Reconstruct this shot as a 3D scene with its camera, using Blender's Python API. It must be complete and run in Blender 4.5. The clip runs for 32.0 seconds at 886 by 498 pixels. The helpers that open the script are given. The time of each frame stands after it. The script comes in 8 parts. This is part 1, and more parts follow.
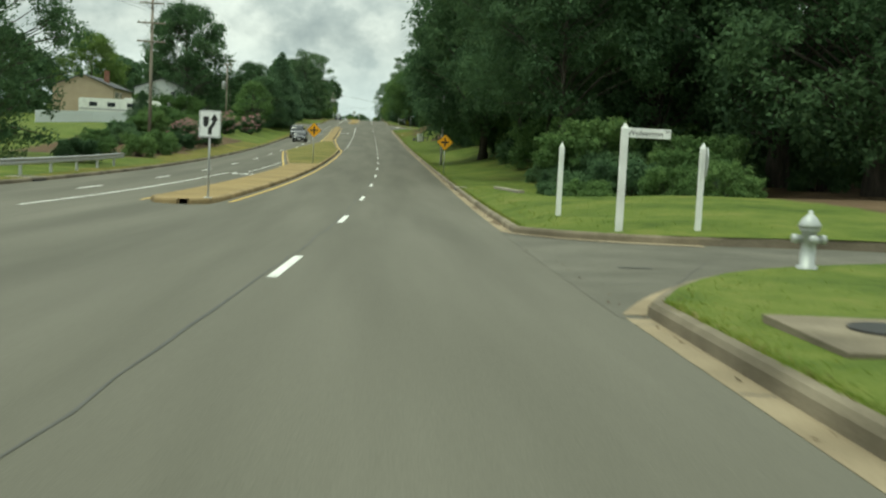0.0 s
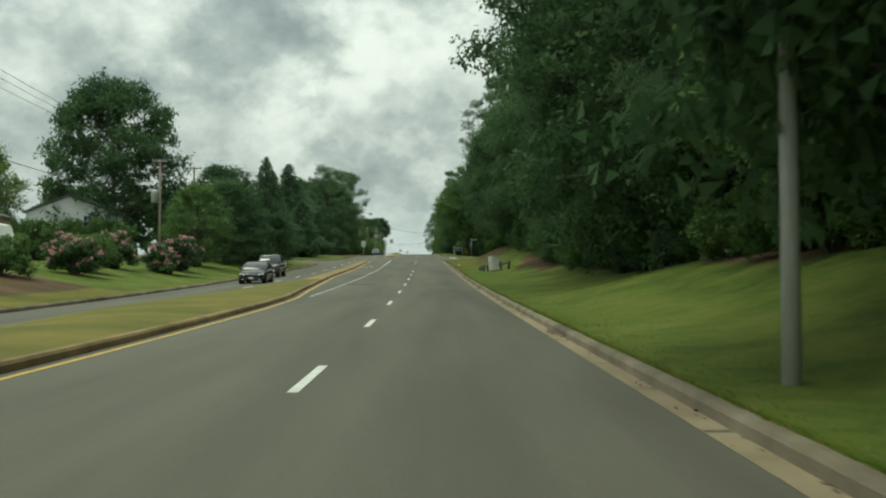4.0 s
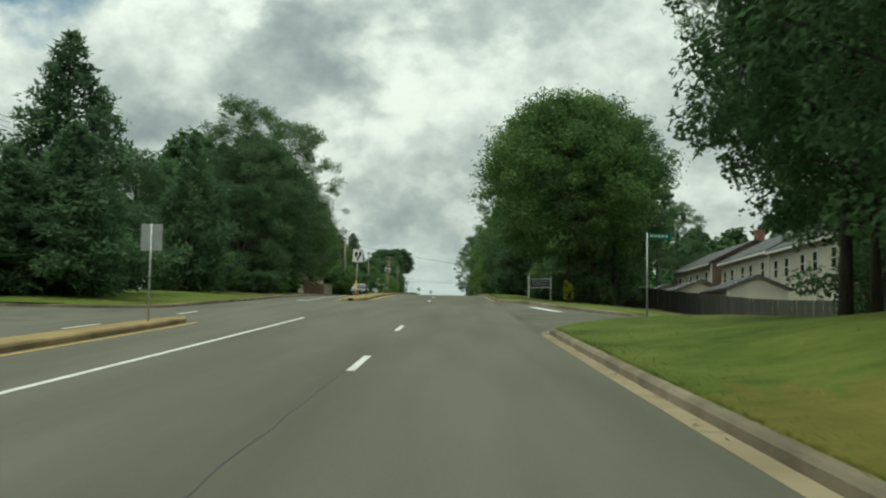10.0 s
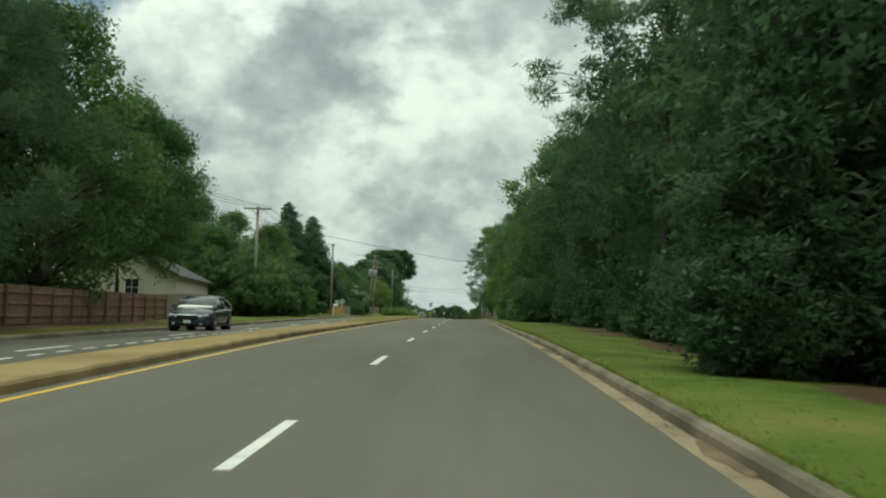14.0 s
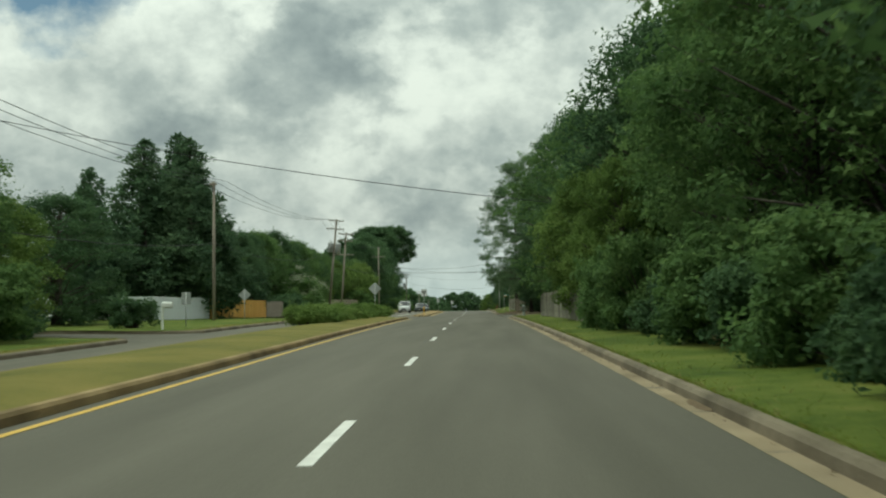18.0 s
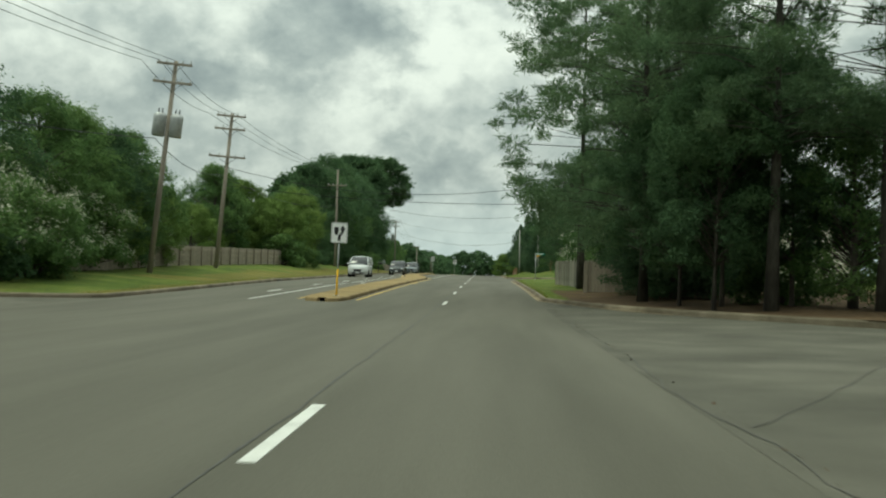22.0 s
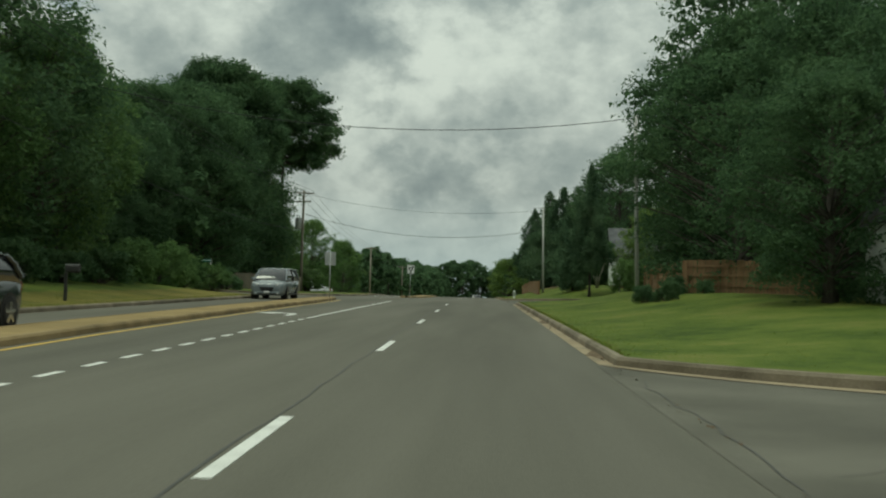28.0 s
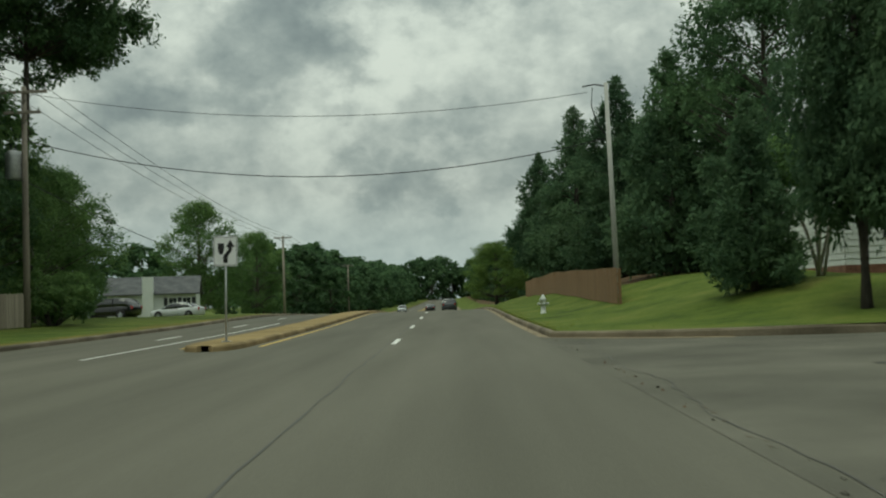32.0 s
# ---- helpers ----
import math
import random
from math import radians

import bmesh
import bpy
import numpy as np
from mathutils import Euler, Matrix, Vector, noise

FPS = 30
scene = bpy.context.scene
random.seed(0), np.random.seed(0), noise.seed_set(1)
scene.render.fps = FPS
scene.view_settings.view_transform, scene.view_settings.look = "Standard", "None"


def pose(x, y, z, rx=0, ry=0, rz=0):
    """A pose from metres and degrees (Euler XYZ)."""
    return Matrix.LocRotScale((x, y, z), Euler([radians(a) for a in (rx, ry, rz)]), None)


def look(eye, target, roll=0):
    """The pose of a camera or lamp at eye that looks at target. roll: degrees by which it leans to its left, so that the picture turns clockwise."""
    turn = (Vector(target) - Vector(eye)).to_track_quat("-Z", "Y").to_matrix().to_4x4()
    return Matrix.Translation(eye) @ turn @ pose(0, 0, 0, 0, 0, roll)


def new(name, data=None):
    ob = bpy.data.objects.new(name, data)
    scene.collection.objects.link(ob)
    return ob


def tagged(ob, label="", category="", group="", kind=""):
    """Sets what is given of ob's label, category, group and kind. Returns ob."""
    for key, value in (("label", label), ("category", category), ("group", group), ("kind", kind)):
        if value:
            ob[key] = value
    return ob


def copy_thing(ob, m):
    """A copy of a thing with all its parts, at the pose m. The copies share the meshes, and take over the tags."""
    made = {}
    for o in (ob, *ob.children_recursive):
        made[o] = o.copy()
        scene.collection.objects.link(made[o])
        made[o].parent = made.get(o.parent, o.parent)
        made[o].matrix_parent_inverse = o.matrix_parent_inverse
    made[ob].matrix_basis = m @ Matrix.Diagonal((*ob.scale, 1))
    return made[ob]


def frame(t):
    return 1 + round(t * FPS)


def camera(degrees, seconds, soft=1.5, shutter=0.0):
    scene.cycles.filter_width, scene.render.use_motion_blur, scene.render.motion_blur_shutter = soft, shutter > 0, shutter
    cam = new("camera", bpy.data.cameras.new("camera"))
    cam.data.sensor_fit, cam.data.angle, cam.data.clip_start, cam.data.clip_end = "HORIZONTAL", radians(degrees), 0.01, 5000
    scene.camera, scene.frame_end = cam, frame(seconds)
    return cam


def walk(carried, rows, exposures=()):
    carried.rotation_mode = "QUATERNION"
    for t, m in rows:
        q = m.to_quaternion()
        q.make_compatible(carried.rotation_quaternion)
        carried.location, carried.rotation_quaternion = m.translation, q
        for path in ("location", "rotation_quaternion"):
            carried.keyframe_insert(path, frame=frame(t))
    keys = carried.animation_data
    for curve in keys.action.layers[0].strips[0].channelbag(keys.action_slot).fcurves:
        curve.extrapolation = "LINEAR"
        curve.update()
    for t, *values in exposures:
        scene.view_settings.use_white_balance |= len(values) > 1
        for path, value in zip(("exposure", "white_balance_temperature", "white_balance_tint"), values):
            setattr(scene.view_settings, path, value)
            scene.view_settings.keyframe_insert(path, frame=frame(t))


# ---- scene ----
# height of the road's crown line and its sideways bend, every 30 m from y = -30
RISE = (0.45, 0.00, -0.39, -0.18, 0.44, 1.32, 2.43, 3.72, 5.16, 6.73, 8.34, 9.59, 10.52, 11.43, 12.26, 12.96, 13.45, 14.23, 14.88, 15.48, 16.02, 16.46, 16.62, 16.83,
        16.4, 16.0, 15.6, 15.3, 15.1, 15.0, 15.0, 15.1, 15.2, 15.4, 15.6, 15.8, 16.0, 16.2)
BEND = (-0.75, 0.00, 0.90, 1.52, 1.73, 1.65, 1.45, 1.21, 0.77, 0.46, 0.12, -0.19, -0.55, -0.88, -1.32, -1.80, -2.23, -2.65, -3.08, -3.59, -4.04, -4.46, -4.94, -5.43,
        -6.25, -6.73, -7.19, -7.64, -8.08, -8.52, -8.94, -9.37, -9.79, -10.2, -10.6, -11.0, -11.4, -11.8)
EXPOSURES = ((0, 0.42, 6750, -15), (1, -0.18, 6750, -15), (2, -0.28, 6750, -15), (4.5, 0.22, 6750, -15), (5, 0.27, 6750, -15), (6, -0.03, 6750, -15), (7, 0.02, 6750, -15), (8, 0.12, 6750, -15), (10, 0.12, 6750, -15), (11, -0.1, 6750, -15), (12, -0.35, 6750, -15), (13, 0.2, 6750, -15), (14, 0.12, 6750, -15), (15, 0.25, 6750, -15), (18, 0.02, 6750, -15), (20, 0.17, 6750, -15), (22, 0.13, 6750, -15), (23, 0.19, 6750, -15), (24, 0.2, 6750, -15), (25, -0.13, 6750, -15), (28, -0.33, 6750, -15), (29, -0.06, 6750, -15), (30, -0.03, 6750, -15), (31, -0.2, 6750, -15), (32, -0.3, 6750, -15))
LENS = 44.58
cam = camera(LENS, 32.0, soft=2.1, shutter=0.2)
# seconds, eye x y z, yaw, pitch, lean to the left
ROWS = (
    (0.0, 1.561, 1.587, 1.268, -3.766, -4.940, 2.849),
    (0.5, 1.906, 10.594, 1.123, -4.180, -1.028, 3.812),
    (1.0, 2.266, 19.720, 0.984, -1.198, 0.206, 3.959),
    (1.5, 2.550, 29.076, 0.900, -0.219, 0.784, 4.033),
    (2.0, 2.800, 38.522, 0.902, -0.435, 1.063, 1.687),
    (2.5, 2.998, 47.882, 0.968, -0.770, 1.441, 1.314),
    (4.5, 3.230, 85.087, 1.614, -0.338, 2.580, -0.537),
    (5.0, 3.194, 94.605, 1.853, -0.137, 2.795, -0.446),
    (5.5, 3.159, 104.334, 2.123, 0.767, 3.142, -0.439),
    (6.0, 3.105, 113.975, 2.417, 0.872, 3.509, -2.210),
    (6.5, 2.972, 123.267, 2.721, 0.735, 3.826, -3.128),
    (7.0, 2.907, 132.406, 3.043, 0.567, 4.004, -5.310),
    (7.5, 2.835, 141.690, 3.391, 0.518, 4.205, -6.221),
    (8.0, 2.637, 151.450, 3.776, 0.554, 4.326, -3.936),
    (8.5, 2.626, 161.767, 4.206, 0.839, 4.097, -2.865),
    (9.0, 2.590, 172.364, 4.671, 0.801, 4.080, -1.371),
    (9.5, 2.528, 183.001, 5.153, 1.099, 4.254, 0.378),
    (10.0, 2.431, 193.521, 5.645, 1.299, 4.569, 1.006),
    (10.5, 2.312, 203.751, 6.140, 1.492, 4.681, 2.015),
    (11.0, 2.230, 213.842, 6.644, 1.544, 4.836, 2.444),
    (11.5, 2.201, 223.911, 7.167, 1.638, 5.011, 2.699),
    (12.0, 2.186, 233.904, 7.697, 1.772, 5.061, 2.723),
    (12.5, 2.112, 243.657, 8.218, 1.762, 4.972, 2.431),
    (13.0, 1.941, 253.206, 8.749, 1.778, 5.008, 2.319),
    (13.5, 1.877, 262.421, 9.252, 1.891, 4.956, 1.661),
    (14.0, 1.804, 271.427, 9.703, 1.950, 4.949, 1.696),
    (14.5, 1.709, 280.382, 10.106, 1.959, 5.030, 1.411),
    (15.0, 1.613, 289.331, 10.476, 2.075, 4.992, 1.008),
    (15.5, 1.469, 298.337, 10.820, 2.224, 4.307, 1.399),
    (17.5, 0.801, 334.793, 11.961, 2.291, 4.169, -0.704),
    (18.0, 0.671, 343.884, 12.241, 2.468, 4.255, -0.897),
    (18.5, 0.544, 352.981, 12.518, 2.693, 4.273, -0.558),
    (19.0, 0.397, 362.197, 12.788, 2.726, 4.339, -0.213),
    (19.5, 0.318, 371.621, 13.057, 2.136, 4.271, -1.024),
    (20.0, 0.228, 381.071, 13.317, 2.046, 3.824, -1.357),
    (20.5, 0.116, 390.363, 13.561, 2.359, 3.423, 1.051),
    (21.0, -0.004, 399.666, 13.795, 2.554, 3.011, 1.546),
    (21.5, -0.152, 409.084, 14.020, 2.990, 2.677, 0.861),
    (22.0, -0.271, 418.499, 14.224, 3.166, 2.055, 1.774),
    (22.5, -0.365, 427.853, 14.390, 3.228, 1.914, 1.630),
    (23.0, -0.427, 437.169, 14.524, 3.148, 1.970, 1.226),
    (23.5, -0.543, 446.454, 14.672, 3.169, 2.065, 0.976),
    (24.0, -0.656, 455.685, 14.874, 3.288, 2.229, 0.884),
    (24.5, -0.763, 464.759, 15.116, 3.280, 2.221, 1.925),
    (25.0, -0.857, 473.588, 15.360, 3.354, 2.271, 2.545),
    (25.5, -0.962, 482.103, 15.574, 3.294, 2.395, 3.052),
    (27.5, -1.444, 515.254, 16.282, 3.004, 2.654, 1.706),
    (28.0, -1.619, 523.456, 16.448, 2.845, 2.699, 1.612),
    (28.5, -1.828, 531.706, 16.611, 2.531, 2.755, 0.414),
    (29.0, -2.027, 539.969, 16.770, 2.292, 2.731, -0.413),
    (29.5, -2.188, 548.243, 16.926, 2.217, 2.637, -0.629),
    (30.0, -2.342, 556.520, 17.078, 2.002, 2.651, -0.896),
    (30.5, -2.473, 564.774, 17.224, 1.922, 2.647, -1.096),
    (31.0, -2.609, 573.015, 17.361, 1.655, 2.645, -0.950),
    (31.5, -2.765, 581.197, 17.497, 1.282, 2.655, -1.282),
    (32.0, -2.893, 589.273, 17.622, 1.162, 2.625, -1.903),
)


def heading(x, y, z, yaw, pitch, lean):
    a, b = radians(yaw), radians(pitch)
    way = Vector((-math.sin(a) * math.cos(b), math.cos(a) * math.cos(b), math.sin(b)))
    eye = Vector((x, y, z))
    return look(eye, eye + way * 10, lean)


walk(cam, [(r[0], heading(*r[1:])) for r in ROWS], EXPOSURES)
# ---------------------------------------------------------------- world, sun
world = bpy.data.worlds.new("sky")
scene.world = world
world.use_nodes = True


# cloud masses over the road's end: turn to the left, height over the horizon, half width, half height (degrees), weight
CLOUDS = ((8.9, 13.9, 4.2, 2.9, 0.28), (8.6, 10.2, 3.4, 1.4, 0.20), (11.5, 17.4, 2.6, 1.3, -0.12), (16.5, 10.2, 3.6, 1.5, 0.17), (-1.6, 17.2, 4.4, 2.2, 0.23), (3.4, 6.4, 2.6, 1.7, 0.20), (-9.0, 11.0, 5.0, 1.7, 0.10),
          (4.4, 14.0, 2.0, 3.4, -0.12), (0.4, 12.4, 3.0, 1.2, -0.06), (18.5, 15.0, 3.0, 2.6, -0.06), (0.0, 8.8, 4.2, 1.2, 0.08))


def sky():
    t = world.node_tree
    t.nodes.clear()
    n = lambda k, **kw: make_node(t, k, **kw)
    ln = t.links.new
    out, bg = n("ShaderNodeOutputWorld"), n("ShaderNodeBackground")
    nishita = n("ShaderNodeTexSky", sky_type="NISHITA", sun_disc=False, sun_elevation=radians(71), sun_rotation=radians(235))
    co, sep = n("ShaderNodeTexCoord"), n("ShaderNodeSeparateXYZ")
    way = co.outputs["Generated"]
    ln(way, sep.inputs[0])

    def calc(kind, a, b=None, c=None):
        m = n("ShaderNodeMath", operation=kind)
        for k, v in enumerate((a, b, c)):
            if v is None:
                continue
            if hasattr(v, "is_output"):
                ln(v, m.inputs[k])
            else:
                m.inputs[k].default_value = v
        return m.outputs[0]

    def fbm(vector, scale, detail, rough, warp=0.0):
        q = n("ShaderNodeTexNoise")
        q.inputs["Scale"].default_value, q.inputs["Detail"].default_value = scale, detail
        q.inputs["Roughness"].default_value, q.inputs["Distortion"].default_value = rough, warp
        ln(vector, q.inputs["Vector"])
        return q

    up = calc("MAXIMUM", sep.outputs[2], 0.0)
    flat = n("ShaderNodeMapping")
    ln(way, flat.inputs["Vector"])
    flat.inputs["Location"].default_value = (CLOUD_SEED, 0.0, 0.0)
    flat.inputs["Scale"].default_value = (1.0, 1.0, 1.35)
    body = fbm(flat.outputs[0], 8.0, 6, 0.48, 0.0)
    puff = fbm(flat.outputs[0], 21.0, 6, 0.56, 0.0)
    fleck = fbm(flat.outputs[0], 46.0, 5, 0.55, 0.3)
    # ragged edges: every mass is looked up along a shifted way
    tear = n("ShaderNodeVectorMath", operation="SUBTRACT")
    ln(fbm(flat.outputs[0], 17.0, 6, 0.55).outputs["Color"], tear.inputs[0])
    tear.inputs[1].default_value = (0.5, 0.5, 0.5)
    far = n("ShaderNodeVectorMath", operation="MULTIPLY_ADD")
    ln(tear.outputs[0], far.inputs[0])
    far.inputs[1].default_value = (0.17, 0.0, 0.13)
    ln(way, far.inputs[2])
    thick = calc("MULTIPLY_ADD", puff.outputs["Fac"], 0.55, calc("MULTIPLY_ADD", body.outputs["Fac"], 0.80, calc("MULTIPLY_ADD", fleck.outputs["Fac"], 0.28, -0.315)))
    for left, high, wide, tall, weight in CLOUDS:
        a, e = radians(left), radians(high)
        off = n("ShaderNodeVectorMath", operation="SUBTRACT")
        ln(far.outputs[0], off.inputs[0])
        off.inputs[1].default_value = (-math.sin(a) * math.cos(e), math.cos(a) * math.cos(e), math.sin(e))
        size = n("ShaderNodeVectorMath", operation="MULTIPLY")
        ln(off.outputs[0], size.inputs[0])
        size.inputs[1].default_value = (1 / math.sin(radians(wide)), 1.6, 1 / math.sin(radians(tall)))
        span = n("ShaderNodeVectorMath", operation="LENGTH")
        ln(size.outputs[0], span.inputs[0])
        near = n("ShaderNodeMapRange")
        near.interpolation_type = "SMOOTHSTEP"
        near.inputs["From Min"].default_value, near.inputs["From Max"].default_value = 0.35, 1.35
        near.inputs["To Min"].default_value, near.inputs["To Max"].default_value = weight, 0.0
        ln(span.outputs["Value"], near.inputs["Value"])
        thick = calc("ADD", thick, near.outputs[0])
    shade = n("ShaderNodeValToRGB")
    el = shade.color_ramp.elements
    el[0].position, el[0].color = 0.30, (0.99, 0.97, 1.0, 1)
    el[1].position, el[1].color = 1.0, (0.30, 0.33, 0.38, 1)
    for place, color in ((0.40, (0.885, 0.875, 0.91)), (0.50, (0.735, 0.735, 0.775)), (0.64, (0.545, 0.565, 0.61)), (0.84, (0.385, 0.415, 0.465))):
        el.new(place).color = (*color, 1)
    ln(thick, shade.inputs[0])
    # low over the horizon the far air is bluish
    low = n("ShaderNodeMapRange")
    low.inputs["From Min"].default_value, low.inputs["From Max"].default_value = 0.02, 0.10
    low.inputs["To Min"].default_value, low.inputs["To Max"].default_value = 0.62, 0.0
    ln(up, low.inputs["Value"])
    air = n("ShaderNodeMix", data_type="RGBA")
    ln(low.outputs[0], air.inputs["Factor"])
    ln(shade.outputs[0], air.inputs[6])
    air.inputs[7].default_value = (0.56, 0.66, 0.76, 1)
    # an overcast dome is brighter overhead than low down
    dome = n("ShaderNodeMapRange")
    dome.inputs["From Min"].default_value, dome.inputs["From Max"].default_value = 0.0, 0.9
    dome.inputs["To Min"].default_value, dome.inputs["To Max"].default_value = 0.70, 1.42
    ln(up, dome.inputs["Value"])
    cloud = n("ShaderNodeVectorMath", operation="SCALE")
    ln(air.outputs[2], cloud.inputs[0])
    ln(dome.outputs[0], cloud.inputs["Scale"])
    # one torn gap with blue sky
    gap_at = n("ShaderNodeVectorMath", operation="DISTANCE")
    ln(far.outputs[0], gap_at.inputs[0])
    a, e = radians(22.5), radians(18.0)
    gap_at.inputs[1].default_value = (-math.sin(a) * math.cos(e), math.cos(a) * math.cos(e), math.sin(e))
    gap = n("ShaderNodeMapRange")
    gap.inputs["From Min"].default_value, gap.inputs["From Max"].default_value = 0.075, 0.035
    ln(gap_at.outputs["Value"], gap.inputs["Value"])
    glow = n("ShaderNodeVectorMath", operation="SCALE")
    ln(nishita.outputs[0], glow.inputs[0])
    glow.inputs["Scale"].default_value = 0.09
    mix = n("ShaderNodeMix", data_type="RGBA")
    ln(gap.outputs[0], mix.inputs["Factor"])
    ln(cloud.outputs[0], mix.inputs[6]), ln(glow.outputs[0], mix.inputs[7])
    ln(mix.outputs[2], bg.inputs[0])
    bg.inputs[1].default_value = 1.0
    ln(bg.outputs[0], out.inputs[0])


def make_node(tree, kind, **kw):
    nd = tree.nodes.new(kind)
    for k, v in kw.items():
        if k == "operation":
            nd.operation = v
        elif k == "sky_type":
            nd.sky_type = v
        elif k == "sun_disc":
            nd.sun_disc = v
        elif k == "sun_elevation":
            nd.sun_elevation = v
        elif k == "sun_rotation":
            nd.sun_rotation = v
        elif k == "data_type":
            nd.data_type = v
        elif k == "blend_type":
            nd.blend_type = v
    return nd


CLOUD_SEED = 3.7
sky()
sun = new("sun", bpy.data.lights.new("sun", "SUN"))
sun.data.energy, sun.data.angle, sun.data.color = 1.35, radians(24), (1.0, 0.96, 0.88)
sun.matrix_world = look((0, 0, 0), (0.27, 0.19, -0.945))

# ---------------------------------------------------------------- materials


def material(name, colors, scale=4.0, rough=0.8, metal=0.0, bump=0.0, fine=60.0, island=0.0, translucent=0.0, stains=0.0, spec=0.3, per_object=0.0, stretch=(1, 1, 1)):
    """Noise of two sizes between the colours, in metres; bump from the fine one."""
    m = bpy.data.materials.new(name)
    m.use_nodes = True
    t = m.node_tree
    t.nodes.clear()
    n = lambda k, **kw: make_node(t, k, **kw)
    ln = t.links.new
    out, b = n("ShaderNodeOutputMaterial"), n("ShaderNodeBsdfPrincipled")
    b.inputs["Roughness"].default_value, b.inputs["Metallic"].default_value = rough, metal
    b.inputs["Specular IOR Level"].default_value = spec
    co, mp = n("ShaderNodeTexCoord"), n("ShaderNodeMapping")
    mp.inputs["Scale"].default_value = stretch
    geo = n("ShaderNodeNewGeometry")
    ln(geo.outputs["Position"] if per_object == 0 else co.outputs["Object"], mp.inputs["Vector"])
    big, small = n("ShaderNodeTexNoise"), n("ShaderNodeTexNoise")
    big.inputs["Scale"].default_value, big.inputs["Detail"].default_value = scale, 6
    small.inputs["Scale"].default_value, small.inputs["Detail"].default_value = fine, 4
    ln(mp.outputs[0], big.inputs["Vector"]), ln(mp.outputs[0], small.inputs["Vector"])
    add = n("ShaderNodeMath", operation="MULTIPLY_ADD")
    ln(small.outputs["Fac"], add.inputs[0])
    add.inputs[1].default_value = 0.55
    ln(big.outputs["Fac"], add.inputs[2])
    fac = n("ShaderNodeMapRange")
    fac.inputs["From Min"].default_value, fac.inputs["From Max"].default_value = 0.52, 1.03
    ln(add.outputs[0], fac.inputs["Value"])
    ramp = n("ShaderNodeValToRGB")
    el = ramp.color_ramp.elements
    el[0].color, el[1].color = (*colors[0], 1), (*colors[-1], 1)
    for i, c in enumerate(colors[1:-1]):
        el.new((i + 1) / (len(colors) - 1)).color = (*c, 1)
    last = fac.outputs[0]
    if island or per_object:
        src = geo.outputs["Random Per Island"]
        if per_object:
            info = n("ShaderNodeObjectInfo")
            src = info.outputs["Random"]
        sh = n("ShaderNodeMath", operation="MULTIPLY_ADD")
        ln(src, sh.inputs[0])
        sh.inputs[1].default_value = island or per_object
        ln(last, sh.inputs[2])
        dn = n("ShaderNodeMath", operation="SUBTRACT")
        ln(sh.outputs[0], dn.inputs[0])
        dn.inputs[1].default_value = (island or per_object) / 2
        last = dn.outputs[0]
    ln(last, ramp.inputs[0])
    col = ramp.outputs[0]
    if stains:
        st, sm = n("ShaderNodeTexNoise"), n("ShaderNodeMapRange")
        st.inputs["Scale"].default_value, st.inputs["Detail"].default_value = 0.35, 8
        ln(mp.outputs[0], st.inputs["Vector"])
        sm.inputs["From Min"].default_value, sm.inputs["From Max"].default_value = 0.42, 0.68
        sm.inputs["To Min"].default_value, sm.inputs["To Max"].default_value = 1.0, 1.0 - stains
        ln(st.outputs["Fac"], sm.inputs["Value"])
        mul = n("ShaderNodeVectorMath", operation="SCALE")
        ln(col, mul.inputs[0]), ln(sm.outputs[0], mul.inputs["Scale"])
        col = mul.outputs[0]
    ln(col, b.inputs["Base Color"])
    if bump:
        bp = n("ShaderNodeBump")
        bp.inputs["Strength"].default_value, bp.inputs["Distance"].default_value = bump, 0.02
        ln(small.outputs["Fac"], bp.inputs["Height"]), ln(bp.outputs[0], b.inputs["Normal"])
    if translucent:
        tr, mx = n("ShaderNodeBsdfTranslucent"), n("ShaderNodeMixShader")
        ln(col, tr.inputs[0])
        mx.inputs[0].default_value = translucent
        ln(b.outputs[0], mx.inputs[1]), ln(tr.outputs[0], mx.inputs[2]), ln(mx.outputs[0], out.inputs[0])
    else:
        ln(b.outputs[0], out.inputs[0])
    return m


ASPHALT = material("asphalt", [(0.090, 0.085, 0.065), (0.116, 0.110, 0.086), (0.145, 0.137, 0.109)], 0.9, 0.85, bump=0.25, fine=140, stains=0.14, stretch=(1, 0.07, 1))
SIDE_ASPHALT = material("side_asphalt", [(0.090, 0.085, 0.067), (0.120, 0.114, 0.091), (0.153, 0.145, 0.117)], 0.6, 0.9, bump=0.35, fine=90, stains=0.25)
TAR = material("tar_seam", [(0.055, 0.054, 0.048), (0.090, 0.088, 0.078)], 3, 0.7)
CONCRETE = material("concrete", [(0.255, 0.230, 0.178), (0.323, 0.293, 0.234), (0.391, 0.357, 0.289)], 1.2, 0.9, bump=0.3, fine=45, stains=0.28)
GUTTER = material("gutter_concrete", [(0.225, 0.178, 0.112), (0.300, 0.240, 0.155), (0.360, 0.295, 0.195)], 0.8, 0.9, bump=0.3, fine=40, stains=0.3)
KERB = material("kerb_concrete", [(0.130, 0.109, 0.074), (0.210, 0.177, 0.125), (0.301, 0.257, 0.186)], 1.0, 0.9, bump=0.4, fine=35, stains=0.45)
MEDIAN_KERB = material("dusty_kerb_concrete", [(0.189, 0.138, 0.068), (0.290, 0.216, 0.110), (0.392, 0.296, 0.156)], 1.0, 0.95, bump=0.4, fine=35, stains=0.4)
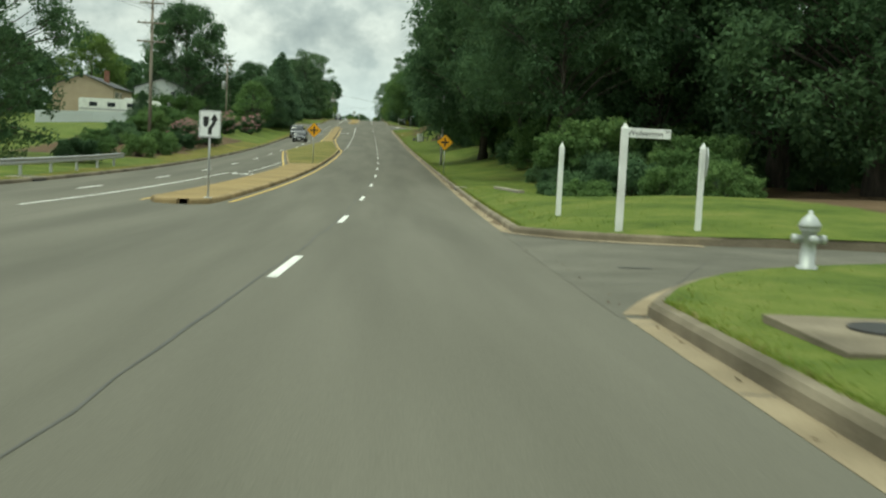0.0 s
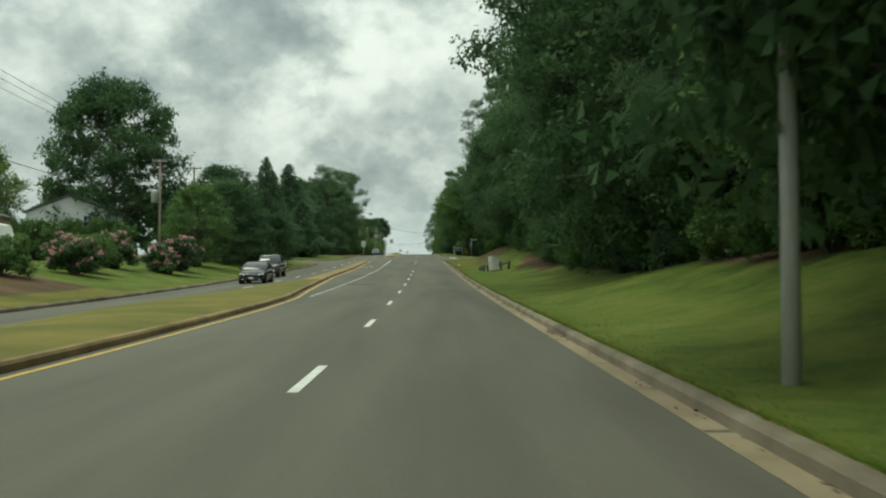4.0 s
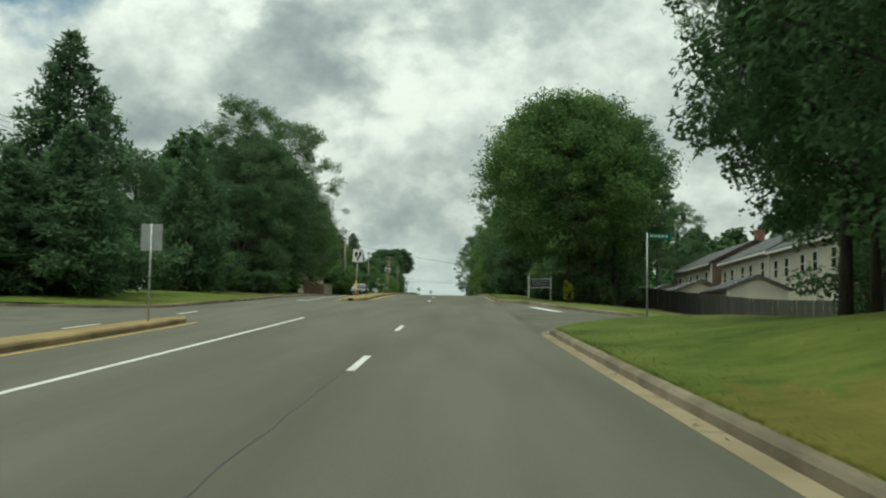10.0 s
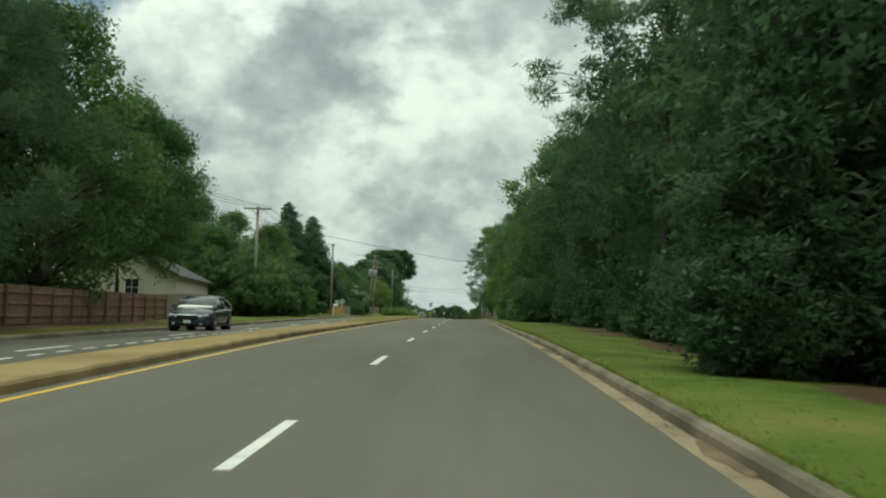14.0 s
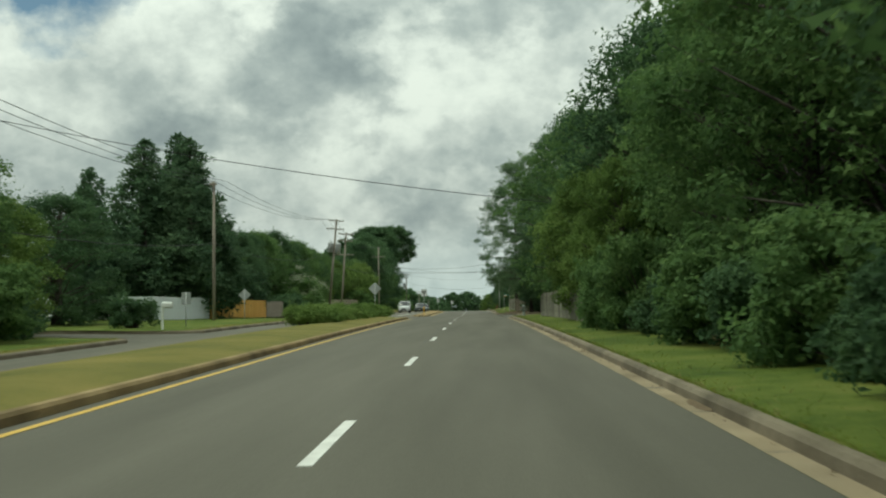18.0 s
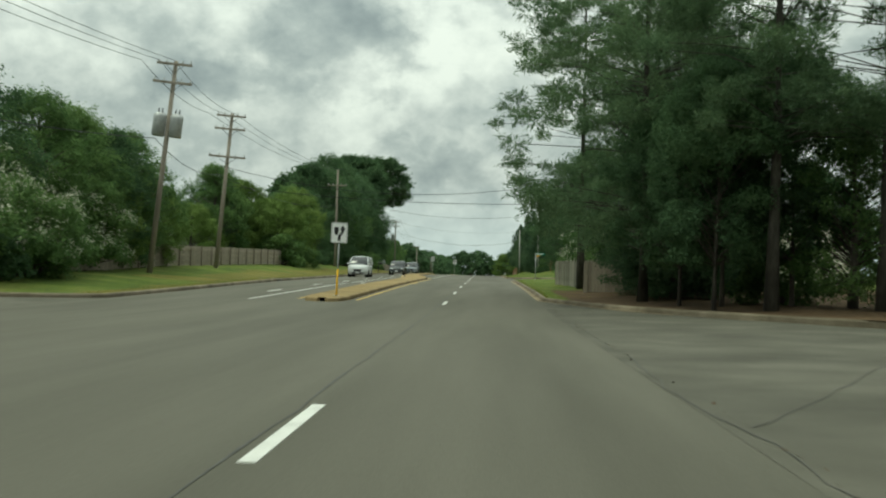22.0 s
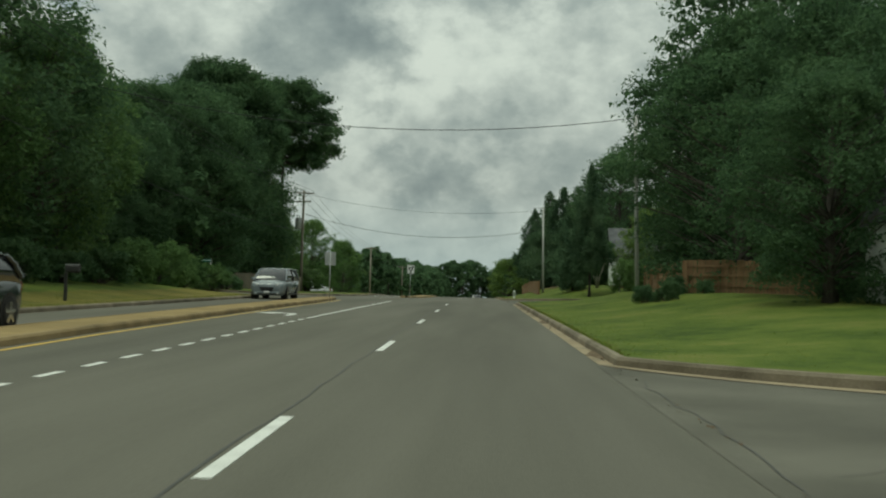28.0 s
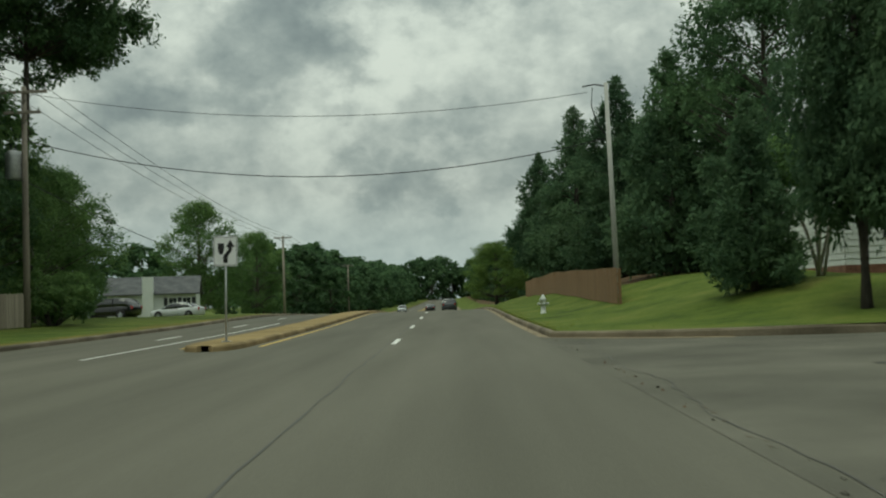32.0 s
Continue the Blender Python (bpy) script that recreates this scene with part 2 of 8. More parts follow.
MEDIAN = material("median_concrete", [(0.215, 0.155, 0.066), (0.290, 0.212, 0.094), (0.350, 0.262, 0.125)], 0.7, 0.95, bump=0.4, fine=40, stains=0.25)
WHITE_PAINT = material("road_paint_white", [(0.50, 0.50, 0.47), (0.66, 0.66, 0.62), (0.76, 0.76, 0.72)], 2.5, 0.6, fine=50)
YELLOW_PAINT = material("road_paint_yellow", [(0.42, 0.27, 0.05), (0.58, 0.38, 0.07), (0.66, 0.44, 0.09)], 2.5, 0.6, fine=50)
GRASS = material("lawn", [(0.044, 0.072, 0.010), (0.078, 0.115, 0.016), (0.118, 0.148, 0.026), (0.150, 0.152, 0.040)], 0.45, 0.95, bump=0.6, fine=22, stains=0.3)
DRY_GRASS = material("dry_grass", [(0.080, 0.084, 0.016), (0.136, 0.126, 0.026), (0.205, 0.168, 0.045)], 0.4, 0.95, bump=0.6, fine=24)
SOIL_COLORS = [(0.056, 0.037, 0.020), (0.092, 0.060, 0.033), (0.138, 0.092, 0.052)]
SOIL = material("pine_straw_soil", SOIL_COLORS, 0.9, 0.95, bump=0.7, fine=25, stains=0.3)


def verge_material():
    """Lawn, dry grass and bare pine straw soil that run into each other along ragged edges."""
    m = bpy.data.materials.new("verge_lawn_and_soil")
    m.use_nodes = True
    t = m.node_tree
    t.nodes.clear()
    n = lambda k, **kw: make_node(t, k, **kw)
    ln = t.links.new
    out, b, geo = n("ShaderNodeOutputMaterial"), n("ShaderNodeBsdfPrincipled"), n("ShaderNodeNewGeometry")
    b.inputs["Roughness"].default_value, b.inputs["Specular IOR Level"].default_value = 0.95, 0.2

    def noise_at(scale, detail):
        q = n("ShaderNodeTexNoise")
        q.inputs["Scale"].default_value, q.inputs["Detail"].default_value = scale, detail
        ln(geo.outputs["Position"], q.inputs["Vector"])
        return q.outputs["Fac"]

    big, mid, fine = noise_at(0.4, 6), noise_at(2.2, 5), noise_at(26, 4)
    add = n("ShaderNodeMath", operation="MULTIPLY_ADD")
    ln(fine, add.inputs[0])
    add.inputs[1].default_value = 0.6
    ln(big, add.inputs[2])
    add2 = n("ShaderNodeMath", operation="MULTIPLY_ADD")
    ln(mid, add2.inputs[0])
    add2.inputs[1].default_value = 0.45
    ln(add.outputs[0], add2.inputs[2])
    span = n("ShaderNodeMapRange")
    span.inputs["From Min"].default_value, span.inputs["From Max"].default_value = 0.74, 1.30
    ln(add2.outputs[0], span.inputs["Value"])

    def ramp(colors):
        r = n("ShaderNodeValToRGB")
        el = r.color_ramp.elements
        el[0].color, el[1].color = (*colors[0], 1), (*colors[-1], 1)
        for i, c in enumerate(colors[1:-1]):
            el.new((i + 1) / (len(colors) - 1)).color = (*c, 1)
        ln(span.outputs[0], r.inputs[0])
        return r.outputs[0]

    def share(name):
        at_ = n("ShaderNodeAttribute")
        at_.attribute_name = name
        w = n("ShaderNodeMath", operation="MULTIPLY_ADD")
        ln(mid, w.inputs[0])
        w.inputs[1].default_value = 1.1
        ln(at_.outputs["Fac"], w.inputs[2])
        r = n("ShaderNodeMapRange")
        r.inputs["From Min"].default_value, r.inputs["From Max"].default_value = 0.90, 1.18
        ln(w.outputs[0], r.inputs["Value"])
        return r.outputs[0]

    col = ramp([(0.036, 0.060, 0.009), (0.070, 0.104, 0.015), (0.112, 0.142, 0.025), (0.155, 0.156, 0.042)])
    for name, colors in (("dry", [(0.070, 0.078, 0.015), (0.128, 0.120, 0.025), (0.205, 0.168, 0.046)]), ("soil", SOIL_COLORS)):
        mx = n("ShaderNodeMix", data_type="RGBA")
        ln(share(name), mx.inputs["Factor"])
        ln(col, mx.inputs[6])
        ln(ramp(colors), mx.inputs[7])
        col = mx.outputs[2]
    ln(col, b.inputs["Base Color"])
    bp = n("ShaderNodeBump")
    bp.inputs["Strength"].default_value, bp.inputs["Distance"].default_value = 0.7, 0.03
    ln(fine, bp.inputs["Height"])
    ln(bp.outputs[0], b.inputs["Normal"])
    ln(b.outputs[0], out.inputs[0])
    return m


VERGE = verge_material()
LEAF_DARK = material("leaves_dark", [(0.051, 0.094, 0.048), (0.083, 0.147, 0.068), (0.126, 0.204, 0.092)], 0.25, 0.75, fine=1.5, island=0.6, translucent=0.5, spec=0.15)
LEAF_MID = material("leaves_green", [(0.070, 0.129, 0.045), (0.116, 0.196, 0.068), (0.182, 0.274, 0.095)], 0.25, 0.75, fine=1.5, island=0.6, translucent=0.5, spec=0.15)
LEAF_LIGHT = material("leaves_light", [(0.096, 0.158, 0.041), (0.151, 0.228, 0.062), (0.222, 0.305, 0.093)], 0.25, 0.75, fine=1.5, island=0.6, translucent=0.5, spec=0.15)
LEAF_GOLD = material("leaves_golden", [(0.16, 0.19, 0.025), (0.28, 0.30, 0.04), (0.40, 0.40, 0.06)], 0.25, 0.75, fine=1.5, island=0.6, translucent=0.45, spec=0.15)
NEEDLE = material("needles", [(0.076, 0.128, 0.066), (0.120, 0.187, 0.094), (0.176, 0.250, 0.124)], 0.25, 0.75, fine=1.5, island=0.6, translucent=0.5, spec=0.15)
CEDAR_LEAF = material("cedar_sprays", [(0.057, 0.105, 0.059), (0.093, 0.156, 0.082), (0.140, 0.212, 0.109)], 0.25, 0.75, fine=1.5, island=0.6, translucent=0.5, spec=0.15)
BARK = material("bark", [(0.038, 0.034, 0.029), (0.075, 0.066, 0.055), (0.125, 0.110, 0.092)], 3, 0.95, bump=0.8, fine=18, stretch=(1, 1, 0.25))
PINE_BARK = material("pine_bark", [(0.030, 0.028, 0.023), (0.056, 0.052, 0.042), (0.095, 0.088, 0.072)], 3, 0.95, bump=0.9, fine=14, stretch=(1, 1, 0.3))
POLE_WOOD = material("weathered_pole", [(0.16, 0.14, 0.115), (0.24, 0.21, 0.175), (0.31, 0.275, 0.23)], 2, 0.9, bump=0.4, fine=30, stretch=(1, 1, 0.15))
GREY_METAL = material("galvanised_metal", [(0.32, 0.33, 0.33), (0.42, 0.43, 0.43), (0.5, 0.51, 0.51)], 6, 0.5, 0.6, fine=60)
DARK_METAL = material("dark_metal", [(0.03, 0.03, 0.03), (0.06, 0.06, 0.06)], 6, 0.5, 0.4, fine=60)
WIRE = material("black_cable", [(0.015, 0.015, 0.017), (0.03, 0.03, 0.032)], 4, 0.6)
SIGN_WHITE = material("sign_white", [(0.66, 0.67, 0.66), (0.76, 0.77, 0.76)], 3, 0.4)
SIGN_BLACK = material("sign_black", [(0.012, 0.012, 0.012), (0.025, 0.025, 0.025)], 3, 0.5)
SIGN_ORANGE = material("sign_amber", [(0.72, 0.33, 0.012), (0.82, 0.40, 0.02)], 3, 0.4)
SIGN_GREEN = material("sign_green", [(0.008, 0.17, 0.11), (0.014, 0.22, 0.145)], 3, 0.4)
SIGN_BACK = material("sign_back_aluminium", [(0.30, 0.32, 0.31), (0.40, 0.42, 0.41)], 3, 0.45, 0.3)
POST_YELLOW = material("yellow_reflective_sleeve", [(0.72, 0.40, 0.015), (0.80, 0.47, 0.03)], 3, 0.5)
WHITE_TIMBER = material("white_painted_timber", [(0.58, 0.59, 0.56), (0.70, 0.71, 0.68), (0.78, 0.79, 0.76)], 2, 0.6, fine=30)
GREY_TIMBER = material("weathered_fence_board", [(0.17, 0.145, 0.11), (0.27, 0.235, 0.185), (0.37, 0.325, 0.26)], 1.5, 0.9, bump=0.3, fine=25, per_object=0.5, stretch=(1, 1, 0.2))
NEW_TIMBER = material("new_fence_board", [(0.48, 0.26, 0.06), (0.60, 0.34, 0.09), (0.68, 0.41, 0.13)], 1.5, 0.8, fine=25, per_object=0.5, stretch=(1, 1, 0.2))
RED_TIMBER = material("stained_fence_board", [(0.17, 0.105, 0.058), (0.25, 0.155, 0.086), (0.32, 0.21, 0.12)], 1.5, 0.85, fine=25, per_object=0.4, stretch=(1, 1, 0.2))
SIDING = material("white_siding", [(0.58, 0.60, 0.58), (0.68, 0.70, 0.68)], 0.8, 0.6, fine=20)
TAN_SIDING = material("tan_siding", [(0.36, 0.29, 0.205), (0.43, 0.35, 0.25)], 0.8, 0.7, fine=20)
CREAM_SIDING = material("cream_siding", [(0.52, 0.49, 0.40), (0.62, 0.585, 0.49)], 0.8, 0.7, fine=20)
SHINGLE = material("roof_shingle", [(0.055, 0.058, 0.062), (0.09, 0.093, 0.098), (0.13, 0.13, 0.135)], 1.2, 0.95, bump=0.4, fine=16)
GLASS = material("window_glass", [(0.02, 0.024, 0.028), (0.035, 0.04, 0.045)], 1, 0.08, spec=0.7)
SHUTTER = material("dark_shutter", [(0.025, 0.028, 0.03), (0.045, 0.048, 0.05)], 2, 0.7)
BRICK_RED = material("brick", [(0.135, 0.068, 0.048), (0.20, 0.100, 0.068), (0.26, 0.140, 0.10)], 3, 0.9, bump=0.4, fine=14)
PLASTIC_GREY = material("painted_steel_pale_grey", [(0.48, 0.49, 0.45), (0.57, 0.58, 0.54)], 2, 0.5, fine=25, stains=0.15)
RUBBER = material("tyre_rubber", [(0.012, 0.012, 0.012), (0.025, 0.025, 0.025)], 5, 0.85)
CAR_GLASS = material("car_glass", [(0.012, 0.014, 0.016), (0.02, 0.023, 0.025)], 1, 0.05, spec=0.8)
CHROME = material("chrome", [(0.55, 0.55, 0.55), (0.65, 0.65, 0.65)], 2, 0.15, 1.0)
LAMP_LENS = material("headlight_lens", [(0.6, 0.62, 0.64), (0.72, 0.74, 0.76)], 2, 0.08, spec=0.8)
LAMP_RED = material("tail_lamp_lens", [(0.25, 0.012, 0.012), (0.36, 0.02, 0.02)], 2, 0.15, spec=0.6)
HYDRANT_GREY = material("hydrant_silver_paint", [(0.36, 0.38, 0.38), (0.48, 0.50, 0.49)], 5, 0.45, 0.3, fine=40)
# ---------------------------------------------------------------- the road's line


def along(values, y):
    """Smooth curve through values set every 30 m."""
    u = (y + 30.0) / 30.0
    i = min(max(int(math.floor(u)), 1), len(values) - 3)
    w = u - i
    a, b, c, d = values[i - 1], values[i], values[i + 1], values[i + 2]
    if u > len(values) - 2:
        return c + (u - i - 1) * (c - b)
    if u < 1:
        return b + (u - 1) * (c - b)
    return b + 0.5 * w * (c - a + w * (2 * a - 5 * b + 4 * c - d + w * (3 * (b - c) + d - a)))


def lerp(table, y):
    """Straight lines between (place, value) pairs."""
    if y <= table[0][0]:
        return table[0][1]
    for (a, va), (b, vb) in zip(table, table[1:]):
        if y <= b:
            return va + (vb - va) * (y - a) / (b - a)
    return table[-1][1]


def smooth(a, b, x):
    w = min(max((x - a) / (b - a), 0.0), 1.0)
    return w * w * (3 - 2 * w)


def zr(y):
    return along(RISE, y)


# how steeply the far lanes fall away from the median
CROSSFALL = ((0, 0.012), (90, 0.028), (330, 0.034), (400, 0.01), (450, 0.0), (900, 0.0))


def at(u, y, dz=0.0):
    """A point u metres right of the lane line, y along the road, dz over the road."""
    return Vector((along(BEND, y) + u, y, zr(y) + dz - lerp(CROSSFALL, y) * min(max(-3.6 - u, 0.0), 9.5)))


def turn_at(y):
    """Heading of the road at y, degrees (0 along +y)."""
    return -math.degrees(math.atan2(along(BEND, y + 1) - along(BEND, y - 1), 2.0))


KERB_R = 3.88
KERB_L = ((-60, -13.0), (120, -13.0), (150, -13.0), (240, -13.0), (262, -11.0), (600, -11.2), (640, -10.4), (1400, -10.4))
BANK_R = ((-60, 0.1), (60, 0.3), (80, 0.9), (98, 1.6), (110, 1.5), (122, 0.7), (150, 1.0), (160, 1.8), (170, 2.6), (200, 2.4), (212, 1.0), (220, 0.3), (232, 0.0), (300, 0.1), (420, 0.0), (465, 0.1), (540, 0.3), (556, 0.75), (588, 0.75), (602, 0.6), (618, 0.9), (634, 1.4), (700, 1.5), (800, 1.0), (1400, 1.0))
BANK_L = ((-60, 0.0), (80, 0.0), (100, 1.0), (220, 1.0), (232, 0.3), (260, 0.2), (400, 0.0), (470, 0.3), (540, 0.9), (580, 0.6), (620, 0.0), (1400, 0.0))


def kerb_l(y):
    return lerp(KERB_L, y)


def street_fade(streets, e, y, reach):
    """0 in a side street, 1 away from it."""
    f = 1.0
    for near, far in streets:
        a, b = swing(near, e), swing(far, e)
        d = a - y if y < a else (y - b if y > b else 0.0)
        f = min(f, smooth(0, reach, d))
    return f


def dip(u, y):
    """How far the land falls away behind the kerb round the townhouse street."""
    return 0.1 * min(max(u - 5.2, 0), 14.5) * smooth(228, 246, y) * (1 - smooth(300, 325, y))


def ground_r(u, y):
    """Height of the verge over the road on the right."""
    k = lerp(BANK_R, y) * street_fade(STREETS_R, u - 4.0, y, 9.0)
    ditch = 0.8 * smooth(6.1, 8.0, u) * (1 - smooth(15, 22, u)) * smooth(38, 41, y) * (1 - smooth(48, 58, y))
    return 0.15 - dip(u, y) - ditch + 0.03 * min(u - 4.0, 6) + 0.2 * smooth(4.1, 5.0, u) * smooth(17, 22, y) * (1 - smooth(36, 60, y)) * street_fade(STREETS_R, u - 4.0, y, 1.0) + k * smooth(4.6, 12.5, u) + 0.12 * noise.noise(Vector((u * 0.25, y * 0.12, 1.7))) * smooth(4.4, 8, u) * street_fade(STREETS_R, u - 4.0, y, 2.5)


def ground_l(u, y):
    e = kerb_l(y) - u
    return 0.15 + 0.02 * min(max(e, 0), 6) + lerp(BANK_L, y) * street_fade(STREETS_L, e, y, 7.0) * smooth(0.8, 9, e) + 0.10 * noise.noise(Vector((u * 0.2, y * 0.1, 5.7))) * smooth(0.3, 4, e)


def ground(u, y):
    return ground_r(u, y) if u > 0 else ground_l(u, y)


def on(u, y):
    """A point on the verge."""
    return at(u, y, ground(u, y))


# side streets: (y of the corner, how far the kerb swings, how soon) where the block before ends and the next begins
STREETS_R = (((11.8, 5.4, 1.8), (25.3, -3.0, 1.6)), ((221.0, 9.0, 2.2), (257.0, -16.0, 4.0)), ((421.5, 7.0, 2.5), (463.5, -21.0, 5.0)),
             ((516.5, 4.5, 2.5), (540.5, -7.0, 4.0)), ((587.0, 13.0, 5.0), (616.5, -7.0, 4.0)))
STREETS_L = (((8.0, 7.0, 3.0), (34.0, -7.0, 3.0)), ((221.0, 6.0, 3.0), (246.0, -6.0, 3.0)), ((382.0, 1.5, 1.0), (393.0, -1.5, 1.0)), ((430.0, 5.0, 2.5), (454.0, -5.0, 2.5)), ((586.0, 5.0, 2.5), (606.0, -5.0, 2.5)))


def swing(c, e):
    """y of a corner's kerb, e metres out from the road's edge."""
    return c[0] + c[1] * (1 - math.exp(-max(e, 0) / c[2]))


# ---------------------------------------------------------------- mesh helpers


def mesh_of(name, verts, faces, mats=(), index=None, shade=False):
    me = bpy.data.meshes.new(name)
    me.from_pydata([tuple(v) for v in verts], [], faces)
    for m in mats:
        me.materials.append(m)
    if index is not None:
        me.polygons.foreach_set("material_index", index)
    if shade:
        me.polygons.foreach_set("use_smooth", [True] * len(me.polygons))
    me.update()
    return me


def solid(name, me, label="", category="", group="", kind="", parent=None):
    ob = new(name, me)
    if parent is not None:
        ob.parent = parent
        if label:
            ob["label"] = label
        return ob
    return tagged(ob, label, category, group, kind)


def empty(name, m, label, category, group=""):
    ob = new(name)
    ob.empty_display_size = 0.3
    ob.matrix_basis = m
    return tagged(ob, label, category, group)


def bm_mesh(name, bm, mat, smooth_faces=False):
    me = bpy.data.meshes.new(name)
    bm.to_mesh(me)
    bm.free()
    for m in (mat if isinstance(mat, (list, tuple)) else (mat,)):
        me.materials.append(m)
    if smooth_faces:
        me.polygons.foreach_set("use_smooth", [True] * len(me.polygons))
    return me


def part(name, bm, mat, parent, label="", smooth_faces=False):
    ob = new(name, bm_mesh(name, bm, mat, smooth_faces))
    ob.parent = parent
    if label:
        ob["label"] = label
    return ob


def box(bm, x0, x1, y0, y1, z0, z1, bevel=0.0):
    """A box with softened edges, added to bm."""
    r = bmesh.ops.create_cube(bm, size=1)
    vs = r["verts"]
    for v in vs:
        v.co = Vector((x0 + (v.co.x + 0.5) * (x1 - x0), y0 + (v.co.y + 0.5) * (y1 - y0), z0 + (v.co.z + 0.5) * (z1 - z0)))
    if bevel:
        es = list({e for v in vs for e in v.link_edges})
        bmesh.ops.bevel(bm, geom=es, offset=bevel, segments=2, affect="EDGES", profile=0.6)
    return bm


def boxed(x0, x1, y0, y1, z0, z1, bevel=0.0):
    return box(bmesh.new(), x0, x1, y0, y1, z0, z1, bevel)


def tube(bm, points, radii, sides=8, cap=True):
    """A tapered tube along points, added to bm."""
    rings = []
    for i, p in enumerate(points):
        a = points[max(i - 1, 0)]
        b = points[min(i + 1, len(points) - 1)]
        q = (Vector(b) - Vector(a)).to_track_quat("Z", "Y")
        rings.append([bm.verts.new(Vector(p) + q @ Vector((radii[i] * math.cos(k * 2 * math.pi / sides), radii[i] * math.sin(k * 2 * math.pi / sides), 0))) for k in range(sides)])
    for r, s in zip(rings, rings[1:]):
        for k in range(sides):
            bm.faces.new((r[k], r[(k + 1) % sides], s[(k + 1) % sides], s[k]))
    if cap:
        bm.faces.new(rings[0][::-1])
        bm.faces.new(rings[-1])
    return bm


def tubed(points, radii, sides=8):
    return tube(bmesh.new(), points, radii, sides)


def strip(name, mat, ys, left, right, dz, label, category, kind="structure", thick=0.0):
    """A band between two edges (functions of y), lying dz over the road; thick closes its sides downwards."""
    vs, fs = [], []
    for y in ys:
        a, b = left(y), right(y)
        da, db = (dz(a, y), dz(b, y)) if callable(dz) else (dz, dz)
        vs += [at(a, y, da), at(b, y, db)]
        if thick:
            vs += [at(a, y, da - thick), at(b, y, db - thick)]
    k = 4 if thick else 2
    for i in range(len(ys) - 1):
        o, p = i * k, (i + 1) * k
        fs.append((o, o + 1, p + 1, p))
        if thick:
            fs.append((o + 1, o + 3, p + 3, p + 1))
            fs.append((o + 2, o, p, p + 2))
    if thick:
        fs += [(0, 2, 3, 1), (len(vs) - 4, len(vs) - 3, len(vs) - 1, len(vs) - 2)]
    return solid(name, mesh_of(name, vs, fs, (mat,)), label, category, kind=kind)


def steps(a, b, d):
    n = max(int(round((b - a) / d)), 1)
    return [a + (b - a) * i / n for i in range(n + 1)]


# ---------------------------------------------------------------- ground, road, kerbs
FAR_END = 1250.0


def road():
    vs, fs = [], []
    ys = steps(-80, FAR_END, 3)
    for y in ys:
        e = kerb_l(y) - 0.02
        vs += [at(e, y, -0.3)] + [at(u, y) for u in (e, -3.6, 0.0, 3.64)] + [at(3.64, y, -0.3)]
    for i in range(len(ys) - 1):
        for k in range(5):
            fs.append((i * 6 + k, i * 6 + k + 1, i * 6 + 7 + k, i * 6 + 6 + k))
    solid("road", mesh_of("road", vs, fs, (ASPHALT,)), "worn grey asphalt road of four lanes with a median", "road", kind="structure")


road()


def base_sheet():
    us = (-2500, -900, -400, -160, -60, -14.5, 4.5, 12, 60, 160, 400, 900, 2500)
    ys = [-1500, -600, -250] + steps(-80, FAR_END, 35) + [1500, 2200, 4000]
    vs, fs = [], []
    for y in ys:
        for u in us:
            fall = -0.45 - (1.3 if 10 < u < 100 else 0) - (0.5 if abs(u) > 20 else 0) - 0.008 * max(abs(u) - 100, 0) * (1 if abs(u) < 1000 else 0.4)
            vs.append(at(u, min(y, FAR_END), fall) * Vector((1, 0, 1)) + Vector((0, y, 0)) if y > FAR_END else at(u, y, fall))
    w = len(us)
    for i in range(len(ys) - 1):
        for k in range(w - 1):
            fs.append((i * w + k, i * w + k + 1, i * w + w + k + 1, i * w + w + k))
    solid("ground", mesh_of("ground", vs, fs, (GRASS,)), "wide green grassy ground to the horizon", "ground", kind="structure")


base_sheet()
OUT = (0.0, 0.12, 0.5, 1.0, 1.6, 2.3, 3.1, 4.0, 5.0, 6.2, 7.5, 9.0, 11.0, 13.5, 17.0, 22.0, 30.0, 42.0, 60.0, 90.0)


def blocks(streets, first, last):
    """The stretches of verge between the side streets: (corner where one begins, corner where it ends)."""
    edges, begin = [], (first, 0.0, 1.0)
    for near, far in streets:
        edges.append((begin, near))
        begin = far
    edges.append((begin, (last, 0.0, 1.0)))
    return edges


def verge(side, begin, end, mat_of):
    vs, fs, soil, dry = [], [], [], []
    n = max(int((end[0] - begin[0]) / 1.6), 4)
    for i in range(n + 1):
        for e in OUT:
            a, b = swing(begin, e), swing(end, e)
            y = a + (b - a) * i / n
            u = 4.01 + e if side > 0 else kerb_l(y) - 0.13 - e
            vs.append(at(u, y, ground(u, y)))
            c = mat_of(e, y)
            soil.append((0.0, 1.0, 0.0, 0.57)[c])
            dry.append(1.0 if c == 2 else 0.0)
    w = len(OUT)
    for i in range(n):
        for k in range(w - 1):
            f = (i * w + k, i * w + k + 1, (i + 1) * w + k + 1, (i + 1) * w + k)
            fs.append(f if side > 0 else f[::-1])
    me = mesh_of("verge", vs, fs, (VERGE,), None, True)
    for name, values in (("soil", soil), ("dry", dry)):
        me.attributes.new(name, "FLOAT", "POINT").data.foreach_set("value", values)
    solid("verge", me, "mown grass verge along the road", "verge", kind="structure")


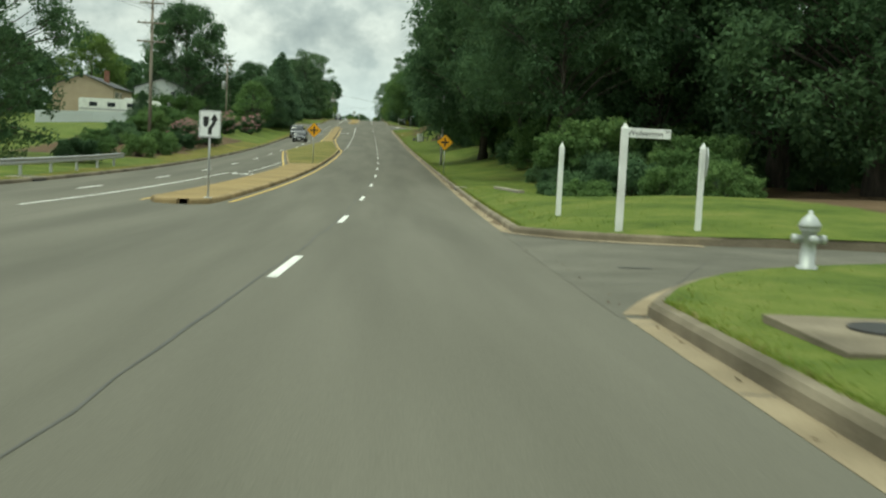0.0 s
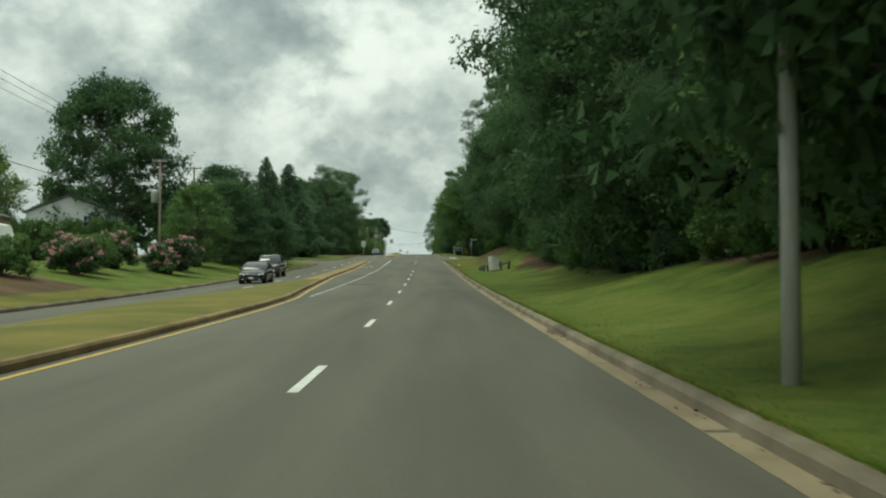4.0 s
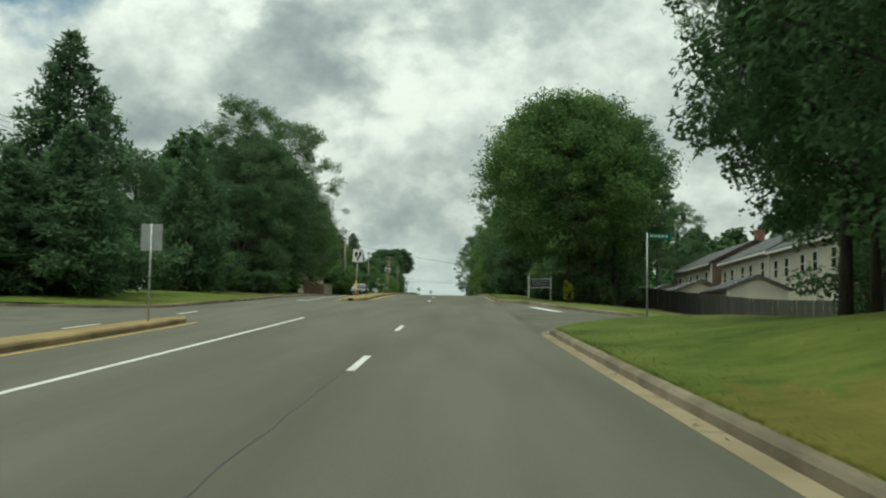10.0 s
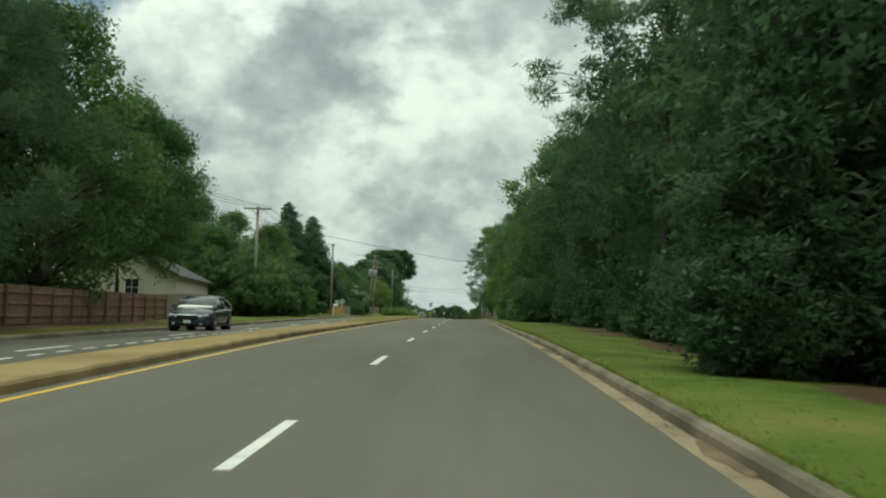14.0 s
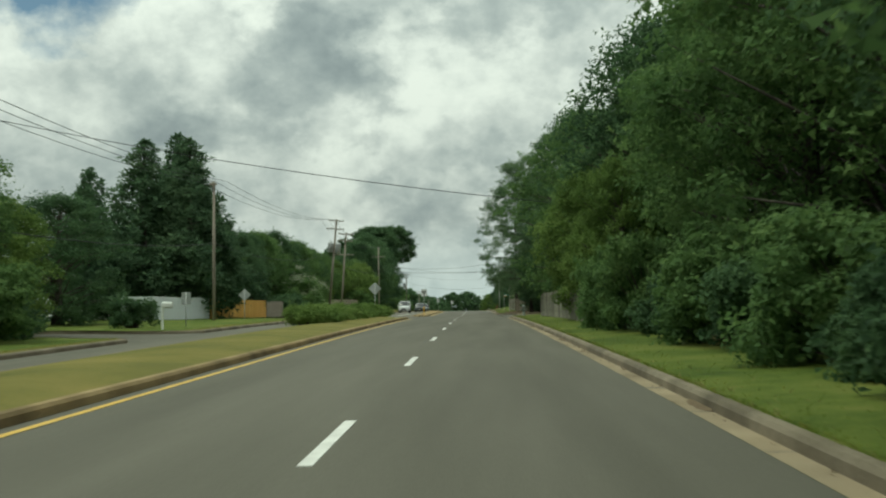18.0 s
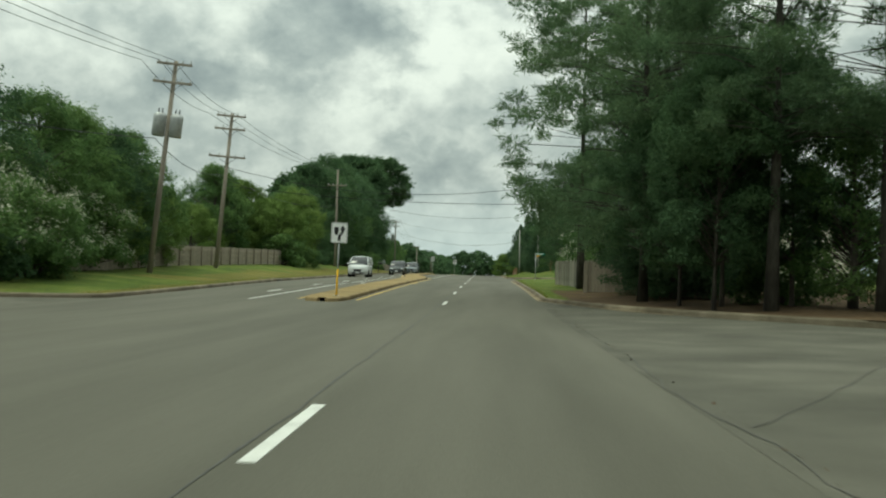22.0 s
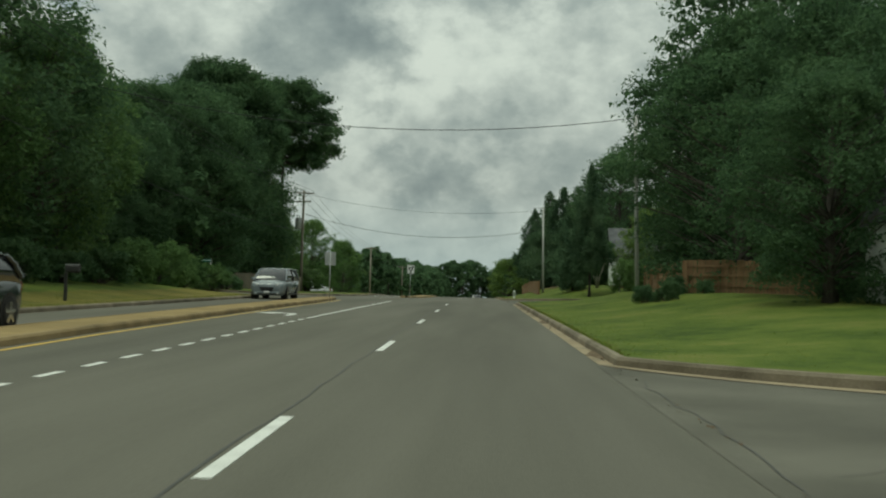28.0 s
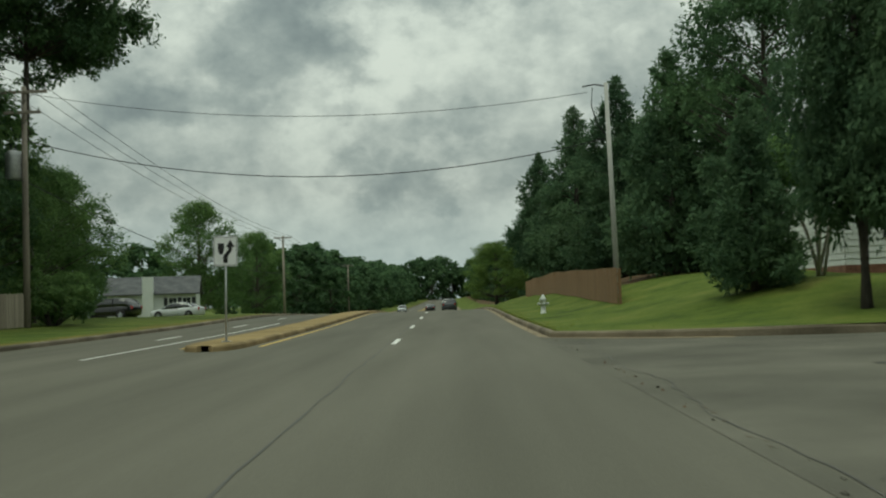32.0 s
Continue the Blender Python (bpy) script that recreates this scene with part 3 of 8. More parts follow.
def right_cover(e, y):
    if e > 26 + 5 * noise.noise(Vector((y * 0.05, e * 0.04, 0))):
        return 0
    if 0 < y < 100:
        return 1 if e > 10 + 2 * noise.noise(Vector((y * 0.2, 0, 0))) else 0
    wob = 1.5 * noise.noise(Vector((y * 0.15, 3, e * 0.1)))
    if 100 < y < 160:
        return 1 if e > (6.5 if y < 142 else 3.6) + wob else 0
    if 160 <= y < 205:
        return (1 if e > 8.5 + wob else 3) if (2.4 if y > 177 else 5.0) + wob * 0.8 < e else (2 if y > 183 else 0)
    # Bare soil, spread wider to stand for the maple's shade on the lawn.
    if 258 < y < 275:
        return 1 if e > 2.4 + wob * 0.6 else 0
    if 275 < y < 412:
        return 1 if e > 3.2 + wob * 0.5 else 0
    if 436 < y < 486:
        return 1 if e > (0.7 if y < 474 else 3.4) + wob * 0.4 else 0
    if y > 640:
        return 1 if e > 6 else 0
    return 0


def left_cover(e, y):
    wob = 1.5 * noise.noise(Vector((y * 0.15, 8, e * 0.1)))
    if 276 < y < 330 and e < 20:
        return 1 if e > 1.6 + wob * 0.4 else 2
    if 76 < y < 132 and e < 12:
        return 1 if e > 2.6 + wob * 0.5 else 2
    if 470 < y < 600:
        return 2 if e < 4 + wob else 0
    return 0 if e > 0.8 + wob * 0.5 else 2


for a, b in blocks(STREETS_R, -70.0, FAR_END):
    verge(1, a, b, right_cover)
for a, b in blocks(STREETS_L, -70.0, FAR_END):
    verge(-1, a, b, left_cover)


def side_street(side, near, far, y_mid):
    es = (-0.37 if side > 0 else -0.05, 0.0, 0.3, 0.8, 1.5, 2.3, 3.2, 4.5, 6, 8, 11, 15, 22, 34, 60)
    vs, fs = [], []
    for e in es:
        a, b = swing(near, e) - 0.2, swing(far, e) + 0.2
        if b - a < 6:
            m = (a + b) / 2
            a, b = m - 3, m + 3
        for k in range(9):
            y = a + (b - a) * k / 8
            u = 3.95 + e if side > 0 else kerb_l(y) - e
            vs.append(at(u, y, 0.004 + 0.02 * min(max(e, 0), 6) - dip(u, y)))
    for i in range(len(es) - 1):
        for k in range(8):
            f = (i * 9 + k, i * 9 + 9 + k, i * 9 + 10 + k, i * 9 + k + 1)
            fs.append(f if side > 0 else f[::-1])
    solid("side_street", mesh_of("side_street", vs, fs, (SIDE_ASPHALT,)), "cracked grey asphalt side street joining the road", "road", kind="structure")


for near, far in STREETS_R:
    side_street(1, near, far, 0)
for near, far in STREETS_L:
    side_street(-1, near, far, 0)

# kerbstones: one profile, swept round corners and laid as three-metre stones on the straights
PROFILE = ((0.0, -0.12), (0.012, 0.10), (0.045, 0.145), (0.14, 0.155), (0.15, -0.12))


def stone_mesh(length):
    vs, fs = [], []
    for y in (0.006, length - 0.006):
        vs += [(x, y, z) for x, z in PROFILE]
    k = len(PROFILE)
    for i in range(k - 1):
        fs.append((i, i + k, i + k + 1, i + 1))
    fs += [tuple(range(k)), tuple(range(2 * k - 1, k - 1, -1))]
    return mesh_of("kerbstone", vs, fs, (KERB,))


STONE = stone_mesh(3.05)


def straight_kerb(name, edge, y0, y1, flip, label):
    root = tagged(new(name), label, "kerb", kind="structure")
    n = max(int(round((y1 - y0) / 3.05)), 1)
    d = (y1 - y0) / n
    for i in range(n):
        y = y0 + i * d
        a, b = at(edge(y), y), at(edge(y + d), y + d)
        if flip:
            a, b = b, a
        q = (b - a).to_track_quat("Y", "Z")
        st = new("kerbstone", STONE)
        st.parent = root
        st.matrix_basis = Matrix.LocRotScale(a, q, (1, (b - a).length / 3.05, 1))
    return root


def swept_kerb(name, points, label, mat=None):
    """points run so that the road lies on their left."""
    vs, fs = [], []
    for i, p in enumerate(points):
        t = (points[min(i + 1, len(points) - 1)] - points[max(i - 1, 0)])
        r = Vector((t.y, -t.x, 0)).normalized()
        vs += [p + r * x + Vector((0, 0, z)) for x, z in PROFILE]
    k = len(PROFILE)
    for i in range(len(points) - 1):
        for j in range(k - 1):
            fs.append((i * k + j, (i + 1) * k + j, (i + 1) * k + j + 1, i * k + j + 1))
    fs += [tuple(range(k)), tuple(range(len(vs) - 1, len(vs) - k - 1, -1))]
    return solid(name, mesh_of(name, vs, fs, (mat or KERB,)), label, "kerb", kind="structure")


for a, b in blocks(STREETS_R, -70.0, 900):
    straight_kerb("kerb", lambda y: KERB_R, a[0], b[0], False, "weathered concrete kerb of long stones beside the gutter")
    strip("gutter", GUTTER, steps(a[0], b[0], 3.05), lambda y: 3.64, lambda y: 3.884, 0.003, "tan concrete gutter along the kerb", "gutter")
for near, far in STREETS_R:
    es = (0, 0.15, 0.35, 0.6, 0.9, 1.3, 1.8, 2.5, 3.5, 5, 7, 10, 15, 25)
    swept_kerb("corner_kerb", [at(KERB_R + e, swing(near, e), 0.02 * min(e, 6) - dip(KERB_R + e, swing(near, e))) for e in es], "curved concrete kerb at the street corner")
    swept_kerb("corner_kerb", [at(KERB_R + e, swing(far, e), 0.03 * min(e, 6) - dip(KERB_R + e, swing(far, e))) for e in es[::-1]], "curved concrete kerb at the street corner")
    for c, s in ((near, 1), (far, -1)):
        vs, fs = [], []
        for e in es[:9]:
            fall = 0.012 + 0.02 * e - dip(KERB_R + e, swing(c, e))
            vs += [at(KERB_R + e, swing(c, e) + 0.004 * s, fall), at(KERB_R + e - 0.24 * math.exp(-e), swing(c, e) + s * 0.45 * (1 - math.exp(-e * 2)), fall)]
        for i in range(len(vs) // 2 - 1):
            fs.append((2 * i, 2 * i + 1, 2 * i + 3, 2 * i + 2))
        solid("corner_gutter", mesh_of("corner_gutter", vs, fs, (GUTTER,)), "curved concrete gutter at the street corner", "gutter", kind="structure")
for a, b in blocks(STREETS_L, -70.0, 900):
    straight_kerb("kerb", kerb_l, a[0], b[0], True, "weathered concrete kerb on the far side of the road")
for near, far in STREETS_L:
    es = (0, 0.3, 0.7, 1.3, 2.2, 3.5, 5.5, 9, 15, 25)
    swept_kerb("corner_kerb", [at(kerb_l(swing(near, e)) - e, swing(near, e), 0.02 * min(e, 6)) for e in es[::-1]], "curved concrete kerb at the street corner")
    swept_kerb("corner_kerb", [at(kerb_l(swing(far, e)) - e, swing(far, e), 0.02 * min(e, 6)) for e in es], "curved concrete kerb at the street corner")

# medians: (y, right edge, left edge) and where the fill is grass
MEDIANS = (
    (((31.6, -4.4, -4.8), (32.1, -3.98, -5.5), (33.4, -3.9, -5.9), (76, -3.95, -6.1), (92, -3.95, -7.6), (110, -3.95, -9.1), (118, -4.1, -9.0), (128, -4.75, -8.5), (148, -5.7, -7.2), (160, -6.15, -7.3), (200, -6.4, -7.6), (222, -6.5, -7.7), (226, -6.6, -7.6), (227.2, -6.9, -7.3)), (78, 149)),
    (((254.4, -4.2, -4.6), (254.9, -3.75, -5.0), (256.5, -3.6, -5.15), (300, -3.6, -5.2), (335, -3.6, -5.6), (365, -3.6, -7.6), (392, -3.6, -7.6), (420, -3.6, -6.9), (426, -3.7, -6.3), (428.2, -4.6, -5.2)), (333, 427)),
    (((456.6, -4.1, -4.5), (457.1, -3.75, -5.0), (458.6, -3.6, -5.2), (500, -3.6, -5.4), (514, -3.7, -5.7), (524, -4.6, -6.4), (534, -5.7, -7.3), (545, -6.1, -7.6), (580, -6.4, -7.8), (586, -6.6, -7.8), (588.2, -7.0, -7.4)), (0, 0)),
    (((614.6, -4.2, -4.6), (615.1, -3.85, -5.0), (616.5, -3.7, -5.15), (760, -3.7, -5.2), (900, -3.7, -5.2)), (0, 0)),
)


def median(table, grass):
    ra = [(r[0], r[1]) for r in table]
    la = [(r[0], r[2]) for r in table]
    y0, y1 = table[0][0], table[-1][0]
    ys = sorted(set([r[0] for r in table] + [y for y in steps(y0, y1, 3.05) if y0 + 3 < y < y1 - 3]))
    swept_kerb("median_kerb", [at(lerp(ra, y), y) for y in ys[::-1]], "dusty tan concrete kerb of the median", MEDIAN_KERB)
    swept_kerb("median_kerb", [at(lerp(la, y), y) for y in ys], "dusty tan concrete kerb of the median", MEDIAN_KERB)
    fill = lambda name, mat, a, b, label, hump: strip(name, mat, [y for y in ys if a <= y <= b], lambda y: lerp(la, y) + min(0.14, (lerp(ra, y) - lerp(la, y)) / 2), lambda y: lerp(ra, y) - min(0.14, (lerp(ra, y) - lerp(la, y)) / 2), hump, label, "median")
    g0, g1 = grass
    if g1 <= g0:
        fill("median_slab", MEDIAN, y0, y1, "tan exposed concrete slab of the road median", 0.149)
    else:
        g0 = min(ys, key=lambda y: abs(y - g0))
        g1 = min(ys, key=lambda y: abs(y - g1))
        fill("median_slab", MEDIAN, y0, g0, "tan exposed concrete slab of the road median", 0.149)
        if g1 < y1 - 2:
            fill("median_slab", MEDIAN, g1, y1, "tan exposed concrete slab of the road median", 0.149)
        vs, fs = [], []
        gy = [y for y in ys if g0 <= y <= g1]
        for y in gy:
            a, b = lerp(la, y) + 0.145, lerp(ra, y) - 0.145
            for k in range(7):
                u = a + (b - a) * k / 6
                vs.append(at(u, y, 0.151 + 0.13 * math.sin(math.pi * k / 6) * smooth(0, 9, min(y - g0, g1 - y))))
        for i in range(len(gy) - 1):
            for k in range(6):
                fs.append((i * 7 + k, i * 7 + k + 1, i * 7 + 8 + k, i * 7 + 7 + k))
        solid("median_grass", mesh_of("median_grass", vs, fs, (DRY_GRASS,), None, True), "yellowish mown grass on the road median", "grass", kind="structure")
    for tab, s in ((ra, 0.28), (la, -0.28)):
        yy = [y for y in ys if y0 + 1 < y < y1 - 1]
        strip("yellow_line", YELLOW_PAINT, yy, lambda y: lerp(tab, y) + s - 0.06, lambda y: lerp(tab, y) + s + 0.06, 0.006, "faded yellow edge line beside the median", "line")


for table, grass in MEDIANS:
    median(table, grass)

# ---------------------------------------------------------------- painted marks
DASH = mesh_of("lane_dash", [(-0.062, 0, 0), (0.062, 0, 0), (0.062, 3.05, 0), (-0.062, 3.05, 0)] + [(-0.062, 0, -0.02), (0.062, 0, -0.02), (0.062, 3.05, -0.02), (-0.062, 3.05, -0.02)],
               [(0, 1, 2, 3), (4, 5, 1, 0), (5, 6, 2, 1), (6, 7, 3, 2), (7, 4, 0, 3)], (WHITE_PAINT,))


def dash(u, y, long=1.0, wide=1.0):
    a, b = at(u, y, 0.006), at(u, y + 3.05 * long, 0.006)
    ob = solid("lane_dash", DASH, "white painted lane dash on the asphalt", "road marking", "lane dashes", "structure")
    ob.matrix_basis = Matrix.LocRotScale(a, (b - a).to_track_quat("Y", "Z"), (wide, long, 1))


CYCLE = 12.192
for n in [k for k in range(-5, 18) if k not in (14, 15)]:
    dash(0.0, 14.03 + n * CYCLE)
for n in range(20, 35):
    dash(0.0, 10.90 + n * CYCLE)
for n in range(36, 46):
    dash(0.0, 18.13 + n * CYCLE)
dash(0.0, 579.6)
for n in range(49, 72):
    dash(0.0, 18.11 + n * CYCLE)
for a, b, u in ((120, 194, -3.48), (519, 555, -3.48), (64, 100, -7.2), (288, 340, -6.95), (486, 520, -6.9)):
    y = a
    while y < b:
        dash(u, y, 0.24, 0.9)
        y += 1.55
y = 40.0
while y < 236:
    dash(-9.9 if y < 120 else -9.2, y)
    y += CYCLE
y = 258.0
while y < 900:
    if not 428 < y < 456 and not 584 < y < 612:
        dash(-8.0, y)
    y += CYCLE


def solid_line(u, y0, y1, w=0.06, mat=None):
    strip("solid_line", mat or WHITE_PAINT, steps(y0, y1, 3), lambda y: u - w, lambda y: u + w, 0.006, "solid white painted turn lane line", "line")


solid_line(-3.48, 194, 229)
solid_line(-3.45, 556, 587.2)
solid_line(-8.1, 29, 62)
solid_line(-7.3, 255.5, 287)
solid_line(-7.0, 457, 484)
solid_line(-6.6, 612.5, 640)


def arrow(u, y, toward, size=1.0):
    """A turn arrow lying on the road; toward 1 points along +y and bends left, -1 the other way."""
    pts = [(0.0, 0), (0.16, 0), (0.16, 1.2), (0.02, 1.75), (-0.45, 2.0), (-0.45, 2.35), (-1.15, 1.78), (-0.45, 1.25), (-0.45, 1.55), (-0.16, 1.45), (0.0, 1.1)]
    vs = [at(u + x * toward * size, y + q * toward * size, 0.007) for x, q in pts]
    solid("turn_arrow", mesh_of("turn_arrow", vs, [(0, 1, 2, 10), (10, 2, 3, 9), (9, 3, 4, 8), (8, 4, 5, 6, 7)], (WHITE_PAINT,)), "white painted left turn arrow on the asphalt", "road marking", kind="structure")


arrow(-4.6, 192.3, 1, 1.3)
arrow(-4.5, 557.6, 1, 1.3)
arrow(-7.6, 62.5, -1, 1.2)
arrow(-6.2, 289, -1, 1.1)
arrow(-6.2, 487, -1, 1.1)
# ---------------------------------------------------------------- trees and shrubs


def leaves_mesh(name, mat, centers, radii, counts, size, rng, squash=0.75, long=1.6, droop=0.0):
    """Many small leaf blades in clumps, each lying outwards and up; long ones point along their twig."""
    P, D = [], []
    for c, r, n in zip(centers, radii, counts):
        v = rng.normal(size=(n, 3))
        v /= np.linalg.norm(v, axis=1)[:, None]
        d = rng.random(n) ** 0.3
        # two fifths of the leaves sit on twigs that stick out of the clump
        twigs = rng.normal(size=(9, 3))
        twigs /= np.linalg.norm(twigs, axis=1)[:, None]
        m = int(n * 0.4)
        d[:m] = 0.35 + 1.1 * rng.random(m)
        v[:m] = twigs[rng.integers(0, 9, m)] + v[:m] * 0.16
        p = v * (d * r)[:, None]
        p[:, 2] *= squash
        P.append(p + np.array(c))
        D.append(v)
    P, D = np.concatenate(P), np.concatenate(D)
    n = len(P)
    nrm = D * 0.8 + rng.normal(size=(n, 3)) * 0.55
    nrm[:, 2] += 0.55
    nrm /= np.linalg.norm(nrm, axis=1)[:, None]
    a = np.cross(nrm, rng.normal(size=(n, 3))) if long < 2 else D + rng.normal(size=(n, 3)) * 0.6
    a /= np.linalg.norm(a, axis=1)[:, None]
    b = np.cross(nrm, a)
    b /= np.linalg.norm(b, axis=1)[:, None] + 1e-6
    s = (size * (0.6 + 0.8 * rng.random(n)))[:, None]
    v = np.empty((n, 3, 3))
    v[:, 0] = P - a * s * long / 2 + b * s / 2
    v[:, 1] = P + a * s * long / 2
    v[:, 2] = P - a * s * long / 2 - b * s / 2
    me = bpy.data.meshes.new(name)
    me.vertices.add(n * 3)
    me.vertices.foreach_set("co", v.reshape(-1))
    me.loops.add(n * 3)
    me.loops.foreach_set("vertex_index", np.arange(n * 3))
    me.polygons.add(n)
    me.polygons.foreach_set("loop_start", np.arange(n) * 3)
    me.materials.append(mat)
    me.update()
    me.validate()
    return me


def wood_mesh(name, rng, height, base, tips, top=0.85, lean=0.02, from_h=0.2, sides=8, limb=0.32, bark=None, rise=0.55):
    """A tapered trunk with limbs out to the clumps."""
    bm = bmesh.new()
    n = 7
    pts, rad = [], []
    off = Vector((0, 0, 0))
    for i in range(n):
        h = height * top * i / (n - 1)
        off += Vector((rng.normal() * lean * height * 0.12, rng.normal() * lean * height * 0.12, 0))
        pts.append(Vector((off.x, off.y, h - (0.3 if i == 0 else 0))))
        rad.append(base * (1.35 if i == 0 else 1.0 - 0.82 * i / (n - 1)))
    tube(bm, pts, rad, sides)
    for c in tips:
        c = Vector(c)
        h = min(max(c.z - math.hypot(c.x, c.y) * rise, height * from_h), height * top * 0.95)
        k = h / (height * top) * (n - 1)
        i = min(int(k), n - 2)
        s = pts[i].lerp(pts[i + 1], k - i)
        r = base * (1.0 - 0.82 * k / (n - 1)) * limb + 0.012
        m = s.lerp(c, 0.5) + Vector((rng.normal() * 0.2, rng.normal() * 0.2, 0.12 * (c - s).length * rng.random()))
        tube(bm, [s, m, c], [r, r * 0.65, 0.012], 5, False)
    return bm_mesh(name, bm, bark or BARK, True)


def broadleaf(seed, height, radius, bottom, leaf_n, leaf, mat, clumps=70, name="tree", label="", trunk=0.028, crown_shape=0.62, limb=0.2):
    """Crown of many clumps with an uneven outline; bottom is the height of the lowest leaves."""
    rng = np.random.default_rng(seed)
    cs, rs = [], []
    lobes = [(rng.random() * 6.28, 0.75 + 0.5 * rng.random()) for _ in range(6)]
    for i in range(clumps):
        h = rng.random() ** 0.85
        z = bottom + (height - bottom) * h
        env = (math.sin(math.pi * min(max((h * 0.86 + 0.12), 0), 1)) ** crown_shape)
        a = rng.random() * 6.28
        lob = 1.0 + 0.22 * sum(math.cos((a - la) * (2 + k % 2)) * (w - 1) * 2 for k, (la, w) in enumerate(lobes))
        d = radius * env * lob * (0.30 + 0.78 * rng.random() ** 0.5)
        r = radius * (0.10 + 0.15 * rng.random() ** 1.4)
        cs.append((math.cos(a) * d, math.sin(a) * d, z))
        rs.append(r)
    tot = sum(r * r for r in rs)
    counts = [max(int(leaf_n * r * r / tot), 8) for r in rs]
    root = empty(name, Matrix(), label, "tree")
    o = new("trunk", wood_mesh("trunk", rng, height, height * trunk, [c for c in cs[::2]], from_h=max(bottom / height, 0.12), limb=limb))
    o.parent = root
    o = new("crown", leaves_mesh("crown", mat, cs, rs, counts, leaf, rng))
    o.parent = root
    return root


def conifer(seed, height, radius, bottom, leaf_n, leaf, mat, name="cedar_tree", label="", power=0.75, trunk=0.02, ragged=0.25):
    """A pointed crown of sprays in rising tiers."""
    rng = np.random.default_rng(seed)
    cs, rs = [], []
    n = 130
    for i in range(n):
        h = (i + rng.random()) / n
        h = h ** 1.15
        z = bottom + (height - bottom) * h
        a = i * 2.39996 + rng.normal() * 0.3
        env = radius * (1 - h) ** power * min(1.0, 0.55 + h * 4)
        d = env * (0.45 + 0.55 * rng.random()) * (1 + ragged * rng.normal() * 0.6)
        r = 0.16 + radius * 0.24 * (1 - h) ** 0.6
        cs.append((math.cos(a) * d, math.sin(a) * d, z + d * 0.18))
        rs.append(r)
    cs.append((0, 0, height - 0.2))
    rs.append(0.2)
    tot = sum(r * r for r in rs)
    counts = [max(int(leaf_n * r * r / tot), 10) for r in rs]
    root = empty(name, Matrix(), label, "tree")
    o = new("trunk", wood_mesh("trunk", rng, height, height * trunk, cs[::3], top=0.96, lean=0.008, from_h=0.06, limb=0.2, rise=0.2))
    o.parent = root
    o = new("crown", leaves_mesh("crown", mat, cs, rs, counts, leaf, rng, squash=0.9, long=2.2))
    o.parent = root
    return root


def pine(seed, height, radius, bottom, leaf_n, leaf, name="pine_tree", label="", clumps=60, trunk=0.0105):
    """A tall bare stem with limbs that carry flat tufts of long needles."""
    rng = np.random.default_rng(seed)
    cs, rs = [], []
    for i in range(clumps):
        h = rng.random() ** 0.9
        z = bottom + (height - bottom) * h
        env = math.sin(math.pi * min(0.22 + h * 0.74, 1)) ** 0.7
        a = rng.random() * 6.28
        d = radius * env * (0.25 + 0.75 * rng.random() ** 0.6)
        cs.append((math.cos(a) * d, math.sin(a) * d, z + 0.1 * d))
        rs.append(radius * (0.085 + 0.085 * rng.random()))
    tot = sum(r * r for r in rs)
    counts = [max(int(leaf_n * r * r / tot), 10) for r in rs]
    root = empty(name, Matrix(), label, "tree")
    o = new("trunk", wood_mesh("trunk", rng, height, height * trunk, cs, top=0.97, lean=0.015, from_h=bottom / height * 0.9, limb=0.11, bark=PINE_BARK, rise=0.1))
    o.parent = root
    o = new("crown", leaves_mesh("crown", NEEDLE, cs, rs, counts, leaf, rng, squash=0.72, long=5.5))
    o.parent = root
    return root


def shrub(seed, height, radius, leaf_n, leaf, mat, name="shrub", label="", flowers=None):
    rng = np.random.default_rng(seed)
    cs, rs = [], []
    for i in range(46):
        a, d = rng.random() * 6.28, radius * rng.random() ** 0.55 * 0.86
        h = height * (0.12 + 0.8 * rng.random() ** 0.8 * (1 - 0.55 * (d / radius) ** 2) * rng.uniform(0.75, 1.12))
        cs.append((math.cos(a) * d, math.sin(a) * d, h))
        rs.append(radius * (0.12 + 0.2 * rng.random() ** 1.6))
    tot = sum(r * r for r in rs)
    counts = [max(int(leaf_n * r * r / tot), 8) for r in rs]
    root = empty(name, Matrix(), label, "shrub")
    bm = bmesh.new()
    for c in cs[::2]:
        tube(bm, [Vector((c[0] * 0.1, c[1] * 0.1, -0.1)), Vector((c[0] * 0.45, c[1] * 0.45, c[2] * 0.55)), Vector(c)], [0.03 + 0.01 * height, 0.02, 0.008], 5, False)
    part("stem", bm, BARK, root)
    o = new("foliage", leaves_mesh("foliage", mat, cs, rs, counts, leaf, rng))
    o.parent = root
    if flowers:
        tips = [(c[0] * 1.1, c[1] * 1.1, c[2] + r * 0.55) for c, r in zip(cs, rs)]
        o = new("blossom", leaves_mesh("blossom", flowers, tips, [r * 0.75 for r in rs], [int(leaf_n * 0.008) + 3] * len(tips), leaf * 0.62, rng))
        o.parent = root
    return root


used_prototypes = set()


def plant(proto, u, y, size=1.0, tall=None, spin=None, label="", rnd=random.Random(7)):
    """Sets a copy of a tree on the verge; the first one is moved there itself."""
    spin = rnd.random() * 360 if spin is None else spin
    p = on(u, y) - Vector((0, 0, 0.05))
    m = Matrix.LocRotScale(p, Euler((0, 0, radians(spin))), (size, size, tall or size))
    if proto not in used_prototypes:
        used_prototypes.add(proto)
        proto.matrix_basis = m
        ob = proto
    else:
        s = proto.scale.copy()
        proto.scale = (1, 1, 1)
        ob = copy_thing(proto, m)
        proto.scale = s
    if label:
        ob["label"] = label
    return ob


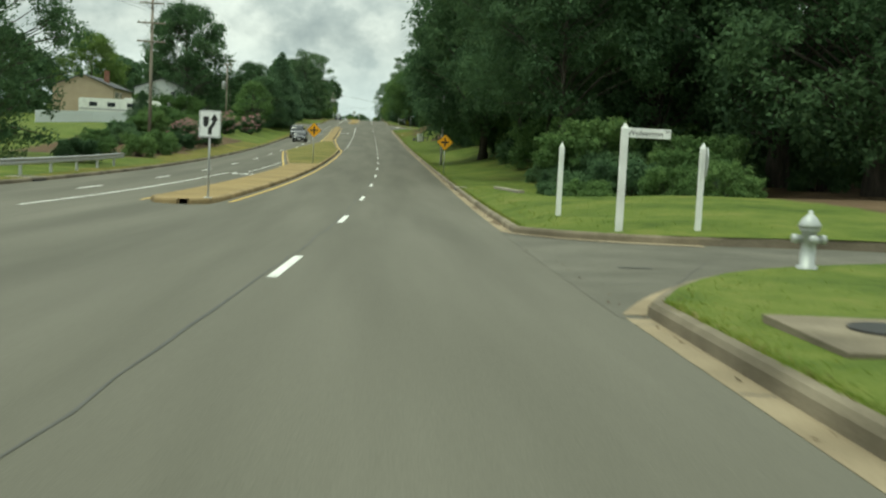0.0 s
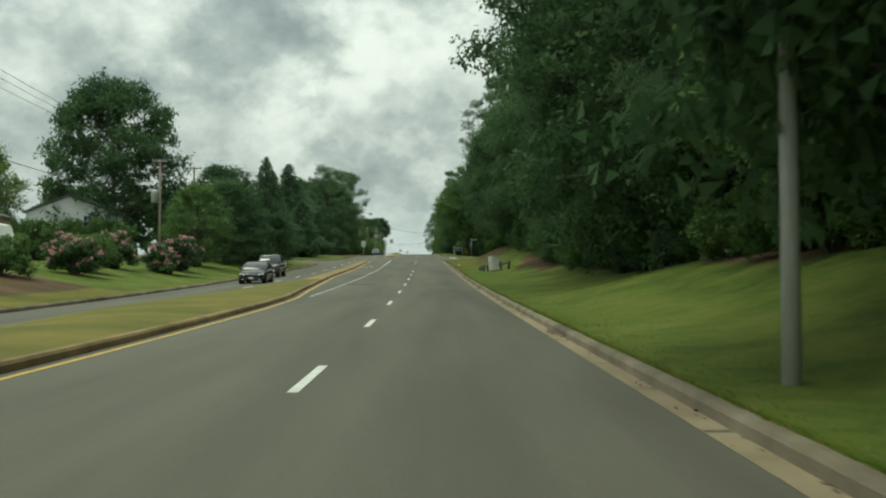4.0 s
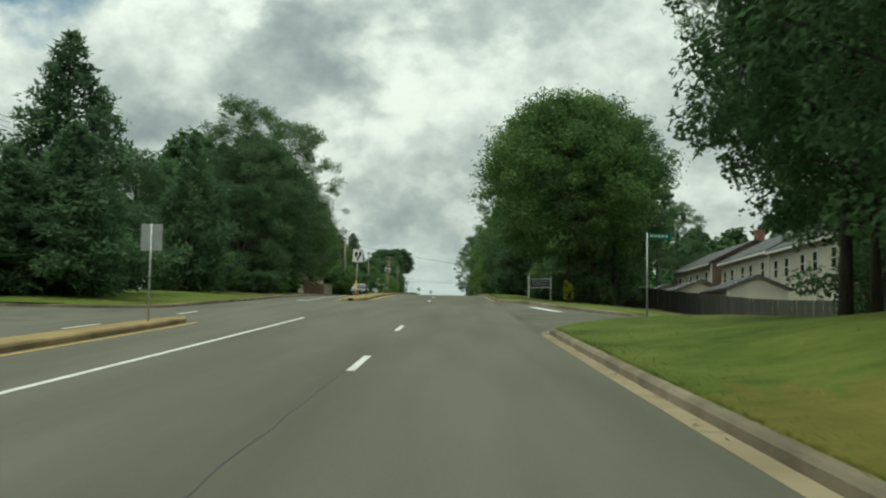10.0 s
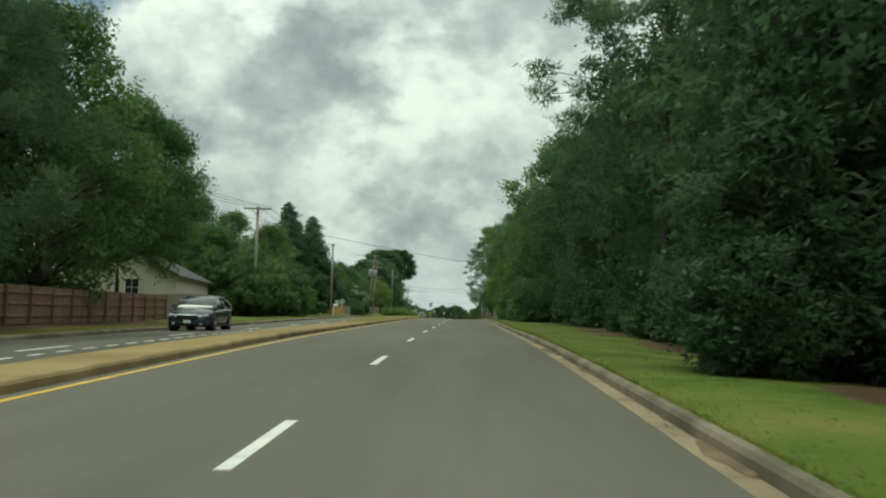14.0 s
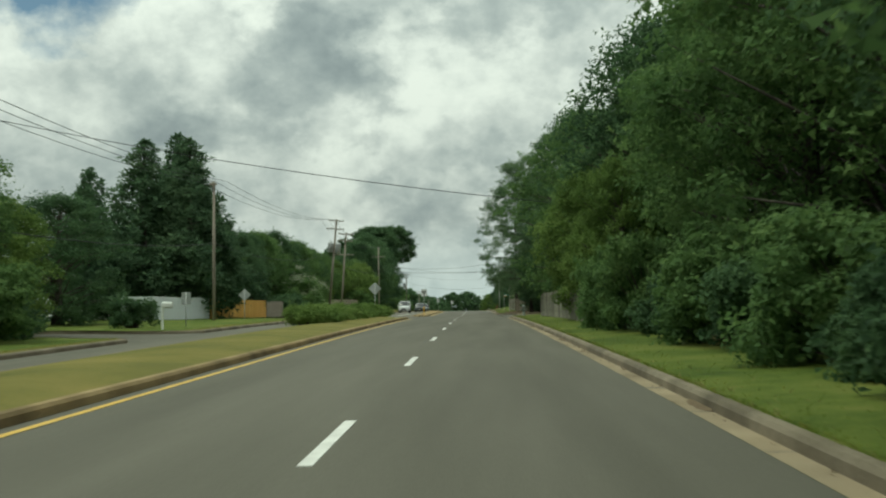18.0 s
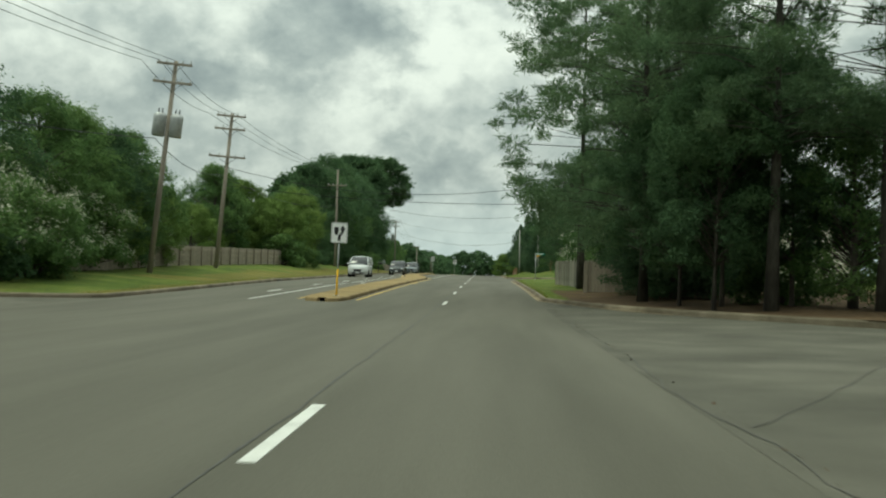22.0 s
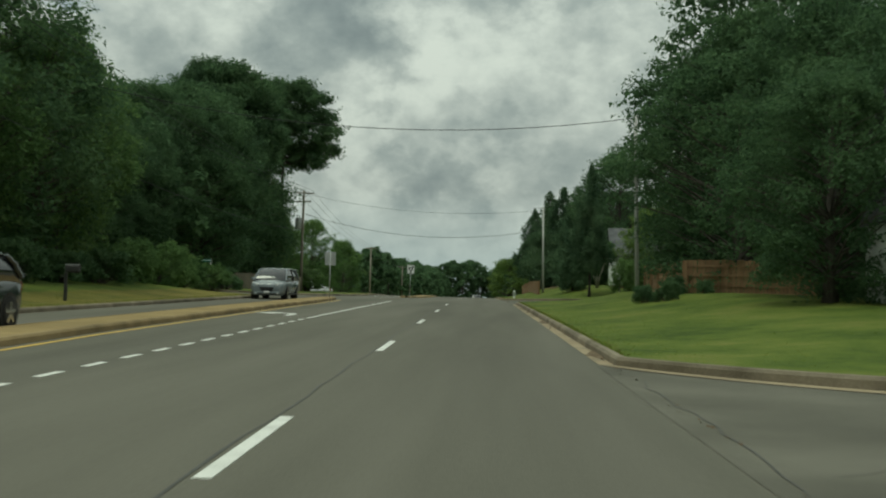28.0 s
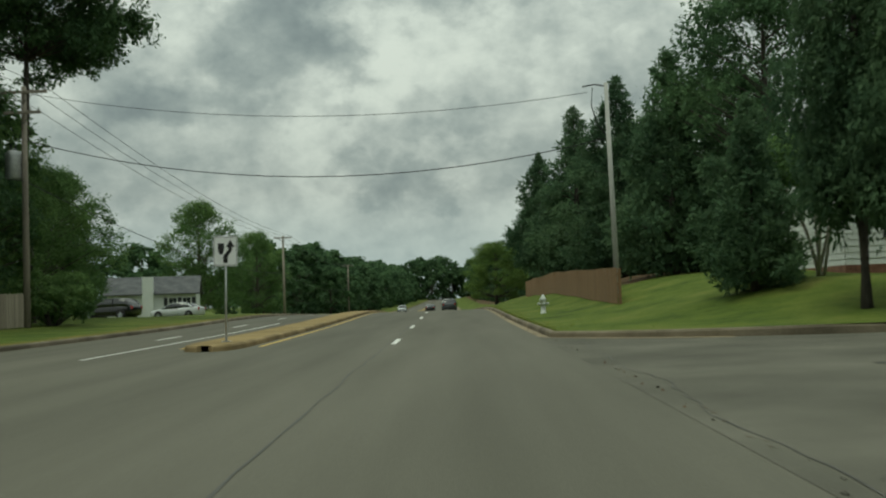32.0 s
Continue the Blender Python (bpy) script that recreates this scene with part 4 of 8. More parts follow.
PINK = material("pink_blossom", [(0.42, 0.20, 0.22), (0.55, 0.30, 0.31)], 1, 0.7, island=0.5)
CREAM = material("white_blossom", [(0.34, 0.36, 0.26), (0.52, 0.52, 0.42)], 1, 0.7, island=0.5)
OAK_DARK = broadleaf(1, 17, 6.2, 1.2, 32000, 0.15, LEAF_DARK, 240, "oak_tree", "tall dark green broadleaf tree in the roadside wood")
OAK_DARK_2 = broadleaf(2, 15, 5.2, 0.6, 34000, 0.135, LEAF_DARK, 230, "oak_tree", "dense dark broadleaf tree at the wood's edge")
OAK_MID = broadleaf(3, 14, 5.0, 0.9, 32000, 0.135, LEAF_MID, 230, "maple_tree", "full green broadleaf tree with an uneven crown")
OAK_BACK = broadleaf(21, 16, 6.0, 0.8, 4500, 0.45, LEAF_DARK, 100, "oak_tree", "tall dark broadleaf tree deep in the wood")
MAPLE = broadleaf(4, 14, 5.6, 3.5, 84000, 0.115, LEAF_MID, 380, "maple_tree", "spreading green maple with sunlit leaf tips", trunk=0.014, crown_shape=0.5)
ROUND = broadleaf(5, 15, 6.0, 2.0, 50000, 0.165, LEAF_DARK, 260, "tree", "rounded dark green tree behind the houses", crown_shape=0.45)
LIGHT = broadleaf(6, 8, 3.6, 0.6, 34000, 0.095, LEAF_LIGHT, 150, "tree", "young light green broadleaf tree")
FAR_TREE = broadleaf(7, 15, 6.5, 0.2, 2000, 0.8, LEAF_DARK, 70, "tree", "distant dark green tree along the road")
CEDAR = conifer(8, 12, 3.2, 0.4, 30000, 0.105, CEDAR_LEAF, "cedar_tree", "dark green pointed cedar tree")
CEDAR_2 = conifer(9, 9, 2.6, 0.3, 15000, 0.12, CEDAR_LEAF, "cedar_tree", "ragged dark cedar tree", ragged=0.5)
SPRUCE = conifer(10, 12, 3.3, 2.4, 34000, 0.11, CEDAR_LEAF, "cypress_tree", "tall dark evergreen with several leaders and a pointed top", power=0.9, ragged=0.6)
OAK_HIGH = broadleaf(25, 16, 5.4, 3.0, 64000, 0.12, LEAF_DARK, 220, "oak_tree", "tall dark broadleaf tree with a raised crown over the corner", trunk=0.011)
PINE = pine(11, 19, 5.2, 5.0, 46000, 0.042, "pine_tree", "tall pine with clumped needle tufts and bare stem", 105)
PINE_2 = pine(12, 17, 5.6, 2.0, 58000, 0.042, "pine_tree", "broad pine with low hanging needle limbs", 150)
TALL_OAK = broadleaf(41, 24, 5.6, 14.5, 76000, 0.15, LEAF_DARK, 230, "oak_tree", "very tall dark tree with a broad crown on a high stem", trunk=0.014, crown_shape=0.4)
BUSH = shrub(13, 2.4, 1.9, 8000, 0.095, LEAF_DARK, "shrub", "dark green roadside shrub")
BUSH_2 = shrub(14, 3.4, 2.3, 10500, 0.10, LEAF_MID, "shrub", "overgrown green roadside shrub")
HEDGE = shrub(15, 1.1, 1.2, 6500, 0.06, LEAF_LIGHT, "hedge_shrub", "low green shrub on the grass median")
GOLDEN = shrub(18, 1.6, 0.62, 3000, 0.075, LEAF_GOLD, "golden_shrub", "bright yellow green bush beside the entrance sign")
CREPE = shrub(16, 4.0, 2.2, 15000, 0.07, LEAF_MID, "flowering_shrub", "green crepe myrtle with pale blossom", CREAM)
CREPE_PINK = shrub(17, 3.2, 1.9, 7000, 0.12, LEAF_DARK, "flowering_shrub", "crepe myrtle with dull pink blossom", PINK)


def crepe_tree(u, y, height, radius):
    """Several pale bare stems that fan out under a small crown."""
    rng = np.random.default_rng(51)
    cs = [(math.cos(a) * d, math.sin(a) * d, height * (0.62 + 0.32 * rng.random())) for a, d in zip(rng.random(40) * 6.28, radius * rng.random(40) ** 0.5)]
    rs = [radius * (0.2 + 0.14 * rng.random()) for _ in cs]
    root = empty("crepe_myrtle", Matrix.Translation(on(u, y)), "crepe myrtle with pale bare stems beside the bungalow", "tree")
    for k in range(7):
        c = Vector(cs[k * 5])
        part("stem", tubed([(0.09 * math.cos(k), 0.09 * math.sin(k), -0.2), (c.x * 0.3, c.y * 0.3, c.z * 0.4), (c.x * 0.75, c.y * 0.75, c.z * 0.75), c], [0.055, 0.045, 0.035, 0.012], 7), PALE_BARK, root, "pale smooth bare stem", True)
    new("crown", leaves_mesh("crown", LEAF_MID, cs, rs, [260] * len(cs), 0.085, rng)).parent = root


PALE_BARK = material("pale_smooth_bark", [(0.30, 0.28, 0.24), (0.42, 0.40, 0.35), (0.52, 0.50, 0.45)], 4, 0.8, bump=0.2, fine=20, stretch=(1, 1, 0.3))
crepe_tree(12.2, 621.0, 4.4, 1.7)


def wood(kinds, y0, y1, gap, u, du, size, seed, dsize=0.15):
    """A loose row of trees along the road."""
    r = random.Random(seed)
    for y in steps(y0, y1, gap):
        plant(r.choice(kinds), u + r.uniform(-du, du), y + r.uniform(-0.25, 0.25) * gap, size * r.uniform(1 - dsize, 1 + dsize), spin=r.random() * 360)


# right: the long wall of wood
wood((OAK_DARK_2, OAK_MID, OAK_DARK_2), 60, 84, 5.5, 15.5, 1.5, 1.0, 31)
wood((OAK_DARK, OAK_DARK_2), 44, 62, 6.0, 24, 3, 1.05, 30)
wood((BUSH_2, BUSH), 100, 212, 3.2, 10.6, 0.7, 0.85, 39, 0.3)
wood((OAK_DARK_2, OAK_DARK_2, OAK_MID), 88, 130, 5.5, 12.0, 0.8, 1.1, 32)
for u, y in ((11.2, 92), (11.5, 99), (11.3, 108), (11.6, 118)):
    plant(PINE_2, u, y, 0.85, 1.2)
wood((PINE_2, OAK_DARK_2, PINE_2), 134, 212, 5.5, 12.4, 1.0, 0.95, 33)
wood((OAK_BACK, PINE, OAK_BACK), 66, 214, 8, 21, 2.5, 1.15, 34)
wood((OAK_BACK,), 70, 214, 10, 31, 3, 1.25, 35)
wood((BUSH, BUSH_2), 56, 92, 3.4, 11.6, 1.2, 1.0, 36, 0.3)
wood((BUSH, BUSH_2), 60, 80, 4, 18, 4, 1.1, 37, 0.3)

for k, (u, y) in enumerate(((22, 54), (28, 57), (34, 62), (40, 66), (19, 57), (25, 60), (46, 70))):
    plant(BUSH_2 if k % 2 else BUSH, u, y, 0.8, 0.7)
wood((BUSH, BUSH_2), 41, 56, 2.6, 8.2, 0.7, 0.55, 71, 0.3)
wood((BUSH_2, BUSH), 42, 58, 2.6, 11.0, 1.2, 0.75, 72, 0.3)
wood((BUSH, BUSH_2), 43, 60, 3.0, 15.0, 1.5, 0.9, 73, 0.3)
# Tall crowns added over the verge, placed to keep its grass in shade.
for u, y in ((9.8, 59), (10.4, 68), (9.8, 77), (10.6, 122), (11.2, 136), (11.4, 150), (11.2, 163), (11.0, 176), (10.6, 187)):
    plant(OAK_HIGH, u, y, 0.95, 1.08 if y < 130 else 0.86, label="tall dark broadleaf tree reaching over the verge")
plant(PINE, 10.6, 206, 1.05, 1.1)
plant(ROUND, 8.2, 87, 0.95, 1.2, label="tall broadleaf tree leaning over the verge")
plant(PINE_2, 12.2, 198, 1.0, 1.0)
plant(MAPLE, 8.7, 262.5, 0.98, 0.92)
plant(OAK_HIGH, 12.8, 221, 1.0, 1.08)
plant(OAK_HIGH, 10.8, 266.5, 0.9, 0.85)
plant(OAK_HIGH, 15.0, 228.5, 1.0, 0.95)
plant(OAK_DARK_2, 19.6, 236, 0.95, 1.1)
plant(OAK_DARK_2, 23.0, 243, 0.8, 0.8)
plant(PINE, 13.5, 227, 1.0, 1.0)
plant(PINE, 27.0, 331, 0.8, 0.72)
plant(PINE, 31.0, 337, 0.9, 0.66)
plant(GOLDEN, 8.3, 259.4, 0.62, 0.95)
for u, y, k in ((10.2, 262.0, 0.8), (9.4, 269.6, 0.7), (9.6, 266.0, 0.9), (7.9, 270.5, 0.7)):
    plant(BUSH, u, y, k, k * 1.1)
wood((OAK_DARK, OAK_DARK_2), 270, 284, 5, 12.5, 0.8, 0.48, 40)
plant(CEDAR, 6.5, 289.2, 0.56, 0.48)
plant(CEDAR, 9.4, 290.5, 1.1, 1.0)
wood((OAK_DARK_2, OAK_DARK, PINE_2), 290, 330, 6, 12.0, 1.0, 0.85, 41)
plant(PINE, 9.0, 311.5, 1.05, 0.98)
plant(OAK_MID, 8.6, 350, 0.95, 0.93)
wood((OAK_DARK_2, OAK_MID, OAK_DARK_2), 331, 384, 6, 10.6, 0.8, 0.82, 42)
wood((BUSH,), 297, 345, 3.2, 8.9, 0.5, 0.85, 43, 0.25)
wood((BUSH, BUSH_2), 347, 382, 3.4, 7.9, 0.6, 0.8, 74, 0.25)
wood((BUSH_2, BUSH), 272, 296, 3.6, 10.2, 0.6, 1.0, 47, 0.2)
wood((BUSH_2, BUSH), 348, 383, 3.2, 6.9, 0.3, 0.72, 68, 0.2)
for u, y in ((6.3, 381.8), (6.35, 378.6), (6.4, 375.6)):
    plant(BUSH_2, u, y, 0.72, 1.0)
plant(OAK_DARK_2, 10.6, 393, 0.95, 0.9)
plant(OAK_MID, 9.0, 411, 1.0, 0.88)
plant(OAK_MID, 8.0, 396.5, 0.55, 0.66)
plant(LIGHT, 7.0, 393.0, 0.78, 0.85)
plant(LIGHT, 7.2, 386.6, 0.6, 0.8)
plant(OAK_DARK_2, 12.5, 402, 1.0, 0.9)
plant(OAK_DARK_2, 12.0, 419, 1.0, 0.85)
plant(OAK_DARK_2, 9.2, 420.5, 0.6, 0.75)
plant(BUSH_2, 8.2, 417, 0.7, 0.7)
plant(OAK_DARK, 15.0, 424, 0.9)
plant(OAK_DARK_2, 9.3, 424.3, 0.68, 1.0, spin=40)
wood((OAK_BACK, OAK_BACK, PINE), 316, 408, 8, 20, 2.5, 1.1, 44)
plant(PINE, 6.5, 476.3, 1.0, 0.82)
plant(PINE_2, 12.0, 478, 0.9, 0.9)
plant(PINE_2, 9.6, 471.5, 0.85, 0.95)
plant(PINE_2, 7.4, 459.5, 1.02, 0.98)
plant(PINE, 10.2, 452.0, 0.95, 0.95)
plant(PINE, 13.4, 451.5, 1.0, 0.95)
for u, y, k in ((8.7, 453.0, 0.42), (9.4, 455.2, 0.46), (8.2, 456.4, 0.4), (11.5, 454.5, 0.44)):
    plant(OAK_HIGH, u, y, k, k * 1.15, label="young slender tree in the shade of the pines")
plant(PINE_2, 10.5, 465, 0.9, 0.85)
plant(BUSH_2, 12.0, 457, 0.8)
plant(OAK_DARK_2, 8.6, 466.5, 0.42, 0.42)
plant(CEDAR_2, 8.9, 461.5, 0.9, 0.7)
plant(OAK_DARK_2, 9.4, 465.5, 0.5, 0.6)
plant(OAK_MID, 13.0, 453, 0.4, 0.45)
plant(BUSH, 9.4, 469.4, 0.8, 0.9)
plant(BUSH, 11.0, 469.0, 0.9, 1.0)
plant(BUSH, 12.8, 468.4, 0.95, 1.0)
wood((BUSH_2, OAK_MID), 440, 470, 6, 24, 3, 0.8, 45)
plant(CREPE, 8.2, 490.2, 1.05, 1.28)
plant(CREPE, 8.6, 492.5, 1.0, 1.0)
plant(BUSH, 11.6, 544.6, 0.72, 1.4, label="rounded clipped dark shrub beside the white house")
plant(BUSH, 14.4, 544.9, 0.8, 0.5, label="low clipped dark hedge by the porch")
plant(BUSH, 16.2, 545.0, 0.8, 0.5)
plant(BUSH, 21.0, 545.0, 0.8, 0.5)
plant(BUSH_2, 17.5, 524, 0.75, 0.85)
plant(OAK_DARK_2, 17.6, 582, 1.25, 1.25)
plant(OAK_DARK_2, 13.6, 580, 0.8, 0.85)
plant(OAK_DARK, 17.5, 588, 0.8, 0.95)
plant(OAK_DARK_2, 15.0, 578, 0.8, 0.95)
plant(OAK_DARK_2, 11.3, 553.5, 0.45, 0.42)
plant(OAK_DARK_2, 13.2, 558.0, 0.6, 0.5)
plant(OAK_DARK, 13.6, 561, 0.55, 0.62)
plant(BUSH, 9.9, 568.8, 0.26, 0.4)
for u, y, k in ((8.1, 565.6, 0.26), (8.8, 564.6, 0.3), (9.3, 567.0, 0.22), (8.5, 568.2, 0.24), (10.9, 567.8, 0.22)):
    plant(BUSH, u, y, k, k * 1.3, label="small sparse garden shrub on the lawn")
plant(OAK_DARK_2, 13.2, 572, 0.85, 0.72)
plant(OAK_DARK_2, 19.5, 575, 0.95, 0.95)
plant(BUSH_2, 10.8, 588, 0.6, 0.7)
plant(SPRUCE, 10.85, 614.0, 0.58, 0.93)
plant(CEDAR_2, 9.9, 619.5, 0.6, 0.62)
plant(LIGHT, 16.6, 613.2, 0.95, 0.93)
plant(BUSH, 15.9, 615.5, 1.1, 1.45, label="dense dark domed shrub in front of the bungalow")
plant(BUSH_2, 22.5, 616, 1.1, 1.2)
plant(OAK_MID, 23.0, 636, 0.8, 0.85)
plant(CEDAR, 11.5, 652, 1.1, 0.98)
plant(CEDAR, 11.0, 668, 1.15, 1.08)
plant(SPRUCE, 10.2, 687, 1.0, 1.05)
plant(CEDAR_2, 12.2, 641, 1.1, 1.2)
wood((OAK_DARK_2, CEDAR), 640, 700, 7, 17, 2, 0.85, 46)
plant(LIGHT, 7.6, 722, 1.0, 0.95)
# left
plant(OAK_DARK_2, -21.0, 60, 0.8, 0.9)
plant(OAK_DARK, -27.0, 66, 0.9)
wood((BUSH_2, BUSH), 64, 88, 4.5, -17.5, 1.0, 0.55, 50, 0.3)
wood((BUSH_2, BUSH), 84, 128, 6, -22.5, 2.0, 0.62, 51, 0.2)
plant(CEDAR_2, -27, 128, 0.7, 0.5)
for proto, u, y, k in ((BUSH_2, -16.9, 88, 0.55), (BUSH, -16.6, 93, 0.7), (CREPE_PINK, -17.3, 99.5, 0.8), (CREPE_PINK, -17.2, 104, 0.85), (BUSH, -16.7, 107.5, 0.85), (BUSH_2, -18.0, 112, 0.75), (BUSH, -17.4, 116, 0.7)):
    plant(proto, u, y, k)
wood((CREPE_PINK, BUSH_2, CREPE_PINK), 100, 150, 7, -19.6, 1.0, 0.85, 52, 0.2)
for u, y in ((-31.5, 187.5), (-35, 186.5), (-38.5, 186.5), (-42, 187.5)):
    plant(BUSH_2, u, y, 1.25, 1.5)
plant(LIGHT, -50, 197, 1.6, 1.75)
plant(ROUND, -33.2, 195, 1.15, 1.3)
plant(OAK_MID, -75, 185, 1.0)
plant(OAK_DARK, -66, 120, 0.9)
plant(OAK_MID, -56, 110, 0.75)
plant(CREPE_PINK, -17.4, 154, 1.0)
plant(CREPE_PINK, -18.0, 160, 0.95)
plant(OAK_MID, -19.0, 171, 0.62, 0.5)
plant(OAK_DARK_2, -18.6, 183, 0.72, 0.55)
plant(CEDAR_2, -17.6, 189, 1.1, 1.02)
plant(CEDAR, -16.3, 194.8, 1.0, 1.0)
plant(CEDAR, -17.2, 207, 1.0, 0.92)
plant(OAK_DARK_2, -22, 200, 0.9, 0.7)
plant(OAK_DARK_2, -24, 214, 0.8, 0.6)
plant(CEDAR, -21.4, 255.5, 1.75, 1.28)
wood((OAK_BACK,), 250, 290, 8, -38, 3, 0.5, 69)
plant(CEDAR_2, -18.5, 249, 1.4, 1.02)
plant(CEDAR_2, -21.3, 247.6, 1.3, 0.86)
plant(CEDAR_2, -23.5, 247, 1.1, 0.7)
plant(CEDAR_2, -17.5, 270, 1.25, 1.25)
wood((OAK_DARK_2, BUSH_2), 249, 275, 6, -25, 2, 0.5, 53)
plant(PINE_2, -18.0, 291, 1.05, 1.02)
plant(PINE_2, -15.3, 304, 1.0, 1.03)
plant(OAK_DARK, -18.5, 298, 0.9, 0.9)
plant(OAK_DARK_2, -17.0, 287.5, 0.6, 0.62)
plant(OAK_DARK_2, -16.4, 295, 0.5, 0.5)
plant(OAK_MID, -17.4, 319, 0.9, 1.0)
plant(MAPLE, -19.4, 336, 0.8, 0.92)
plant(OAK_DARK, -20, 312, 0.9, 0.95)
wood((OAK_BACK,), 300, 330, 7, -24, 1.5, 0.85, 54)
wood((BUSH, BUSH_2), 284, 300, 4, -15.5, 0.8, 0.8, 55)
wood((BUSH_2, BUSH), 274, 288, 2.8, -18.6, 0.7, 1.0, 77)
wood((OAK_DARK_2,), 274, 292, 6, -22.5, 0.8, 0.62, 78)
for proto, u, y, k, h in ((BUSH_2, -16.4, 355.6, 1.2, 1.6), (BUSH_2, -15.5, 360.5, 1.15, 1.7), (BUSH, -15.0, 365.5, 1.35, 2.1), (BUSH_2, -14.6, 370.5, 1.0, 1.35), (OAK_MID, -19.0, 357.5, 0.72, 0.5)):
    plant(proto, u, y, k, h)
wood((OAK_MID, BUSH_2, LIGHT), 359, 386, 5.5, -18.0, 0.8, 0.62, 56, 0.1)
wood((BUSH_2, BUSH), 357, 382, 4, -15.6, 0.6, 0.95, 57, 0.15)
wood((OAK_MID, OAK_DARK_2), 350, 400, 9, -26, 2, 0.75, 58)
plant(CEDAR, -25.0, 441, 1.6, 1.22)
plant(CEDAR, -28.0, 450, 1.95, 1.55)
plant(OAK_DARK_2, -22.6, 405, 0.76, 0.5)
plant(CEDAR, -24.2, 434, 1.6, 1.1)
plant(CEDAR, -23.0, 422.5, 1.65, 1.12)
plant(CEDAR, -20.4, 425.5, 1.6, 1.16)
plant(CEDAR_2, -25.5, 418, 1.3, 1.2)
plant(CEDAR_2, -21, 431, 1.2, 1.1)
plant(CEDAR, -20.6, 431, 0.9, 0.9)
plant(CEDAR_2, -20.0, 437, 0.95, 0.95)
plant(BUSH, -15.5, 396.5, 0.7, 0.75, label="rounded dark shrub on the lawn")
wood((OAK_MID, OAK_DARK_2, BUSH_2), 432, 476, 5, -19.8, 1.0, 0.55, 59, 0.12)
wood((BUSH_2, BUSH), 446, 462, 4, -17.2, 0.6, 0.95, 60, 0.2)
wood((BUSH_2, BUSH), 464, 477, 4, -20.6, 0.6, 1.0, 75, 0.2)
for u, y, k in ((-17.0, 455.5, 1.3), (-17.6, 460, 1.35), (-18.6, 466, 1.4), (-18.9, 471, 1.25)):
    plant(CREPE, u, y, k)
wood((OAK_MID, LIGHT), 472, 484, 4, -19.2, 0.5, 0.58, 67, 0.1)
wood((OAK_MID, LIGHT, OAK_DARK_2), 478, 522, 6, -23.5, 1.5, 0.55, 61, 0.12)
plant(LIGHT, -21.8, 518, 1.0, 0.95)
plant(OAK_MID, -22.5, 512, 0.62, 0.6)
plant(LIGHT, -20.6, 526.5, 0.9, 0.8)
plant(LIGHT, -18.6, 521, 0.85, 0.75)
plant(BUSH_2, -17.6, 518, 1.1, 1.0)
plant(LIGHT, -18.2, 528, 0.9, 0.95)
plant(OAK_MID, -20.0, 534, 0.55, 0.58)
plant(BUSH_2, -16.6, 524, 0.7)
wood((BUSH,), 541, 560, 2.2, -18.6, 0.3, 0.75, 62, 0.1)
plant(OAK_DARK, -20.5, 548, 0.5, 0.5)
wood((OAK_DARK, OAK_DARK_2, OAK_MID), 554, 577, 6, -21.0, 1.5, 0.88, 63, 0.08)
wood((OAK_HIGH,), 583, 606, 6, -25.5, 1.0, 0.75, 76, 0.08)
wood((OAK_DARK, OAK_HIGH), 611, 634, 6.5, -25.5, 1.0, 1.02, 64, 0.06)
wood((OAK_DARK_2, OAK_MID), 634, 662, 6.5, -24.0, 1.0, 0.72, 70, 0.1)
plant(TALL_OAK, -21.6, 648, 1.0, 1.0)
plant(OAK_MID, -23.8, 645, 0.85, 0.95)
plant(OAK_DARK_2, -25.5, 637, 0.9, 0.95)
plant(TALL_OAK, -26.5, 641, 1.05, 0.97)
plant(TALL_OAK, -24.5, 630, 1.0, 0.93)
wood((OAK_BACK,), 590, 650, 9, -29, 2, 1.0, 65)
wood((BUSH, BUSH_2), 566, 604, 5, -17.6, 0.6, 0.75, 66, 0.3)
plant(BUSH_2, -16.8, 638.5, 0.9, 0.9)
plant(OAK_MID, -29, 722, 1.0, 1.0)
plant(OAK_MID, -26, 745, 0.85, 0.85)
plant(OAK_DARK_2, -36, 688, 0.8, 0.8)
for y in steps(395, 430, 1.5):
    plant(HEDGE, -6.5 + 0.3 * math.sin(y * 1.3), y, 1.05 + 0.2 * math.sin(y * 1.7), 1.0 + 0.14 * math.sin(y * 2.9), spin=y * 37)


def far_rows():
    r = random.Random(23)
    for y in steps(40, 1150, 18):
        plant(FAR_TREE, -52 - r.random() * 16, y, r.uniform(0.6, 0.95))
        plant(FAR_TREE, 46 + r.random() * 18, y, r.uniform(0.8, 1.1))
    for y in steps(706, 1150, 9):
        plant(FAR_TREE, 15 + r.random() * 4, y, r.uniform(0.6, 0.8) + (y - 706) * 0.0008)
        plant(FAR_TREE, 23 + r.random() * 5, y, r.uniform(0.8, 1.0) + (y - 706) * 0.0008)
        plant(FAR_TREE, -25 - r.random() * 6, y + 60, r.uniform(0.7, 0.9) + (y - 706) * 0.0008)
    for y in steps(790, 1150, 10):
        plant(FAR_TREE, -18.5 - r.random() * 3, y, r.uniform(0.5, 0.7) + (y - 790) * 0.0008)
    for u in steps(-170, 170, 6):
        plant(FAR_TREE, u, 1190 + r.random() * 40, r.uniform(1.1, 1.6))


far_rows()

